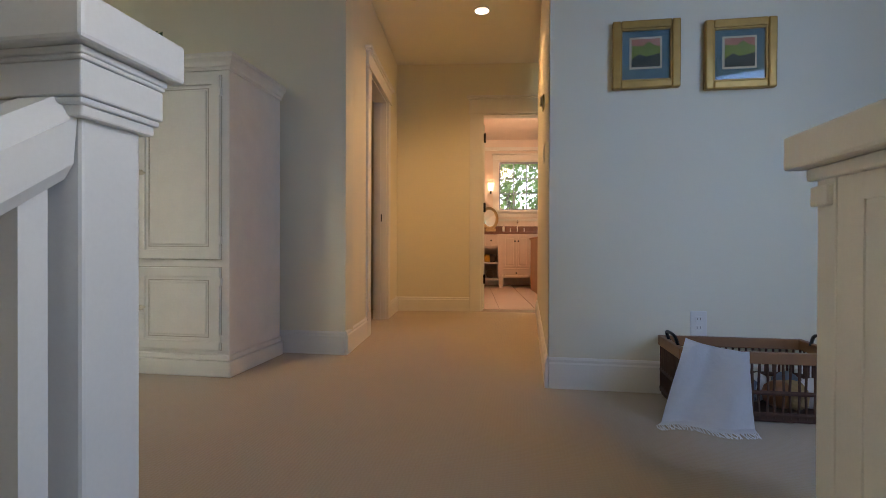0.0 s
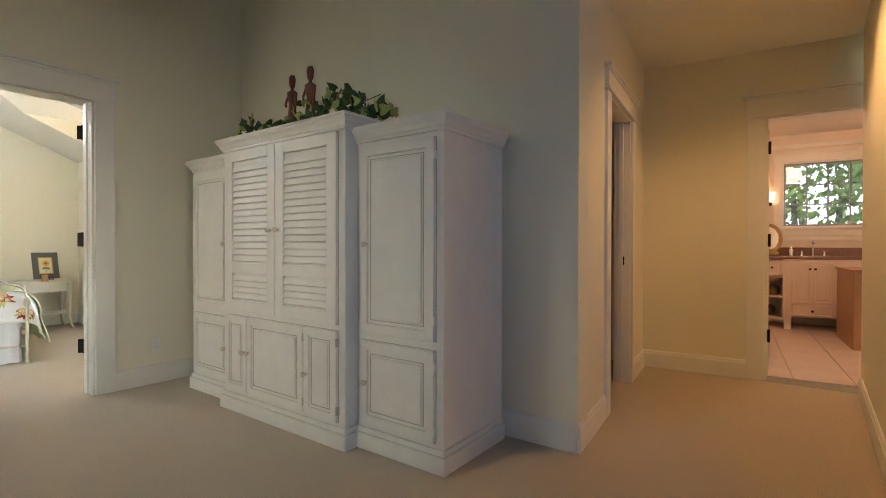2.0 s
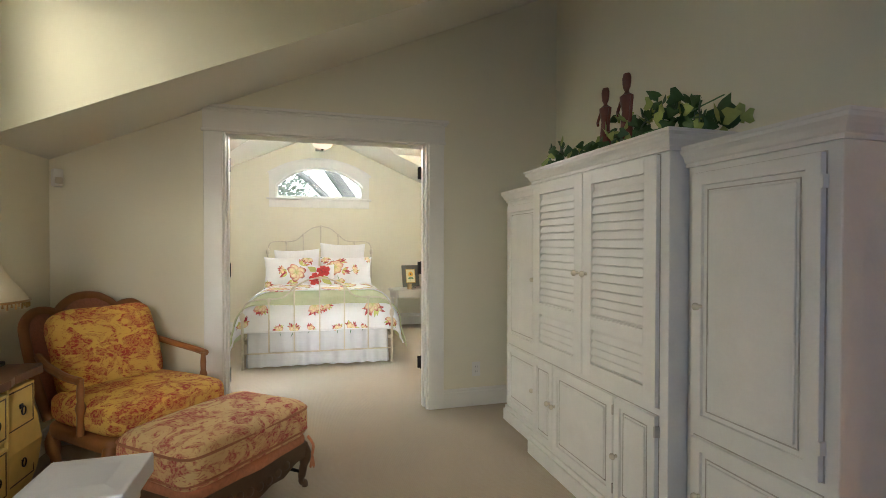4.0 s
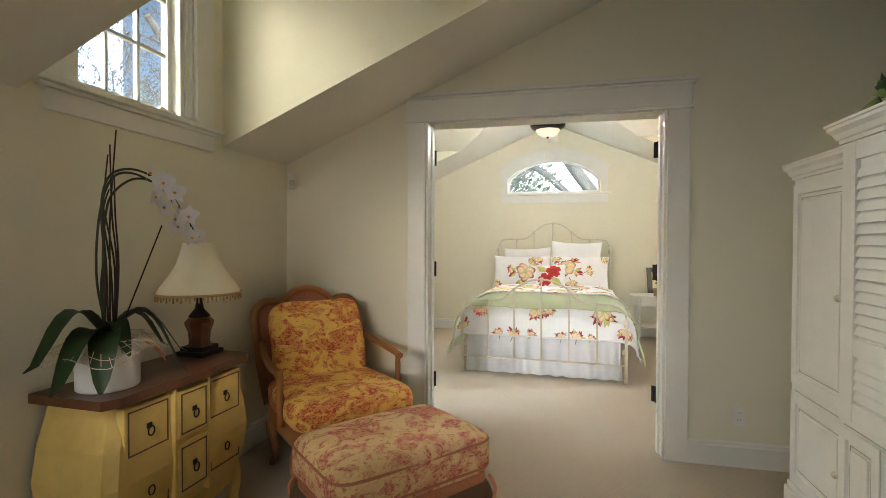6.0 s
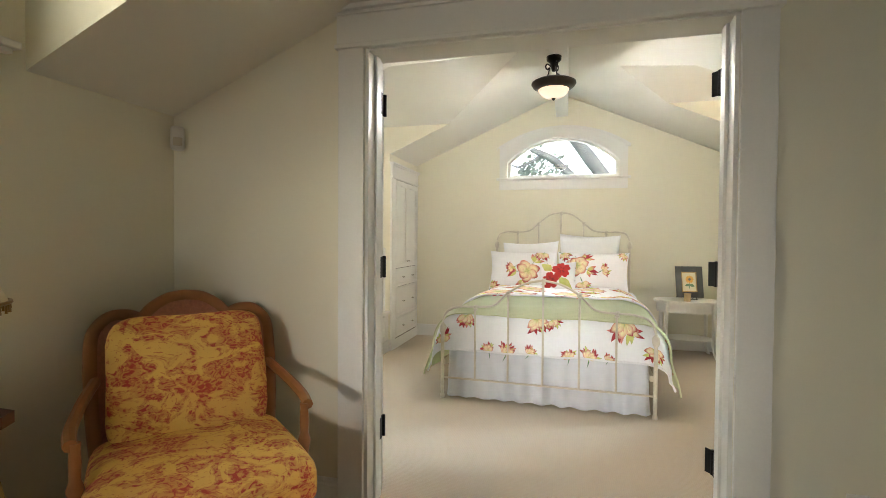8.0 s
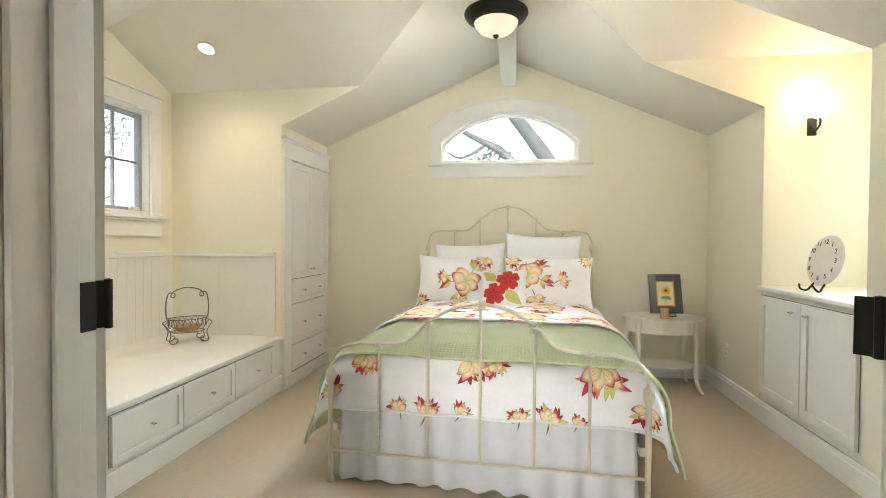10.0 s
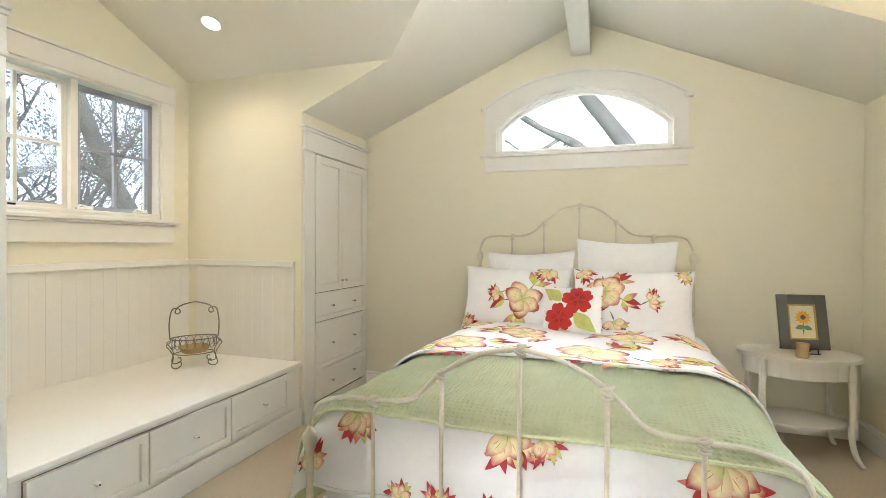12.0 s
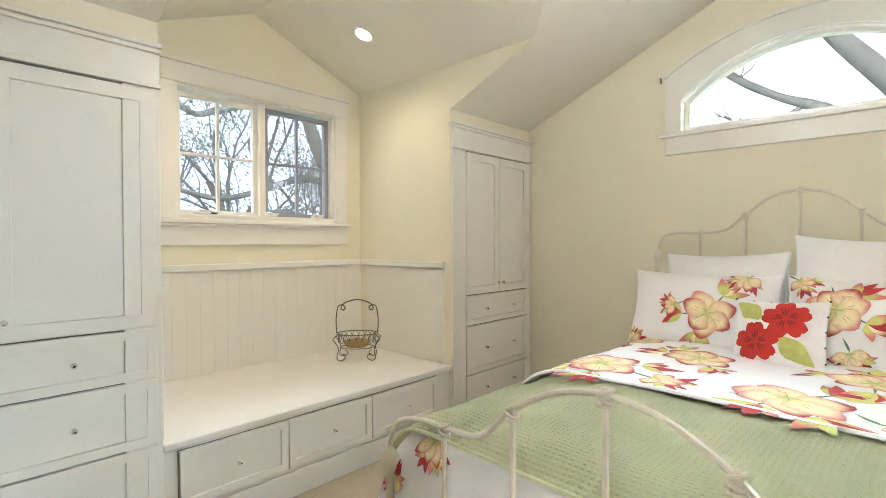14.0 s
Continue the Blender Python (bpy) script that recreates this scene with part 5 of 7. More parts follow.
part("lower_shelf", oval(bmesh.new(), 0.255, 0.185, 0.19, 0.205), NSP, ns)
for sx, sy in ((-1, -1), (1, -1), (-1, 1), (1, 1)):
    pts = curve([(sx * 0.225, sy * 0.15, 0.585), (sx * 0.23, sy * 0.152, 0.3), (sx * 0.228, sy * 0.15, 0.15), (sx * 0.245, sy * 0.165, 0.05), (sx * 0.275, sy * 0.185, 0.0)], 4)
    part("leg", tube(bmesh.new(), pts, [0.022 - 0.009 * i / (len(pts) - 1) for i in range(len(pts))], 8), NSP, ns, smooth=True)

DARKW = mat("dark_frame_wood", (0.045, 0.038, 0.03), 0.4, vary=0.25, scale=20)
GOLD = mat("gold_frame", (0.45, 0.27, 0.07), 0.35, 0.55, vary=0.25, scale=25, bump=0.2, bscale=60)
PAPER = mat("art_paper", (0.75, 0.66, 0.45), 0.8, vary=0.08, scale=12)
SUNF = mat("painted_sunflower", (0.72, 0.38, 0.04), 0.8, vary=0.3, scale=40)
pf = thing("picture_frame", pose(-6.63, 2.955, 0.6125, 0, 0, 98) @ pose(0, 0, 0, -12, 0, 0), "dark framed sunflower picture on nightstand easel", "picture frame")
def ring_frame(bm, w, h, f, y0, y1, z=0.0, bev=0.004):
    for r in ((-w / 2, z, -w / 2 + f, z + h), (w / 2 - f, z, w / 2, z + h), (-w / 2 + f, z, w / 2 - f, z + f), (-w / 2 + f, z + h - f, w / 2 - f, z + h)):
        box(bm, r[0], y0, r[1], r[2], y1, r[3], bev)
    return bm
part("outer_frame", ring_frame(bmesh.new(), 0.275, 0.335, 0.06, -0.012, 0.012, 0.03), DARKW, pf)
part("gold_slip", ring_frame(bmesh.new(), 0.165, 0.225, 0.014, -0.006, 0.008, 0.085, 0.002), GOLD, pf)
part("art_sheet", boxes((-0.14, -0.001, 0.04, 0.14, 0.006, 0.36)), PAPER, pf)
fl = lambda u, v: Vector((u, -0.0015, v))
b1, b2, b3 = bmesh.new(), bmesh.new(), bmesh.new()
for k in range(12):
    petal(b1, fl, 0.005, 0.225, k * math.pi / 6, 0.045, 0.022, 0.001)
petal(b2, fl, 0.005, 0.17, -0.4, 0.05, 0.03, 0.001)
petal(b2, fl, 0.005, 0.17, 3.4, 0.05, 0.03, 0.001)
petal(b2, fl, 0.0, 0.12, 1.5, 0.09, 0.012, 0.0008)
petal(b3, fl, -0.01, 0.225, 0.0, 0.032, 0.03, 0.0022)
part("petals", b1, SUNF, pf)
part("painted_leaves", b2, PET_G, pf)
part("flower_heart", b3, DARKW, pf)
part("easel", tube(tube(bmesh.new(), curve([(-0.04, -0.06, 0.0), (-0.045, -0.05, 0.03), (-0.03, -0.02, 0.035), (-0.03, 0.012, 0.02)], 4), 0.004, 6), curve([(0.04, -0.06, 0.0), (0.045, -0.05, 0.03), (0.03, -0.02, 0.035), (0.03, 0.012, 0.02)], 4), 0.004, 6), BLACK, pf)
part("easel_foot", boxes((-0.05, -0.07, 0.0005, 0.05, -0.05, 0.007), bev=0.002), BLACK, pf)
cup = thing("wooden_cup", pose(-6.53, 2.905, 0.6125), "small tan wooden cup in front of picture", "cup")
part("cup_body", lathe(bmesh.new(), [(0.030, 0), (0.034, 0.008), (0.032, 0.05), (0.036, 0.085), (0.031, 0.085), (0.027, 0.02), (0, 0.018)], segs=20), mat("tan_wood", (0.45, 0.29, 0.14), 0.6, vary=0.2, scale=30), cup, smooth=True)

# ceiling lamp on the beam
OILB = mat("oiled_bronze", (0.02, 0.017, 0.015), 0.4, 0.7)
pend = thing("pendant_lamp", pose(-5.03, 1.565, 0), "black iron pendant lamp with frosted glass bowl, lit", "ceiling lamp")
part("canopy", lathe(bmesh.new(), [(0, 2.719), (0.06, 2.719), (0.058, 2.69), (0.03, 2.665), (0.02, 2.62), (0.012, 2.60), (0, 2.60)], segs=24), OILB, pend, smooth=True)
part("rim", lathe(bmesh.new(), [(0.125, 2.455), (0.16, 2.475), (0.177, 2.50), (0.175, 2.512), (0.14, 2.53), (0.10, 2.537), (0.09, 2.53), (0.125, 2.49)], segs=36), OILB, pend, smooth=True)
bowl = part("glass_bowl", lathe(bmesh.new(), [(0.128, 2.478), (0.118, 2.445), (0.09, 2.41), (0.05, 2.39), (0.0, 2.386)], segs=32), glow("frosted_bowl", (1.0, 0.76, 0.58), 1.0), pend, "lit frosted glass bowl", smooth=True)
bowl.visible_shadow = False
# disc added inside the rim to keep the bulb's light off the ceiling
part("uplight_block", lathe(bmesh.new(), [(0, 2.528), (0.094, 2.528), (0.094, 2.534), (0, 2.534)], segs=28), OILB, pend)
part("finial", lathe(bmesh.new(), [(0, 2.39), (0.018, 2.388), (0.014, 2.378), (0.005, 2.37), (0, 2.366)], segs=14), OILB, pend, smooth=True)
for k in range(3):
    a = 2 * math.pi * k / 3 + 0.5
    pts = [(0.02, 2.64), (0.05, 2.665), (0.065, 2.645), (0.05, 2.62), (0.035, 2.635), (0.04, 2.60), (0.05, 2.57), (0.085, 2.55), (0.10, 2.53)]
    part("scroll_arm", tube(bmesh.new(), curve([(r * math.cos(a), r * math.sin(a), z) for r, z in pts], 4), 0.006, 6), OILB, pend, smooth=True)


def can_light(loc, tilt=0.0):
    t = thing("downlight", pose(*loc) @ pose(0, 0, 0, 0, tilt, 0), "round recessed ceiling downlight, lit", "downlight", "recessed lights")
    part("trim_ring", lathe(bmesh.new(), [(0.052, 0.002), (0.07, -0.002), (0.072, -0.008), (0.055, -0.012), (0.052, -0.004)], segs=28), TRIM, t, smooth=True)
    part("lens", lathe(bmesh.new(), [(0.0, -0.010), (0.053, -0.010), (0.053, 0.0), (0, 0.0)], segs=28), LAMP, t)


tl = math.degrees(math.atan((DRZ - DE) / (DRX - DORM[0])))
can_light((-5.615, -0.587, DE + (DRZ - DE) * (-5.615 - DORM[0]) / (DRX - DORM[0])), -tl)
can_light((-4.72, -0.587, DE + (DRZ - DE) * (DORM[1] + 4.72) / (DORM[1] - DRX)), tl)
hc = HALL @ Vector((0.88, 0.95, HZ))
can_light((hc.x, hc.y, HZ))

# alcove: low cabinet, plate on a stand, wall lamp
alc = thing("alcove_cabinet", pose(-6.02, YR, 0), "white built-in low cabinet in the alcove", "cabinet")
part("counter", boxes((0.002, -0.03, 0.915, 1.038, 0.99, 0.945), bev=0.006), TRIM, alc)
part("carcass", boxes((0.002, 0.003, 0.146, 1.038, 0.9, 0.914)), TRIM, alc)
gap_lines(alc, [(0.03, 0.52, 0.20, 0.88), (0.53, 1.01, 0.20, 0.88)], 0.0)
front(alc, "door", 0.03, 0.52, 0.20, 0.88, -0.0005, TRIM, [(0.45, 0.82)], 0.08, False, False, TRIM, 0.012, True)
front(alc, "door", 0.53, 1.01, 0.20, 0.88, -0.0005, TRIM, [(0.60, 0.82)], 0.08, False, False, TRIM, 0.012, True)
plate = thing("clock_plate", pose(-5.62, 3.53, 0.9455, 0, 0, 4) @ pose(0, 0, 0, -12, 0, 0), "round white numbered clock plate on iron stand", "clock")
bm = lathe(bmesh.new(), [(0, 0.0), (0.12, 0.0), (0.158, -0.012), (0.16, -0.008), (0.12, 0.008), (0, 0.008)], segs=36)
bmesh.ops.rotate(bm, verts=bm.verts, matrix=Matrix.Rotation(radians(90), 3, "X"), cent=(0, 0, 0))
part("dial", bmesh_moved(bm, (0, 0, 0.20)), mat("clock_face", (0.74, 0.68, 0.62), 0.5, vary=0.12, scale=14), plate, smooth=True)
for k in range(12):
    a = math.pi / 2 - 2 * math.pi * (k + 1) / 12
    c = bpy.data.curves.new("numeral", "FONT")
    c.body, c.size, c.extrude, c.align_x, c.align_y = str(k + 1), 0.042, 0.001, "CENTER", "CENTER"
    o = new("numeral_curve", c)
    me = bpy.data.meshes.new_from_object(o)
    bpy.data.objects.remove(o)
    me.materials.clear()
    me.materials.append(DARKW)
    q = new("numeral", me)
    q.parent = plate
    q.matrix_basis = pose(0.115 * math.cos(a), -0.011, 0.20 + 0.115 * math.sin(a), 90, 0, 0)
part("stand", tube(tube(bmesh.new(), curve([(-0.06, -0.07, 0.03), (-0.075, -0.05, 0.005), (-0.06, -0.02, 0.002), (-0.05, 0.0, 0.04), (-0.05, 0.03, 0.1)], 4), 0.006, 6), curve([(0.06, -0.07, 0.03), (0.075, -0.05, 0.005), (0.06, -0.02, 0.002), (0.05, 0.0, 0.04), (0.05, 0.03, 0.1)], 4), 0.006, 6), BLACK, plate, smooth=True)
sc = thing("wall_sconce", pose(-6.02, 3.70, 2.05), "lit wall sconce with small white glass shade", "wall lamp")
part("back_plate", boxes((0.001, -0.03, -0.06, 0.012, 0.03, 0.06), bev=0.004), OILB, sc)
part("arm", tube(bmesh.new(), curve([(0.01, 0, 0), (0.06, 0, -0.03), (0.10, 0, 0.0), (0.10, 0, 0.04)], 4), 0.007, 6), OILB, sc, smooth=True)
sg = part("shade", lathe(bmesh.new(), [(0.03, 0.04), (0.045, 0.07), (0.06, 0.12), (0.056, 0.12), (0.04, 0.07), (0.0, 0.042)], (0.10, 0, 0), 20), glow("lit_shade", (1.0, 0.82, 0.6), 3.0), sc, smooth=True)
sg.visible_shadow = False


def outlet(m, label="white duplex wall outlet above the baseboard", toggles=0):
    """Cover plate on a wall: local x across, -y into the room."""
    t = thing("wall_outlet" if not toggles else "light_switch", m, label, "outlet" if not toggles else "switch")
    part("cover_plate", boxes((-0.036, -0.007, -0.058, 0.036, -0.001, 0.058), bev=0.002), TRIM, t)
    if toggles:
        part("rocker", boxes((-0.016, -0.011, -0.033, 0.016, -0.006, 0.033), bev=0.002), TRIM, t)
    else:
        for z in (-0.02, 0.02):
            part("socket", boxes((-0.015, -0.0085, z - 0.013, 0.015, -0.006, z + 0.013), bev=0.002), TRIM, t)
            part("slots", boxes((-0.008, -0.0092, z - 0.004, -0.006, -0.008, z + 0.006), (0.006, -0.0092, z - 0.004, 0.008, -0.008, z + 0.006)), BLACK, t)
    return t


outlet(pose(XD, 2.70, 0.295, 0, 0, 90))
outlet(pose(2.025, YP, 0.335))
outlet(pose(-6.55, YR, 0.36))
outlet(pose(1.345, 3.52, 1.265, 0, 0, -90), "white light switch plate on hall wall", 1)

# ---- sitting room ----
def toile(name, base, ink, scale=9.0, lo=0.50, hi=0.56):
    """Printed cotton: scenes in one ink on a plain ground."""
    m = bpy.data.materials.new(name)
    m.use_nodes = True
    n, l = m.node_tree.nodes, m.node_tree.links
    b = n["Principled BSDF"]
    b.inputs["Roughness"].default_value = 0.85
    tc = n.new("ShaderNodeTexCoord")
    mp = n.new("ShaderNodeMapping")
    mp.inputs["Scale"].default_value = (1.0, 1.0, 1.5)
    l.new(tc.outputs["Object"], mp.inputs["Vector"])

    def tex(sc, det, dist, rough=0.6):
        t = n.new("ShaderNodeTexNoise")
        t.inputs["Scale"].default_value, t.inputs["Detail"].default_value, t.inputs["Distortion"].default_value, t.inputs["Roughness"].default_value = sc, det, dist, rough
        l.new(mp.outputs[0], t.inputs["Vector"])
        return t

    fig, line, big = tex(scale, 6, 1.4, 0.62), tex(scale * 3.4, 3, 2.4, 0.5), tex(scale * 0.5, 1, 0.4)

    def ramp(src, p, q, c, d):
        r = n.new("ShaderNodeValToRGB")
        e = r.color_ramp.elements
        e[0].position, e[0].color, e[1].position, e[1].color = p, (*c, 1), q, (*d, 1)
        l.new(src, r.inputs[0])
        return r.outputs[0]

    def mix(kind, fac, x, y):
        k = n.new("ShaderNodeMix")
        k.data_type, k.blend_type = "RGBA", kind
        if fac is None:
            k.inputs["Factor"].default_value = 1.0
        else:
            l.new(fac, k.inputs["Factor"])
        for v, i in ((x, 6), (y, 7)):
            if isinstance(v, tuple):
                k.inputs[i].default_value = (*v, 1)
            else:
                l.new(v, k.inputs[i])
        return k.outputs[2]

    # figures: patches of ink, hatched by fine lines inside, on an open ground with sparse sprigs
    O, W = (0, 0, 0), (1, 1, 1)
    patch = ramp(fig.outputs["Fac"], lo, hi, O, W)
    hatch = ramp(line.outputs["Fac"], 0.44, 0.60, O, W)
    sprig = ramp(line.outputs["Fac"], 0.60, 0.68, O, (0.65, 0.65, 0.65))
    pale = tuple(x * 0.86 + y * 0.14 for x, y in zip(base, ink))
    ground = mix("MIX", sprig, mix("MIX", ramp(big.outputs["Fac"], 0.4, 0.6, O, W), base, pale), ink)
    wash = tuple(x * 0.55 + y * 0.45 for x, y in zip(base, ink))
    figures = mix("MIX", hatch, wash, ink)
    l.new(mix("MIX", patch, ground, figures), b.inputs["Base Color"])
    bp = n.new("ShaderNodeBump")
    bp.inputs["Strength"].default_value, bp.inputs["Distance"].default_value = 0.3, 0.004
    l.new(line.outputs["Fac"], bp.inputs["Height"])
    l.new(bp.outputs[0], b.inputs["Normal"])
    return m


TOILE = toile("toile_yellow_red", (0.88, 0.57, 0.13), (0.55, 0.07, 0.04), 8.5, 0.45, 0.52)
TOILE2 = toile("toile_cream_rose", (0.84, 0.60, 0.28), (0.55, 0.10, 0.085), 8.0, 0.45, 0.52)
WELT = mat("welt_cord", (0.50, 0.20, 0.10), 0.85, vary=0.3, scale=60)
WALNUT = mat("chair_wood", (0.32, 0.13, 0.04), 0.4, vary=0.3, scale=12, bump=0.15, bscale=60)
DKWOOD = mat("ottoman_wood", (0.12, 0.065, 0.03), 0.45, vary=0.35, scale=14, bump=0.2, bscale=60)
CANE = mat("caned_panel", (0.42, 0.17, 0.10), 0.7, vary=0.3, scale=80, bump=0.8, bscale=140)


def rounded(w, d, h, e=0.32, n=40, sag=0.0, seed=0):
    """A stuffed cushion: a rounded block w by d by h standing on z=0."""
    bm = bmesh.new()
    pw = lambda c, k: math.copysign(abs(c) ** k, c)
    rings = []
    for j in range(n // 2 + 1):
        v = -math.pi / 2 + math.pi * j / (n // 2)
        ring = []
        for i in range(n):
            u = 2 * math.pi * i / n
            p = Vector((w / 2 * pw(math.cos(v), e) * pw(math.cos(u), e), d / 2 * pw(math.cos(v), e) * pw(math.sin(u), e), h / 2 * pw(math.sin(v), 0.55)))
            bul = (1 - (2 * p.x / w) ** 2) * (1 - (2 * p.y / d) ** 2)
            p.z *= 1 + 0.18 * max(0, bul)
            p += p.normalized() * 0.012 * noise.noise(p * 6 + Vector((seed, 0, 0)))
            p.z += h / 2
            ring.append(bm.verts.new(p))
        rings.append(ring)
    for a, b in zip(rings, rings[1:]):
        for i in range(n):
            bm.faces.new((a[i], a[(i + 1) % n], b[(i + 1) % n], b[i]))
    bmesh.ops.remove_doubles(bm, verts=bm.verts, dist=0.0006)
    return bm


def cabriole(bm, x, y, h, r=0.028, out=0.04):
    k = math.hypot(x, y)
    ox, oy = x / k * out, y / k * out
    pts = curve([(x, y, h), (x + ox * 0.7, y + oy * 0.7, h * 0.78), (x + ox * 0.3, y + oy * 0.3, h * 0.42), (x, y, h * 0.14), (x + ox * 0.5, y + oy * 0.5, 0.02), (x + ox * 0.6, y + oy * 0.6, 0.0)], 4)
    rs = [r * (1.15, 1.25, 0.9, 0.62, 0.75, 0.7)[min(5, i * 6 // len(pts))] for i in range(len(pts))]
    return tube(bm, pts, rs, 10)


CH = pose(-2.42, 0.45, 0, 0, 0, -43)
ch = thing("armchair", CH, "carved wooden armchair with yellow and red toile cushions", "armchair")
part("seat_rail", rounded(0.66, 0.60, 0.10, 0.22, 32), WALNUT, ch, smooth=True).location = (0, 0.0, 0.27)
for x, y in ((-0.29, 0.26), (0.29, 0.26), (-0.26, -0.28), (0.26, -0.28)):
    part("leg", cabriole(bmesh.new(), x, y, 0.31), WALNUT, ch, smooth=True)
part("seat_cushion", rounded(0.66, 0.66, 0.17, 0.30, 44, seed=2), TOILE, ch, smooth=True).location = (0, 0.035, 0.355)
BK = pose(0, -0.29, 0.36, 21, 0, 0)     # reclined back frame
crest = [(-0.30, 0.0), (-0.325, 0.22), (-0.335, 0.45), (-0.325, 0.545), (-0.275, 0.60), (-0.215, 0.605), (-0.165, 0.590), (-0.125, 0.63), (-0.065, 0.668), (0, 0.678)]
half = curve([(x, 0, z) for x, z in crest], 4)
full = half + [Vector((-p.x, p.y, p.z)) for p in half[-2::-1]]
bk = part("back_frame", tube(bmesh.new(), full, 0.026, 10), WALNUT, ch, smooth=True)
bk.matrix_basis = BK
part("caned_back", prism(bmesh.new(), [(p.x, 0.004, p.z) for p in full], (0, 0.008, 0)), CANE, ch).matrix_basis = BK
cush = rounded(0.56, 0.50, 0.17, 0.30, 44, seed=5)
bmesh.ops.rotate(cush, verts=cush.verts, matrix=Matrix.Rotation(radians(90), 3, "X"), cent=(0, 0, 0))
part("back_cushion", cush, TOILE, ch, smooth=True).matrix_basis = BK @ pose(0, 0.20, 0.315)
for s in (-1, 1):
    part("arm", tube(bmesh.new(), curve([(s * 0.315, -0.36, 0.70), (s * 0.345, -0.2, 0.67), (s * 0.36, 0.0, 0.645), (s * 0.35, 0.11, 0.635)], 5), 0.020, 8), WALNUT, ch, smooth=True)
    part("arm_support", lathe(bmesh.new(), [(0.018, 0.36), (0.016, 0.46), (0.024, 0.50), (0.015, 0.53), (0.017, 0.58), (0.014, 0.62), (0.016, 0.64)], (s * 0.34, 0.10, 0), 12), WALNUT, ch, smooth=True)

OT = pose(-1.925, 0.955, 0, 0, 0, -40.5)
ot = thing("ottoman", OT, "carved wooden ottoman with cream and red toile cushion", "ottoman")
part("cushion", rounded(0.77, 0.53, 0.20, 0.22, 48, seed=8), TOILE2, ot, smooth=True).location = (0, 0, 0.27)
for z in (0.315, 0.425):
    k = [(0.382 * math.copysign(abs(math.cos(a)) ** 0.25, math.cos(a)), 0.262 * math.copysign(abs(math.sin(a)) ** 0.25, math.sin(a)), z) for a in span(0, 2 * math.pi, 72)]
    part("welt", tube(bmesh.new(), k, 0.006, 6), WELT, ot, smooth=True)
part("pad", rounded(0.72, 0.51, 0.07, 0.2, 36), WELT, ot, smooth=True).location = (0, 0, 0.225)
for sy in (-1, 1):
    pts = [(-0.34, 0.245), (0.34, 0.245), (0.34, 0.17), (0.25, 0.165), (0.16, 0.125), (0.08, 0.13), (0, 0.105), (-0.08, 0.13), (-0.16, 0.125), (-0.25, 0.165), (-0.34, 0.17)]
    part("carved_apron", prism(bmesh.new(), [(x, sy * 0.235, z) for x, z in pts], (0, sy * 0.022, 0)), DKWOOD, ot)
    for k in range(7):
        b = bmesh.new()
        bmesh.ops.create_uvsphere(b, u_segments=10, v_segments=6, radius=0.022)
        for v in b.verts:
            v.co.y *= 0.5
        part("carving", bmesh_moved(b, (-0.18 + 0.06 * k, sy * 0.258, 0.175 - 0.02 * math.cos((k - 3) * 0.6))), DKWOOD, ot, smooth=True)
for sx in (-1, 1):
    part("side_apron", boxes((sx * 0.325, -0.234, 0.15, sx * 0.348, 0.234, 0.245), bev=0.006), DKWOOD, ot)
    for sy in (-1, 1):
        part("leg", cabriole(bmesh.new(), sx * 0.325, sy * 0.225, 0.235, 0.024, 0.035), DKWOOD, ot, smooth=True)
        tb = tube(bmesh.new(), curve([(sx * 0.35, sy * 0.25, 0.27), (sx * 0.37, sy * 0.27, 0.22), (sx * 0.365, sy * 0.268, 0.17)], 4), 0.008, 6)
        for q in range(5):
            tube(tb, [(sx * 0.365, sy * 0.268, 0.18), (sx * 0.365 + 0.012 * math.cos(q * 1.3), sy * 0.268 + 0.012 * math.sin(q * 1.3), 0.10)], 0.004, 4)
        part("tassel", tb, WELT, ot, smooth=True)
part("stretcher", tube(bmesh.new(), [(-0.32, 0.0, 0.085), (0.32, 0.0, 0.085)], 0.009, 8), BLACK, ot, smooth=True)
for sx in (-1, 1):
    part("cross_stretcher", tube(bmesh.new(), [(sx * 0.32, -0.23, 0.085), (sx * 0.32, 0.23, 0.085)], 0.009, 8), BLACK, ot, smooth=True)

# yellow chest of drawers
OCHRE = mat("worn_ochre_paint", (0.58, 0.41, 0.12), 0.5, vary=0.22, scale=14, bump=0.15, bscale=50)
BROWN = mat("brown_top_wood", (0.10, 0.038, 0.016), 0.3, vary=0.35, scale=9, bump=0.1, bscale=40)
RUST = mat("rubbed_edge", (0.10, 0.06, 0.03), 0.7, vary=0.3, scale=30)
DR = pose(-1.262, 0.135, 0, 0, 0, 178)
dr = thing("dresser", DR, "small ochre painted bombe dresser with brown top", "dresser")
dw, dd = 0.75, 0.335
prof = [(0.010, 0.20), (-0.012, 0.30), (-0.022, 0.42), (-0.010, 0.55), (0.012, 0.66), (0.02, 0.715)]
bm = bmesh.new()
rows = []
for o, z in prof:
    q = o * 1.6
    rows.append([bm.verts.new(p) for p in ((0.02 + q, dd, z), (0.02 + q, 0.03 + o, z), (0.06 + q, o, z), (dw - 0.06 - q, o, z), (dw - 0.02 - q, 0.03 + o, z), (dw - 0.02 - q, dd, z))])
for a, b in zip(rows, rows[1:]):
    for i in range(5):
        bm.faces.new((a[i], a[i + 1], b[i + 1], b[i]))
bm.faces.new(rows[-1])
bm.faces.new(rows[0][::-1])
part("body", bm, OCHRE, dr)
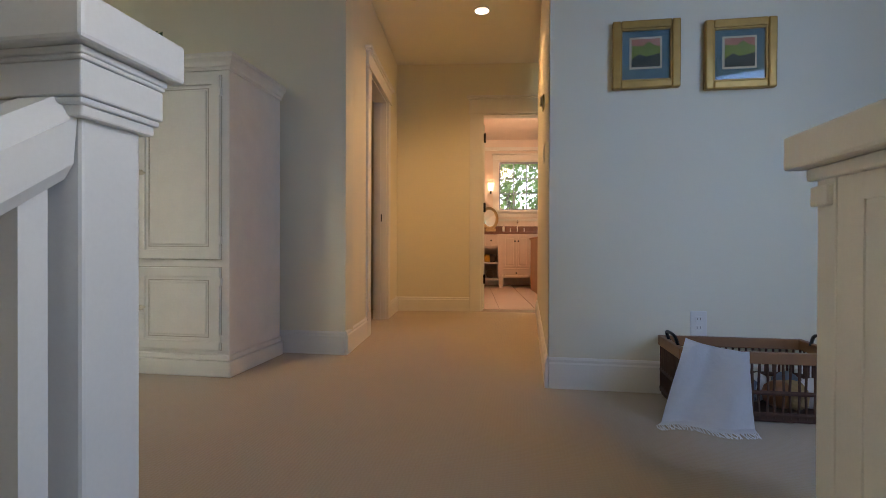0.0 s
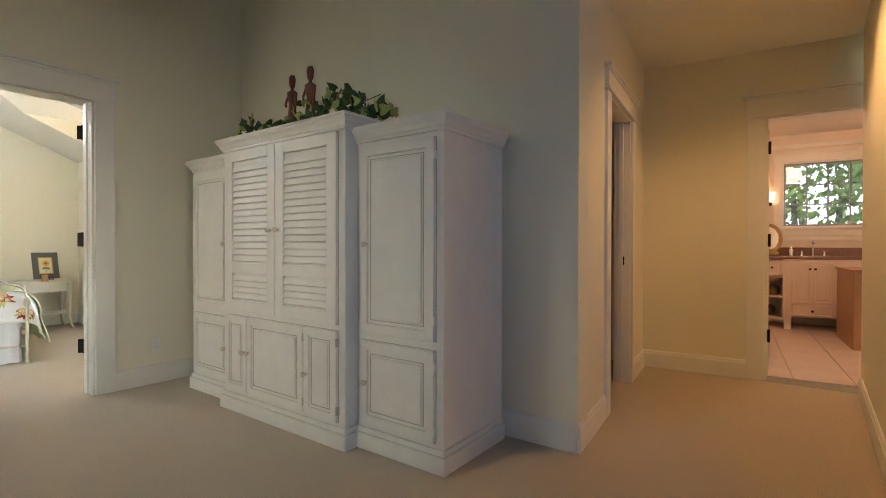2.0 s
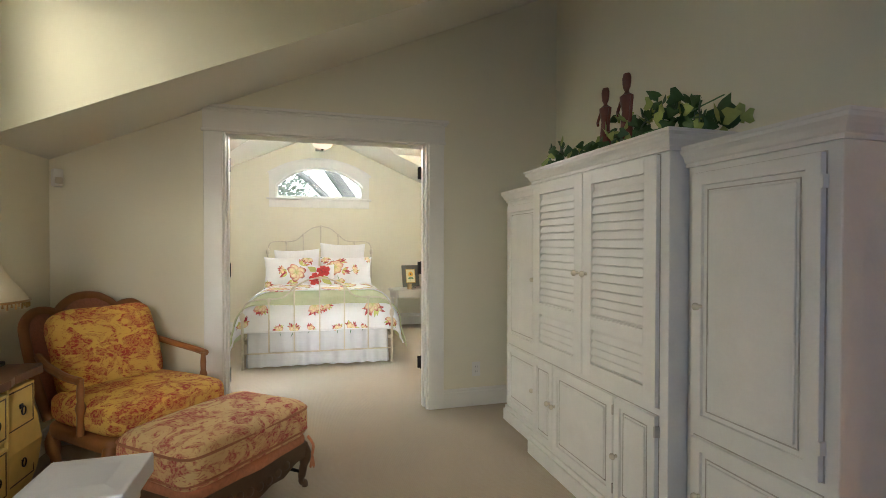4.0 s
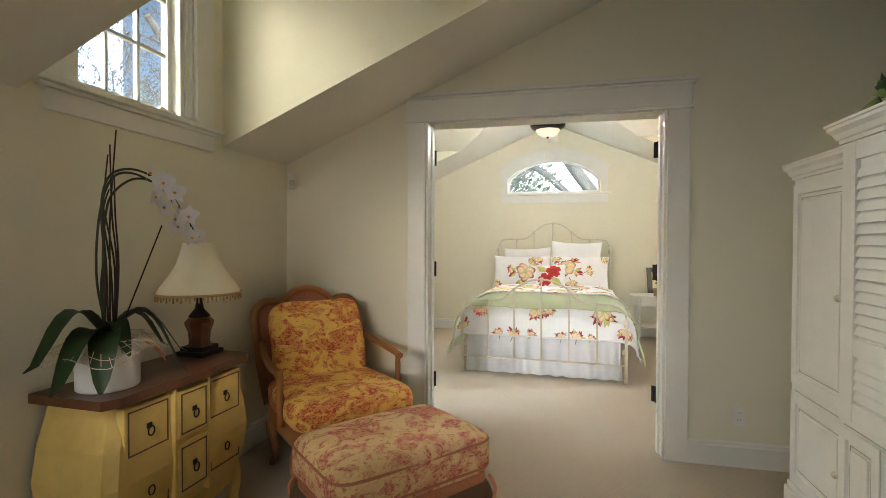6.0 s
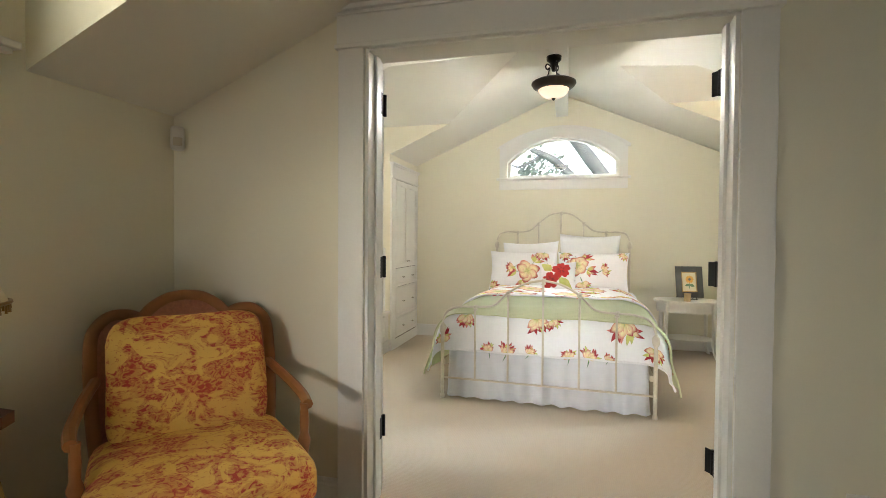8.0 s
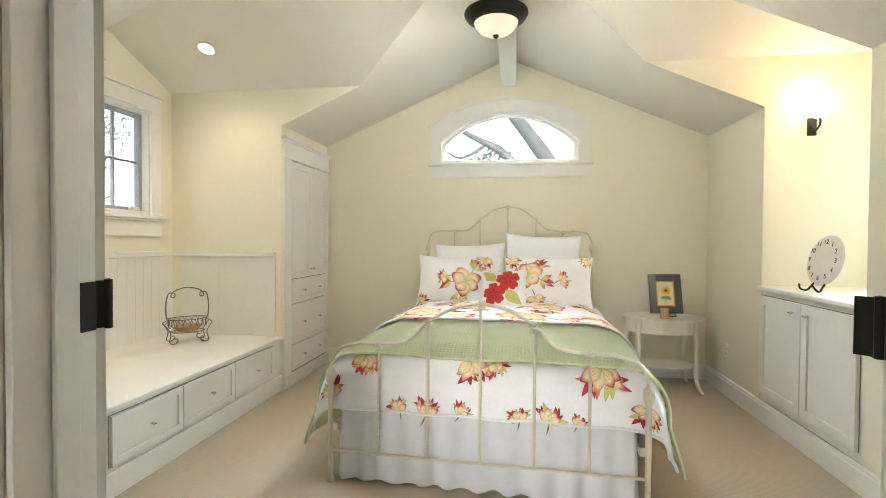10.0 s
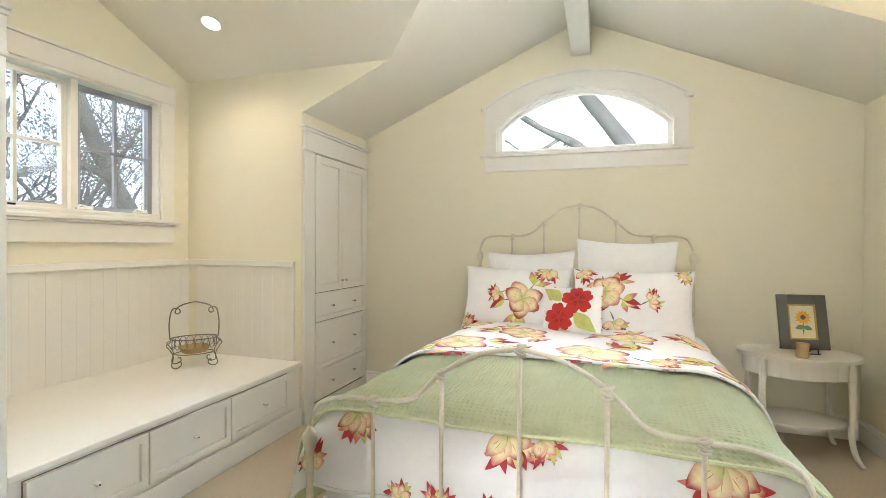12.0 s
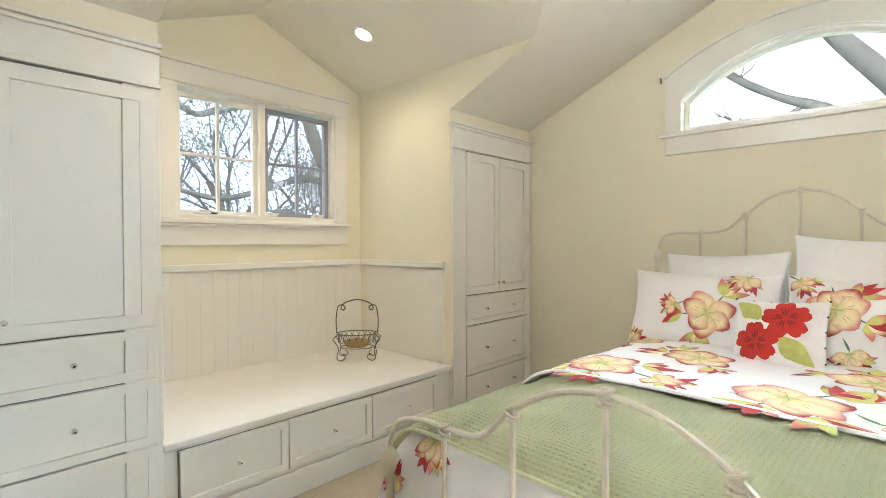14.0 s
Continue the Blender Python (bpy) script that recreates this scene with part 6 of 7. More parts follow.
top = [(-0.02, dd), (-0.02, 0.0), (0.03, -0.03), (0.23, -0.025), (0.29, -0.045), (0.455, -0.045), (0.515, -0.025), (dw - 0.03, -0.03), (dw + 0.02, 0.0), (dw + 0.02, dd)]
part("top_board", prism(bmesh.new(), [(x, y, 0.716) for x, y in top], (0, 0, 0.034)), BROWN, dr)
part("apron", prism(bmesh.new(), [(x, 0.012, z) for x, z in ((0.07, 0.21), (dw - 0.07, 0.21), (dw - 0.07, 0.16), (dw * 0.7, 0.13), (dw * 0.5, 0.085), (dw * 0.3, 0.13), (0.07, 0.16))], (0, 0.02, 0)), OCHRE, dr)
for x, y in ((0.05, 0.04), (dw - 0.05, 0.04), (0.05, dd - 0.03), (dw - 0.05, dd - 0.03)):
    part("leg", tube(bmesh.new(), curve([(x, y, 0.24), (x + (0.012 if x > 0.3 else -0.012), y - 0.008, 0.14), (x, y, 0.05), (x + (0.012 if x > 0.3 else -0.012), y - 0.01, 0.0)], 4), 0.024, 8), OCHRE, dr, smooth=True)
for x0, x1, yy in ((0.06, 0.27, -0.012), (0.287, 0.455, -0.032), (0.472, 0.69, -0.012)):
    for z0, z1 in ((0.50, 0.695), (0.265, 0.475)):
        d = part("drawer", boxes((x0, yy, z0, x1, 0.03, z1), bev=0.006), OCHRE, dr)
        q = 0.006
        part("rubbed_line", boxes((x0 + 0.014, yy - 0.0015, z0 + 0.014, x0 + 0.014 + q, yy, z1 - 0.014), (x1 - 0.014 - q, yy - 0.0015, z0 + 0.014, x1 - 0.014, yy, z1 - 0.014), (x0 + 0.014, yy - 0.0015, z0 + 0.014, x1 - 0.014, yy, z0 + 0.014 + q), (x0 + 0.014, yy - 0.0015, z1 - 0.014 - q, x1 - 0.014, yy, z1 - 0.014)), RUST, d)
        cx, cz = (x0 + x1) / 2, (z0 + z1) / 2
        b = tube(bmesh.new(), [(cx + 0.014 * math.cos(a), yy - 0.012, cz - 0.012 + 0.018 * math.sin(a)) for a in span(0, 2 * math.pi, 16)], 0.003, 6)
        part("ring_pull", b, BLACK, d, smooth=True)
        # back plate of the ring
        part("pull_plate", boxes((cx - 0.012, yy - 0.006, cz - 0.004, cx + 0.012, yy, cz + 0.018), bev=0.003), BLACK, d)
for x in (0.2785, 0.4635):
    part("pilaster", boxes((x - 0.007, -0.03, 0.22, x + 0.007, 0.02, 0.71), bev=0.004), OCHRE, dr)

# table lamp
lp = thing("table_lamp", pose(-1.935, -0.045, 0.7505), "table lamp with cream bell shade and beaded fringe", "table lamp")
LW = mat("lamp_wood", (0.15, 0.05, 0.014), 0.4, vary=0.45, scale=25)
part("foot", boxes((-0.078, -0.078, 0, 0.078, 0.078, 0.022), (-0.062, -0.062, 0.022, 0.062, 0.062, 0.045), bev=0.006), BLACK, lp)
part("stem", lathe(bmesh.new(), [(0.056, 0.045), (0.047, 0.06), (0.050, 0.11), (0.064, 0.145), (0.067, 0.160), (0.052, 0.178), (0.03, 0.185)], segs=8), LW, lp)
part("neck", lathe(bmesh.new(), [(0.05, 0.185), (0.045, 0.195), (0.02, 0.225), (0.014, 0.26), (0.014, 0.32)], segs=14), BLACK, lp, smooth=True)
SHADE = mat("cream_shade", (0.74, 0.66, 0.48), 0.8, vary=0.05, scale=10, bump=0.2, bscale=90)
sp = [(0.19, 0.30), (0.172, 0.335), (0.132, 0.39), (0.10, 0.445), (0.08, 0.51), (0.073, 0.545)]
bm = lathe(bmesh.new(), sp + [(r - 0.004, z) for r, z in sp[::-1]] + [sp[0]], segs=16)
bmesh.ops.remove_doubles(bm, verts=bm.verts, dist=0.0004)
part("shade", bm, SHADE, lp, "cream fabric bell shade", smooth=True)
BEAD = mat("amber_bead", (0.35, 0.21, 0.06), 0.3)
b = bmesh.new()
for k in range(64):
    a = 2 * math.pi * k / 64
    ln = 0.03 if k % 2 else 0.02
    tube(b, [(0.188 * math.cos(a), 0.188 * math.sin(a), 0.301), (0.188 * math.cos(a), 0.188 * math.sin(a), 0.301 - ln)], [0.0025, 0.0045], 5)
part("bead_fringe", b, BEAD, lp)["kind"] = "stuff"
part("fringe_band", tube(bmesh.new(), [(0.191 * math.cos(a), 0.191 * math.sin(a), 0.302) for a in span(0, 2 * math.pi, 40)], 0.006, 6), BEAD, lp, smooth=True)

# orchid in a white pot
oc = thing("orchid", pose(-1.395, 0.0, 0.7505), "white orchid with arching stems in white ceramic pot", "plant")
POT = mat("white_ceramic", (0.78, 0.77, 0.75), 0.3)
ORL = mat("orchid_leaf", (0.035, 0.075, 0.02), 0.4, vary=0.3, scale=12)
PETW = mat("orchid_petal", (0.80, 0.77, 0.80), 0.6, vary=0.08, scale=30)
STEM = mat("orchid_stem", (0.03, 0.035, 0.015), 0.6, vary=0.3, scale=30)
TWIG = mat("twig", (0.05, 0.03, 0.02), 0.8, vary=0.3, scale=30)
part("pot", lathe(bmesh.new(), [(0.098, 0), (0.104, 0.006), (0.106, 0.10), (0.108, 0.185), (0.102, 0.185), (0.10, 0.1), (0, 0.09)], segs=32), POT, oc, smooth=True)
part("soil", lathe(bmesh.new(), [(0, 0.17), (0.09, 0.172), (0.05, 0.185), (0, 0.19)], segs=20), RAFFIA, oc, smooth=True)


def blade(base, ang, length, width, rise, drop, n=9):
    bm = bmesh.new()
    rows = []
    for i in range(n + 1):
        t = i / n
        r = length * t
        z = base[2] + rise * math.sin(math.pi * min(1, t * 1.15)) - drop * t * t
        w = width * math.sin(math.pi * (0.12 + 0.86 * t)) ** 0.7 / 2
        c = Vector((base[0] + r * math.cos(ang), base[1] + r * math.sin(ang), z))
        s = Vector((-math.sin(ang), math.cos(ang), 0)) * w
        rows.append([bm.verts.new(c - s + Vector((0, 0, w * 0.35))), bm.verts.new(c), bm.verts.new(c + s + Vector((0, 0, w * 0.35)))])
    for a, b in zip(rows, rows[1:]):
        for k in range(2):
            bm.faces.new((a[k], a[k + 1], b[k + 1], b[k]))
    bmesh.ops.solidify(bm, geom=bm.faces[:], thickness=0.003)
    return bm


for ang, ln, wd, rs, dp in ((2, 0.31, 0.075, 0.13, 0.05), (16, 0.29, 0.085, 0.07, 0.13), (42, 0.22, 0.10, 0.06, 0.15), (140, 0.27, 0.07, 0.11, 0.08), (126, 0.27, 0.07, 0.13, 0.15), (158, 0.22, 0.07, 0.10, 0.06), (75, 0.14, 0.07, 0.08, 0.05)):
    part("leaf", blade((0, 0, 0.18), radians(ang), ln, wd, rs, dp), ORL, oc, smooth=True)
arcs = [[(0.03, 0.02, 0.18), (0.045, 0.02, 0.35), (0.03, 0.02, 0.50), (0.04, 0.02, 0.66), (0.0, 0.02, 0.76), (-0.10, 0.03, 0.79), (-0.22, 0.04, 0.75), (-0.33, 0.05, 0.64), (-0.40, 0.06, 0.54)],
        [(0.0, -0.01, 0.18), (0.01, -0.01, 0.40), (0.0, -0.01, 0.60), (-0.03, 0.0, 0.70), (-0.12, 0.02, 0.76), (-0.24, 0.03, 0.73), (-0.34, 0.05, 0.60)],
        [(0.02, 0.03, 0.18), (0.07, 0.03, 0.38), (0.06, 0.03, 0.60), (0.01, 0.03, 0.74), (-0.08, 0.03, 0.775), (-0.2, 0.04, 0.745)]]
for pts in arcs:
    part("flower_stem", tube(bmesh.new(), curve([(x, y, z * 1.06) for x, y, z in pts], 5), 0.0045, 6), STEM, oc, smooth=True)
rng = random.Random(12)
for k in range(7):
    x, lean = rng.uniform(-0.03, 0.03), rng.uniform(-0.04, 0.05)
    top = (0.88, 0.80, 0.7, 0.92, 0.66, 0.98, 0.75)[k]
    part("twig", tube(bmesh.new(), curve([(x, 0, 0.18), (x + lean * 0.5 + rng.uniform(-0.015, 0.015), 0.01, 0.45), (x + lean, 0.0, 0.65), (x + lean + rng.uniform(-0.02, 0.02), 0.01, top)], 4), [0.004 - 0.0001 * i for i in range(13)], 5), TWIG, oc)
part("twig", tube(bmesh.new(), curve([(-0.02, 0.02, 0.18), (-0.12, 0.03, 0.40), (-0.22, 0.04, 0.62)], 4), 0.003, 5), TWIG, oc)


def orchid_flower(at, s, ang):
    t = bmesh.new()
    for k in range(5):
        a = math.pi / 2 + k * 2 * math.pi / 5
        w = 0.95 if k in (1, 4) else 0.6
        petal(t, lambda u, v: Vector((u, -0.15 * (u * u + v * v) / s, v)), 0, 0, a, s, s * w, 0.001 * (k % 2))
    o = part("flower", t, PETW, oc, smooth=True)
    o.matrix_basis = pose(*at, rng.uniform(-20, 20), 0, ang)
    b = bmesh.new()
    bmesh.ops.create_icosphere(b, subdivisions=1, radius=s * 0.13)
    c = part("flower_heart", b, SUNF, o)
    c.location = (0, -0.006, -s * 0.1)


for i, (x, z) in enumerate(((-0.16, 0.79), (-0.21, 0.755), (-0.25, 0.72), (-0.23, 0.66), (-0.29, 0.665), (-0.33, 0.63), (-0.31, 0.585), (-0.36, 0.575), (-0.385, 0.545), (-0.19, 0.70), (-0.27, 0.615), (-0.345, 0.54))):
    orchid_flower((x, 0.035 + 0.02 * (i % 3), z * 1.06), 0.056 - 0.001 * i, 180 + rng.uniform(-35, 35))
NET = mat("straw_net", (0.62, 0.52, 0.34), 0.8, vary=0.2, scale=30)
b = bmesh.new()
ringr = lambda a, k: 0.09 + 0.105 * k + 0.02 * math.sin(3 * a + k * 5)
for k in (0.0, 0.25, 0.5, 0.75, 1.0):
    tube(b, [(ringr(a, k) * math.cos(a) * 1.15, ringr(a, k) * math.sin(a) * 0.9, 0.20 - 0.065 * k + 0.022 * k * math.sin(5 * a)) for a in span(0, 2 * math.pi, 40)], 0.0014, 4)
for j in range(44):
    a = 2 * math.pi * j / 44
    tube(b, [(ringr(a + 0.15 * k, k) * math.cos(a + 0.15 * k) * 1.15, ringr(a + 0.15 * k, k) * math.sin(a + 0.15 * k) * 0.9, 0.20 - 0.065 * k + 0.022 * k * math.sin(5 * a)) for k in (0, 0.5, 1)], 0.0012, 4)
part("net_wrap", b, NET, oc)["kind"] = "stuff"
part("orange_ribbon", blade((-0.02, 0.10, 0.17), radians(170), 0.13, 0.05, 0.0, 0.10), mat("orange_ribbon", (0.60, 0.20, 0.08), 0.6, vary=0.1), oc)

# alarm sensor in the corner
sn = thing("alarm_sensor", pose(-2.995, -0.175, 1.672, 0, 0, 135), "small white alarm sensor mounted in wall corner", "sensor")
part("case", boxes((-0.03, -0.045, 0, 0.03, -0.005, 0.115), bev=0.012), TRIM, sn, smooth=True)
part("lens", boxes((-0.02, -0.05, 0.02, 0.02, -0.044, 0.06), bev=0.004), PORC, sn)

# greenery and figures on the louvred cabinet
IVY = mat("ivy_leaf", (0.035, 0.09, 0.018), 0.45, vary=0.45, scale=18)
IVY2 = mat("ivy_variegated", (0.32, 0.38, 0.10), 0.5, vary=0.3, scale=25)


def ivy(m, w, h, count, seed, label):
    t = thing("ivy_plant", m, label, "plant", "ivy on the cabinet")
    rng = random.Random(seed)
    for q in range(5):
        part("vine", tube(bmesh.new(), curve([(rng.uniform(-0.1, 0.1) * w, 0, 0.01), (rng.uniform(-0.3, 0.3) * w, 0.02, h * 0.5), (rng.uniform(-0.5, 0.5) * w, 0.0, h * rng.uniform(0.3, 0.9))], 4), 0.003, 5), PET_G, t)
    for k in range(count):
        x = rng.uniform(-0.5, 0.5) * w
        env = h * (1 - (2 * abs(x) / w) ** 1.5) + 0.05
        p = Vector((x, rng.uniform(-0.10, 0.08), rng.uniform(0.02, env)))
        s = rng.uniform(0.045, 0.075)
        bm = bmesh.new()
        shp = [(0, -0.1), (0.42, -0.25), (0.55, 0.05), (0.35, 0.35), (0, 0.85), (-0.35, 0.35), (-0.55, 0.05), (-0.42, -0.25)]
        vs = [bm.verts.new((a * s, 0.05 * s * math.cos(i * 2), c * s)) for i, (a, c) in enumerate(shp)]
        mid = bm.verts.new((0, -0.12 * s, 0.15 * s))
        for i in range(8):
            bm.faces.new((mid, vs[i], vs[(i + 1) % 8]))
        o = part("leaf", bm, IVY2 if rng.random() < 0.22 else IVY, t, smooth=True)
        o.matrix_basis = pose(*p, rng.uniform(-60, 60), rng.uniform(-160, 160), rng.uniform(-60, 60))
    return t


ivy(pose(-1.18, 2.92, 1.7625), 0.85, 0.17, 120, 4, "trailing variegated ivy on top of the white cabinet")
ivy(pose(-1.96, 2.90, 1.7625), 0.40, 0.13, 50, 7, "trailing variegated ivy on top of the white cabinet")
ivy(pose(-1.60, 2.98, 1.7625), 0.45, 0.20, 50, 9, "trailing variegated ivy behind the carved figures")
FIG = mat("carved_red_wood", (0.13, 0.028, 0.014), 0.4, vary=0.4, scale=25)
for x, tall in ((-1.61, 0.40), (-1.43, 0.42)):
    f = tall / 0.48
    bm = lathe(bmesh.new(), [(0.0, 0), (0.048, 0.0), (0.05, 0.02), (0.035, 0.05), (0.045, 0.12), (0.036, 0.2), (0.03, 0.26), (0.044, 0.32), (0.046, 0.345), (0.016, 0.365), (0.013, 0.375), (0.024, 0.395), (0.028, 0.42), (0.03, 0.45), (0.022, 0.475), (0, 0.48)], segs=18)
    tube(bm, curve([(-0.045, 0, 0.335), (-0.06, -0.02, 0.27), (-0.03, -0.045, 0.24)], 4), 0.011, 7)
    tube(bm, curve([(0.045, 0, 0.335), (0.062, -0.02, 0.27), (0.06, -0.03, 0.18)], 4), 0.011, 7)
    for v in bm.verts:
        v.co.y *= 0.75
        v.co *= f
    fg = part("carved_figurine", bm, FIG, smooth=True)
    fg.matrix_basis = pose(x, 2.93, 1.7625)
    tagged(fg, "slim dark red carved wooden figurine on the cabinet", "figurine", "carved figurines")

# framed prints on the picture wall
MATB = mat("teal_mount", (0.13, 0.22, 0.23), 0.8, vary=0.06, scale=20)
ARTC = [mat("print_sky", (0.62, 0.26, 0.16), 0.8, vary=0.3, scale=30), mat("print_hill", (0.30, 0.34, 0.07), 0.8, vary=0.35, scale=30), mat("print_dark", (0.07, 0.08, 0.06), 0.8, vary=0.5, scale=40)]
for cx, cz in ((1.78, 1.44), (2.19, 1.42)):
    t = thing("framed_print", pose(cx, YP - 0.014, cz), "gold framed small landscape print with teal mount", "picture", "landscape prints")
    part("gold_frame", ring_frame(bmesh.new(), 0.305, 0.32, 0.038, -0.022, 0.012, 0, 0.007), GOLD, t)
    part("inner_slip", ring_frame(bmesh.new(), 0.235, 0.25, 0.010, -0.012, 0.006, 0.035, 0.002), GOLD, t)
    part("mount", boxes((-0.13, 0.002, 0.03, 0.13, 0.008, 0.295)), MATB, t)
    part("print_border", boxes((-0.073, -0.001, 0.095, 0.073, 0.0015, 0.245)), PAPER, t)
    part("print_sky", boxes((-0.064, -0.003, 0.185, 0.064, -0.0012, 0.235)), ARTC[0], t)
    part("print_hills", prism(bmesh.new(), [(-0.064, -0.004, 0.14), (0.064, -0.004, 0.14), (0.064, -0.004, 0.195), (0.035, -0.004, 0.205), (0.015, -0.004, 0.222), (-0.015, -0.004, 0.20), (-0.064, -0.004, 0.205)], (0, 0.0025, 0)), ARTC[1], t)
    part("print_meadow", prism(bmesh.new(), [(-0.064, -0.005, 0.104), (0.064, -0.005, 0.104), (0.064, -0.005, 0.165), (0.0, -0.005, 0.15), (-0.03, -0.005, 0.165), (-0.064, -0.005, 0.14)], (0, 0.0035, 0)), ARTC[2], t)
    g = part("glazing", boxes((-0.115, -0.0075, 0.04, 0.115, -0.006, 0.283)), GLASS, t)
    g.visible_shadow = False

# wooden basket with a cloth
WICK = mat("dark_wicker", (0.09, 0.04, 0.022), 0.7, vary=0.35, scale=50, bump=0.4, bscale=120)
RIMW = mat("basket_rim_wood", (0.26, 0.12, 0.045), 0.5, vary=0.25, scale=16)
bx0, bx1, by0, by1, bh = 1.85, 2.44, 2.545, 2.86, 0.27
bk = thing("basket", pose((bx0 + bx1) / 2, (by0 + by1) / 2, 0), "dark wicker basket with flat wooden rim on carpet", "basket")
hx, hy = (bx1 - bx0) / 2, (by1 - by0) / 2
bm = boxes((-hx - 0.012, -hy - 0.012, bh - 0.035, hx + 0.012, -hy + 0.012, bh + 0.01), (-hx - 0.012, hy - 0.012, bh - 0.035, hx + 0.012, hy + 0.012, bh + 0.01), (-hx - 0.012, -hy + 0.0125, bh - 0.035, -hx + 0.012, hy - 0.0125, bh + 0.01), (hx - 0.012, -hy + 0.0125, bh - 0.035, hx + 0.012, hy - 0.0125, bh + 0.01), bev=0.003)
part("wooden_rim", bm, RIMW, bk)
part("woven_base", boxes((-hx, -hy, 0.004, hx, hy, 0.035), bev=0.008), WICK, bk)
for zz in (0.035, 0.12):
    part("woven_band", tube(bmesh.new(), [(-hx, -hy, zz), (hx, -hy, zz), (hx, hy, zz), (-hx, hy, zz), (-hx, -hy, zz)], 0.010, 6), WICK, bk)
for k in range(22):
    x = -hx + 2 * hx * k / 21
    for y in (-hy, hy):
        part("rod", tube(bmesh.new(), [(x, y, 0.02), (x + 0.004 * math.sin(k * 3), y, 0.13), (x, y, bh - 0.03)], 0.005, 5), WICK, bk)
for k in range(1, 10):
    y = -hy + 2 * hy * k / 10
    for x in (-hx, hx):
        part("rod", tube(bmesh.new(), [(x, y, 0.02), (x, y, bh - 0.03)], 0.005, 5), WICK, bk)
for s in (-1, 1):
    part("handle", tube(bmesh.new(), curve([(s * (hx - 0.01), -0.06, bh), (s * (hx + 0.005), -0.055, bh + 0.045), (s * (hx + 0.005), 0.055, bh + 0.045), (s * (hx - 0.01), 0.06, bh)], 5), 0.007, 6), BLACK, bk, smooth=True)
rng = random.Random(3)
for k in range(9):
    b = bmesh.new()
    bmesh.ops.create_icosphere(b, subdivisions=2, radius=0.06)
    for v in b.verts:
        v.co *= 1 + 0.25 * noise.noise(v.co * 25 + Vector((k, 0, 0)))
    o = part("crumpled_cloth", b, (LINEN, WALNUT, RAFFIA, mat("blue_grey_cloth", (0.16, 0.19, 0.25), 0.8))[k % 4], smooth=True)
    o.matrix_basis = pose(2.02 + 0.045 * k, 2.62 + 0.16 * rng.random(), 0.095) @ pose(0, 0, 0, 0, 0, 40 * k)
    tagged(o, "crumpled piece of cloth lying in the basket", "cloth", "basket contents")
cl = thing("draped_cloth", pose(0, 0, 0), "off-white fringed throw draped over the basket rim", "throw")


def throw(u, v):
    # u across 0..1, v from inside the basket over the rim to the floor
    w = 0.5 + 0.5 * v
    x0, x1 = 1.885 - 0.165 * v, 2.085 - 0.02 * v
    x = x0 + (x1 - x0) * u
    if v < 0.18:
        y, z = 2.62 - 0.5 * v, bh + 0.012 - 0.10 * (0.18 - v) + 0.045 * (1 - u) ** 2
    elif v < 0.86:
        t = (v - 0.18) / 0.68
        y, z = 2.53 - 0.075 * t, (bh + 0.012 + 0.045 * (1 - u) ** 2) * (1 - t) ** 0.9 + 0.012
    else:
        t = (v - 0.86) / 0.14
        y, z = 2.455 - 0.03 * t, 0.012 - 0.006 * t
    f = 0.022 * math.sin(u * 9 + v * 2) * min(1, v * 2) + 0.010 * noise.noise(Vector((u * 5, v * 4, 2)))
    return Vector((x, y - f - 0.005 - 0.07 * (u - 0.5) * v, z))


part("cloth", sheet(throw, span(0, 1, 30), span(0, 1, 30), 0.006), LINEN, cl, smooth=True)
b = bmesh.new()
for k in range(40):
    p = throw(k / 39, 1.0)
    tube(b, [p, p + Vector((rng.uniform(-0.006, 0.006), -0.022, -0.001)), p + Vector((rng.uniform(-0.01, 0.01), -0.04, -0.004))], 0.002, 4)
part("fringe", b, LINEN, cl)["kind"] = "stuff"

# door chime on the hall wall
th = thing("thermostat", pose(1.347, 3.60, 1.60, 0, 0, -90), "small brass thermostat on the hall wall", "thermostat")
part("base", boxes((-0.035, -0.012, -0.05, 0.035, -0.001, 0.05), bev=0.008), mat("aged_brass", (0.30, 0.22, 0.10), 0.4, 0.5), th)
part("dial", bmesh_moved(boxes((-0.022, -0.03, -0.03, 0.022, -0.012, 0.03), bev=0.01), (0, 0, 0.01)), PORC, th)

# ---- stair newels and rail ----
NEWEL = mat("newel_paint", (0.80, 0.80, 0.80), 0.35, vary=0.02, scale=5)


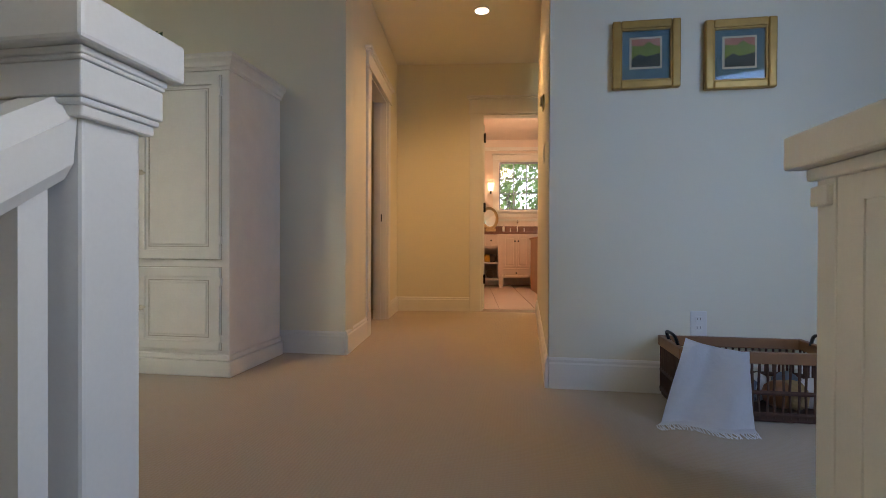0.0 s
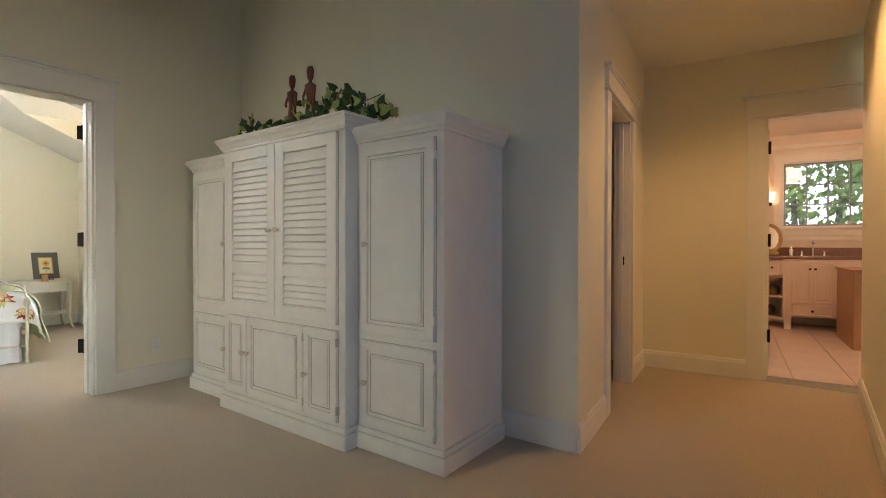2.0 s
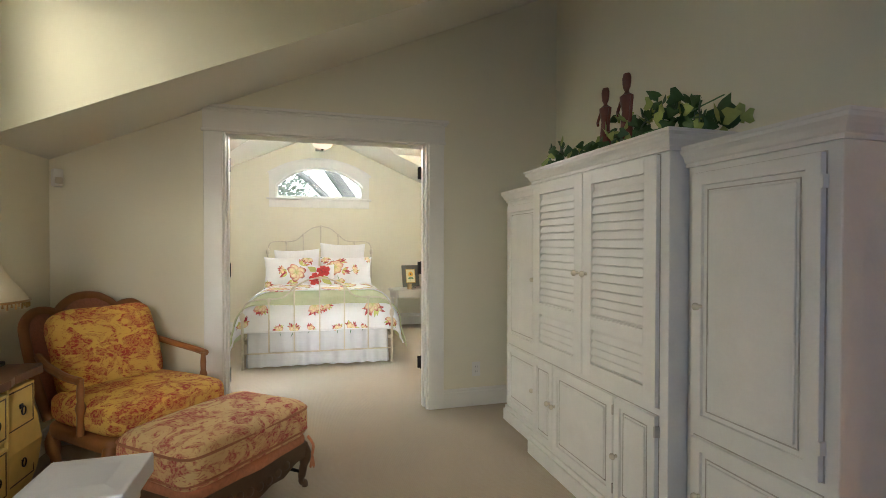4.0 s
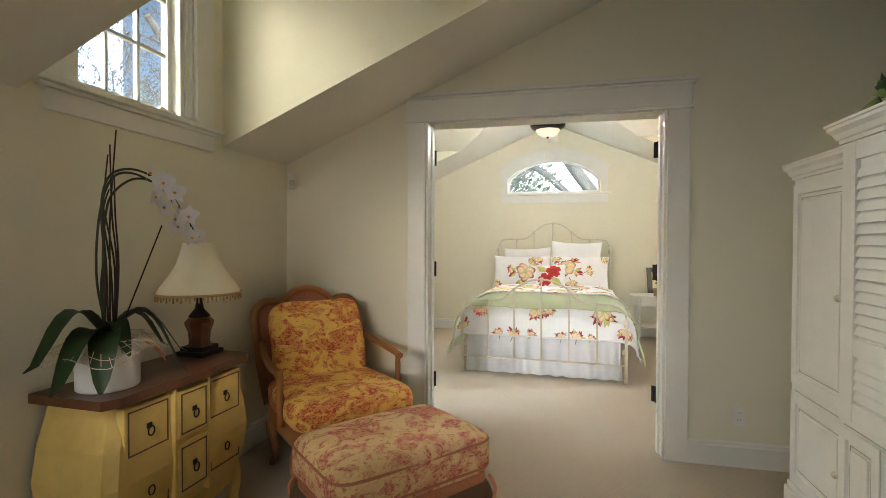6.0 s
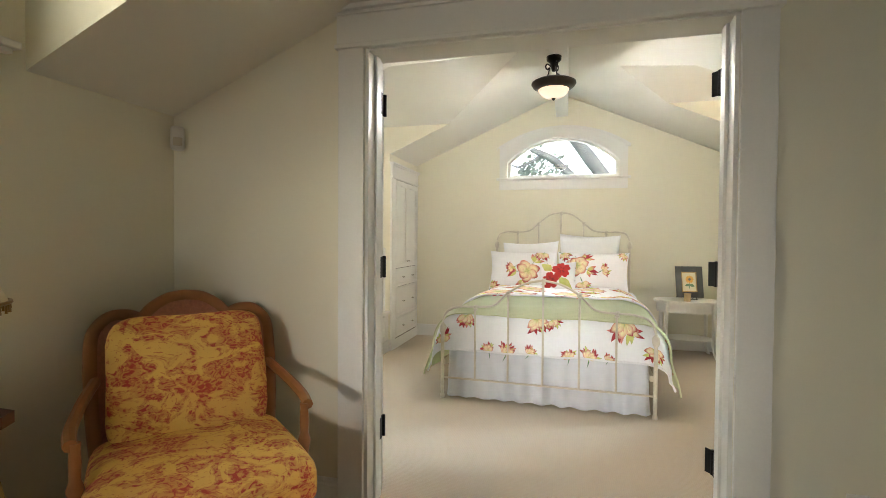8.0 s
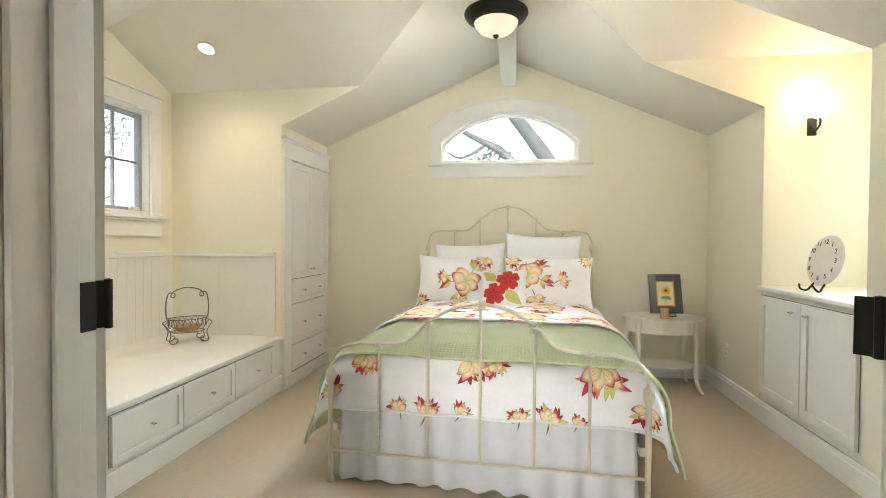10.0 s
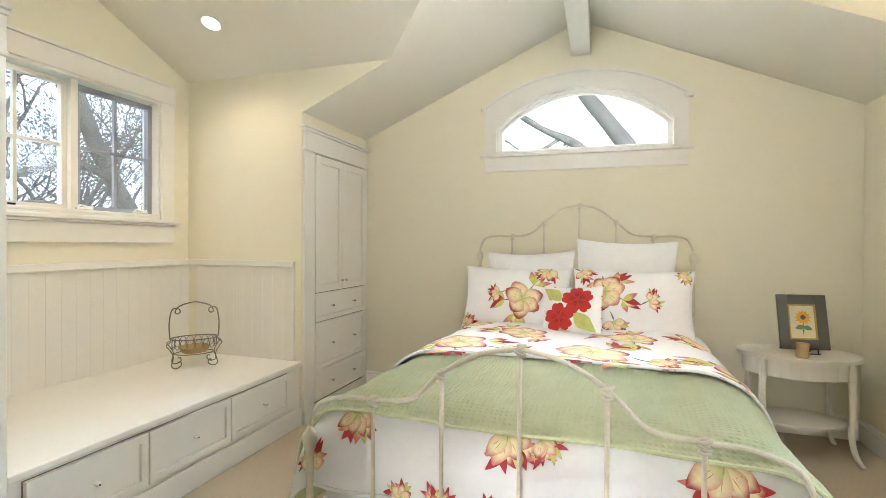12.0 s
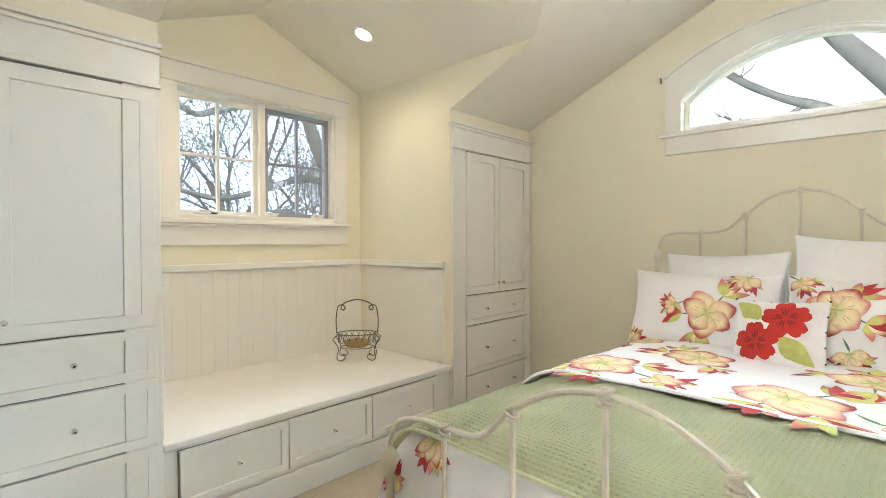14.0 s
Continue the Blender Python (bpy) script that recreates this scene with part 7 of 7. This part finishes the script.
def newel(m, cap, body, z0, zt, ct, label):
    t = thing("newel_post", m, label, "newel post", "stair newels")
    h = zt - ct
    part("post", boxes((-body, -body, z0, body, body, h - 0.055), bev=0.004), NEWEL, t)
    s = (cap + body) / 2
    part("neck_bead", boxes((-s * 1.06, -s * 1.06, h - 0.007, s * 1.06, s * 1.06, h), (-s * 1.03, -s * 1.03, h - 0.012, s * 1.03, s * 1.03, h - 0.007), bev=0.002), NEWEL, t)
    part("neck_band", boxes((-s, -s, h - 0.046, s, s, h - 0.0125), bev=0.002), NEWEL, t)
    part("collar", boxes((-s * 0.95, -s * 0.95, h - 0.053, s * 0.95, s * 0.95, h - 0.0465), (-s * 0.88, -s * 0.88, h - 0.064, s * 0.88, s * 0.88, h - 0.053), bev=0.002), NEWEL, t)
    bm = boxes((-cap, -cap, h + 0.0005, cap, cap, zt), bev=0.004)
    a = cap * 0.97
    vs = [bm.verts.new((x * a, y * a, zt - 0.001)) for x, y in ((-1, -1), (1, -1), (1, 1), (-1, 1))] + [bm.verts.new((x * a * 0.55, y * a * 0.55, zt + (cap * 0.22 if cap < 0.1 else 0.004))) for x, y in ((-1, -1), (1, -1), (1, 1), (-1, 1))]
    for i in range(4):
        bm.faces.new((vs[i], vs[(i + 1) % 4], vs[4 + (i + 1) % 4], vs[4 + i]))
    bm.faces.new(vs[4:])
    part("cap", bm, NEWEL, t)
    return t


newel(pose(0.736, 0.913, 0), 0.069, 0.037, -0.40, 0.925, 0.045, "white square stair newel post with moulded cap")
newel(pose(-0.53, 0.895, 0), 0.105, 0.06, 0.0, 0.81, 0.05, "white square newel post at the landing edge")
# panelled half wall beside the top step
hw = thing("stair_half_wall", pose(1.868, 1.21, 0), "white panelled half wall with wide cap beside the stairs", "half wall")
part("body", boxes((0.008, 0, 0, 0.25, 0.48, 0.87), bev=0.002), TRIM, hw)
part("pilaster", boxes((0, 0.421, 0, 0.258, 0.486, 0.87), bev=0.003), TRIM, hw)
part("panel_stile", boxes((0.0035, 0.34, 0.0, 0.0078, 0.4205, 0.87)), TRIM, hw)
part("panel_rail", boxes((0.0035, 0, 0.79, 0.0078, 0.3395, 0.87), (0.0035, 0, 0.0, 0.0078, 0.3395, 0.14)), TRIM, hw)
part("cap_moulding", boxes((-0.016, 0, 0.845, 0.274, 0.502, 0.874), (-0.011, 0.43, 0.785, 0.269, 0.497, 0.832), bev=0.005), TRIM, hw)
part("cap", boxes((-0.05, 0, 0.8745, 0.31, 0.536, 0.955), bev=0.008), TRIM, hw)
rl = thing("stair_rail", pose(0.736, 0.874, 0.042), "white stair handrail with square balusters", "handrail")
part("handrail", prism(bmesh.new(), [(-0.03, 0.0, 0.73), (-0.02, 0.0, 0.715), (0.02, 0.0, 0.715), (0.03, 0.0, 0.73), (0.034, 0.0, 0.775), (0.02, 0.0, 0.80), (-0.02, 0.0, 0.80), (-0.034, 0.0, 0.775)], (0, -1.9, -1.267)), NEWEL, rl)
for k in range(16):
    y = -0.026 - 0.115 * k
    part("baluster", boxes((-0.014, y - 0.014, -0.5 + y * 0.667 + 0.24, 0.014, y + 0.014, 0.73 + y * 0.667)), NEWEL, rl)

# ---- bathroom beyond the hall ----
PINKW = mat("washed_wood", (0.66, 0.54, 0.45), 0.5, vary=0.08, scale=8)
GRAN = mat("brown_counter", (0.20, 0.10, 0.065), 0.25, vary=0.4, scale=40)
va = thing("vanity", HALL @ pose(0.98, 5.14, 0), "whitewashed wooden bathroom vanity with brown stone counter", "vanity")
part("counter", boxes((-0.02, -0.03, 0.90, 1.5, 0.555, 0.94), bev=0.006), GRAN, va)
part("backsplash", boxes((-0.02, 0.53, 0.941, 1.5, 0.555, 1.05), bev=0.003), GRAN, va)
part("frame_side", boxes((0, 0, 0.12, 0.03, 0.52, 0.899), (0.27, 0, 0.12, 0.30, 0.52, 0.899), (0.0301, 0.4, 0.12, 0.2699, 0.42, 0.899), (0.0301, 0, 0.40, 0.2699, 0.4, 0.42), (0.0301, 0, 0.12, 0.2699, 0.4, 0.15), (0.0301, 0.0, 0.66, 0.2699, 0.4, 0.68)), PINKW, va)
front(va, "drawer", 0.035, 0.265, 0.69, 0.885, -0.001, PINKW, [(0.15, 0.79)], 0.03, False, False, BLACK, 0.014)
part("sink_body", boxes((0.3005, -0.02, 0.16, 1.48, 0.52, 0.899)), PINKW, va)
front(va, "door", 0.36, 0.57, 0.34, 0.875, -0.021, PINKW, [(0.545, 0.78)], 0.035, True, False, BLACK, 0.014)
front(va, "door", 0.575, 0.785, 0.34, 0.875, -0.021, PINKW, [(0.60, 0.78)], 0.035, True, False, BLACK, 0.014)
front(va, "drawer", 0.36, 0.785, 0.18, 0.325, -0.021, PINKW, [(0.57, 0.25)], 0.03, False, False, BLACK, 0.014)
for x in (0.30, 0.33, 0.84):
    part("leg", prism(bmesh.new(), [(x - 0.03, -0.04, 0.2), (x + 0.03, -0.04, 0.2), (x + 0.02, -0.05, 0.0), (x - 0.015, -0.05, 0.0)], (0, 0.05, 0)), PINKW, va)
for x, z, mm in ((0.09, 0.425, SUNF), (0.18, 0.425, RUST), (0.14, 0.155, RUST)):
    b = lathe(bmesh.new(), [(0, 0), (0.05, 0.0), (0.065, 0.05), (0.06, 0.10), (0.03, 0.13), (0, 0.13)], segs=14)
    o = part("shelf_basket", b, mm, smooth=True)
    o.matrix_basis = HALL @ pose(0.98 + x, 5.14 + 0.2, z)
    tagged(o, "small round woven pot on the vanity shelf", "pot", "vanity pots")
mi = thing("vanity_mirror", HALL @ pose(1.12, 5.34, 0.9405, 0, 0, 14) @ pose(0, 0, 0, -10, 0, 0), "oval tabletop mirror with carved frame on counter", "mirror")
MIR = mat("mirror_glass", (0.85, 0.85, 0.85), 0.03, 1.0, vary=0.0, fine=0.0)
ov = lambda rx, rz, y: [(rx * math.cos(a), y, 0.24 + rz * math.sin(a)) for a in span(0, 2 * math.pi, 32)]
part("mirror_frame", tube(bmesh.new(), ov(0.135, 0.175, 0.0), 0.028, 8), RAFFIA, mi, smooth=True)
part("mirror_pane", prism(bmesh.new(), ov(0.125, 0.165, -0.008)[:-1], (0, 0.006, 0)), MIR, mi)
part("mirror_foot", boxes((-0.09, -0.05, 0.0, 0.09, 0.05, 0.05), bev=0.01), RAFFIA, mi)
fa = thing("faucet", HALL @ pose(1.60, 5.5, 0.9405), "chrome bathroom faucet on the counter", "faucet")
part("spout", tube(bmesh.new(), curve([(0, 0, 0), (0, 0, 0.16), (0, -0.04, 0.20), (0, -0.10, 0.17)], 4), 0.012, 8), CHROME, fa, smooth=True)
for s in (-1, 1):
    part("tap", lathe(bmesh.new(), [(0.02, 0), (0.012, 0.02), (0.012, 0.05), (0.022, 0.06), (0, 0.07)], (s * 0.12, 0, 0), 12), CHROME, fa, smooth=True)
so = thing("soap_bottle", HALL @ pose(1.36, 5.45, 0.9405), "clear soap bottle beside the faucet", "bottle")
part("bottle", lathe(bmesh.new(), [(0.025, 0), (0.026, 0.08), (0.01, 0.10), (0.008, 0.13), (0, 0.13)], segs=14), CHROME, so, smooth=True)
cb = thing("bath_chest", HALL @ pose(1.74, 3.9, 0), "warm brown wooden chest beside the bathroom door", "chest")
part("chest_body", boxes((0.01, 0, 0.0, 0.5, 0.9, 0.80), bev=0.006), mat("warm_wood", (0.36, 0.19, 0.09), 0.45, vary=0.2, scale=8), cb)
part("chest_top", boxes((-0.01, -0.02, 0.801, 0.52, 0.92, 0.83), bev=0.006), WALNUT, cb)
bs = thing("bath_sconce", HALL @ pose(1.14, 5.698, 1.72), "lit bathroom wall lamp beside the window", "wall lamp")
part("arm", boxes((-0.015, -0.08, -0.09, 0.015, -0.001, -0.04), bev=0.004), BLACK, bs)
part("shade", lathe(bmesh.new(), [(0.035, -0.04), (0.05, 0.09), (0.046, 0.09), (0.0, -0.036)], (0, -0.07, 0), 18), glow("bath_shade", (1.0, 0.66, 0.4), 4.0), bs, smooth=True)
setting("bath_rail", boxes((0.3, 5.67, 1.14, 3.0, 5.698, 1.19), (0.3, 5.66, 2.40, 3.0, 5.698, 2.46), bev=0.004), TRIM, HALL)
vt = thing("ceiling_vent", HALL @ pose(1.35, 3.6, 2.599), "white ceiling vent in the bathroom", "vent")
part("vent_plate", boxes((-0.12, -0.12, -0.012, 0.12, 0.12, -0.001), bev=0.003), TRIM, vt)
for k in range(8):
    part("slat", boxes((-0.1, -0.1 + 0.026 * k, -0.018, 0.1, -0.09 + 0.026 * k, -0.0125)), TRIM, vt)
gr = setting("bath_tiles", bmesh.new(), TILE, HALL)
tile = None
for i in range(7):
    for j in range(9):
        if tile is None:
            tile = part("tile", boxes((0.002, 0.002, -0.0035, 0.396, 0.396, 0.004), bev=0.0015), TILE, gr)
        else:
            tile = tile.copy()
            scene.collection.objects.link(tile)
            tile.parent = gr
        tile.location = (0.31 + 0.4 * i, HL + 0.15 + 0.4 * j, 0)
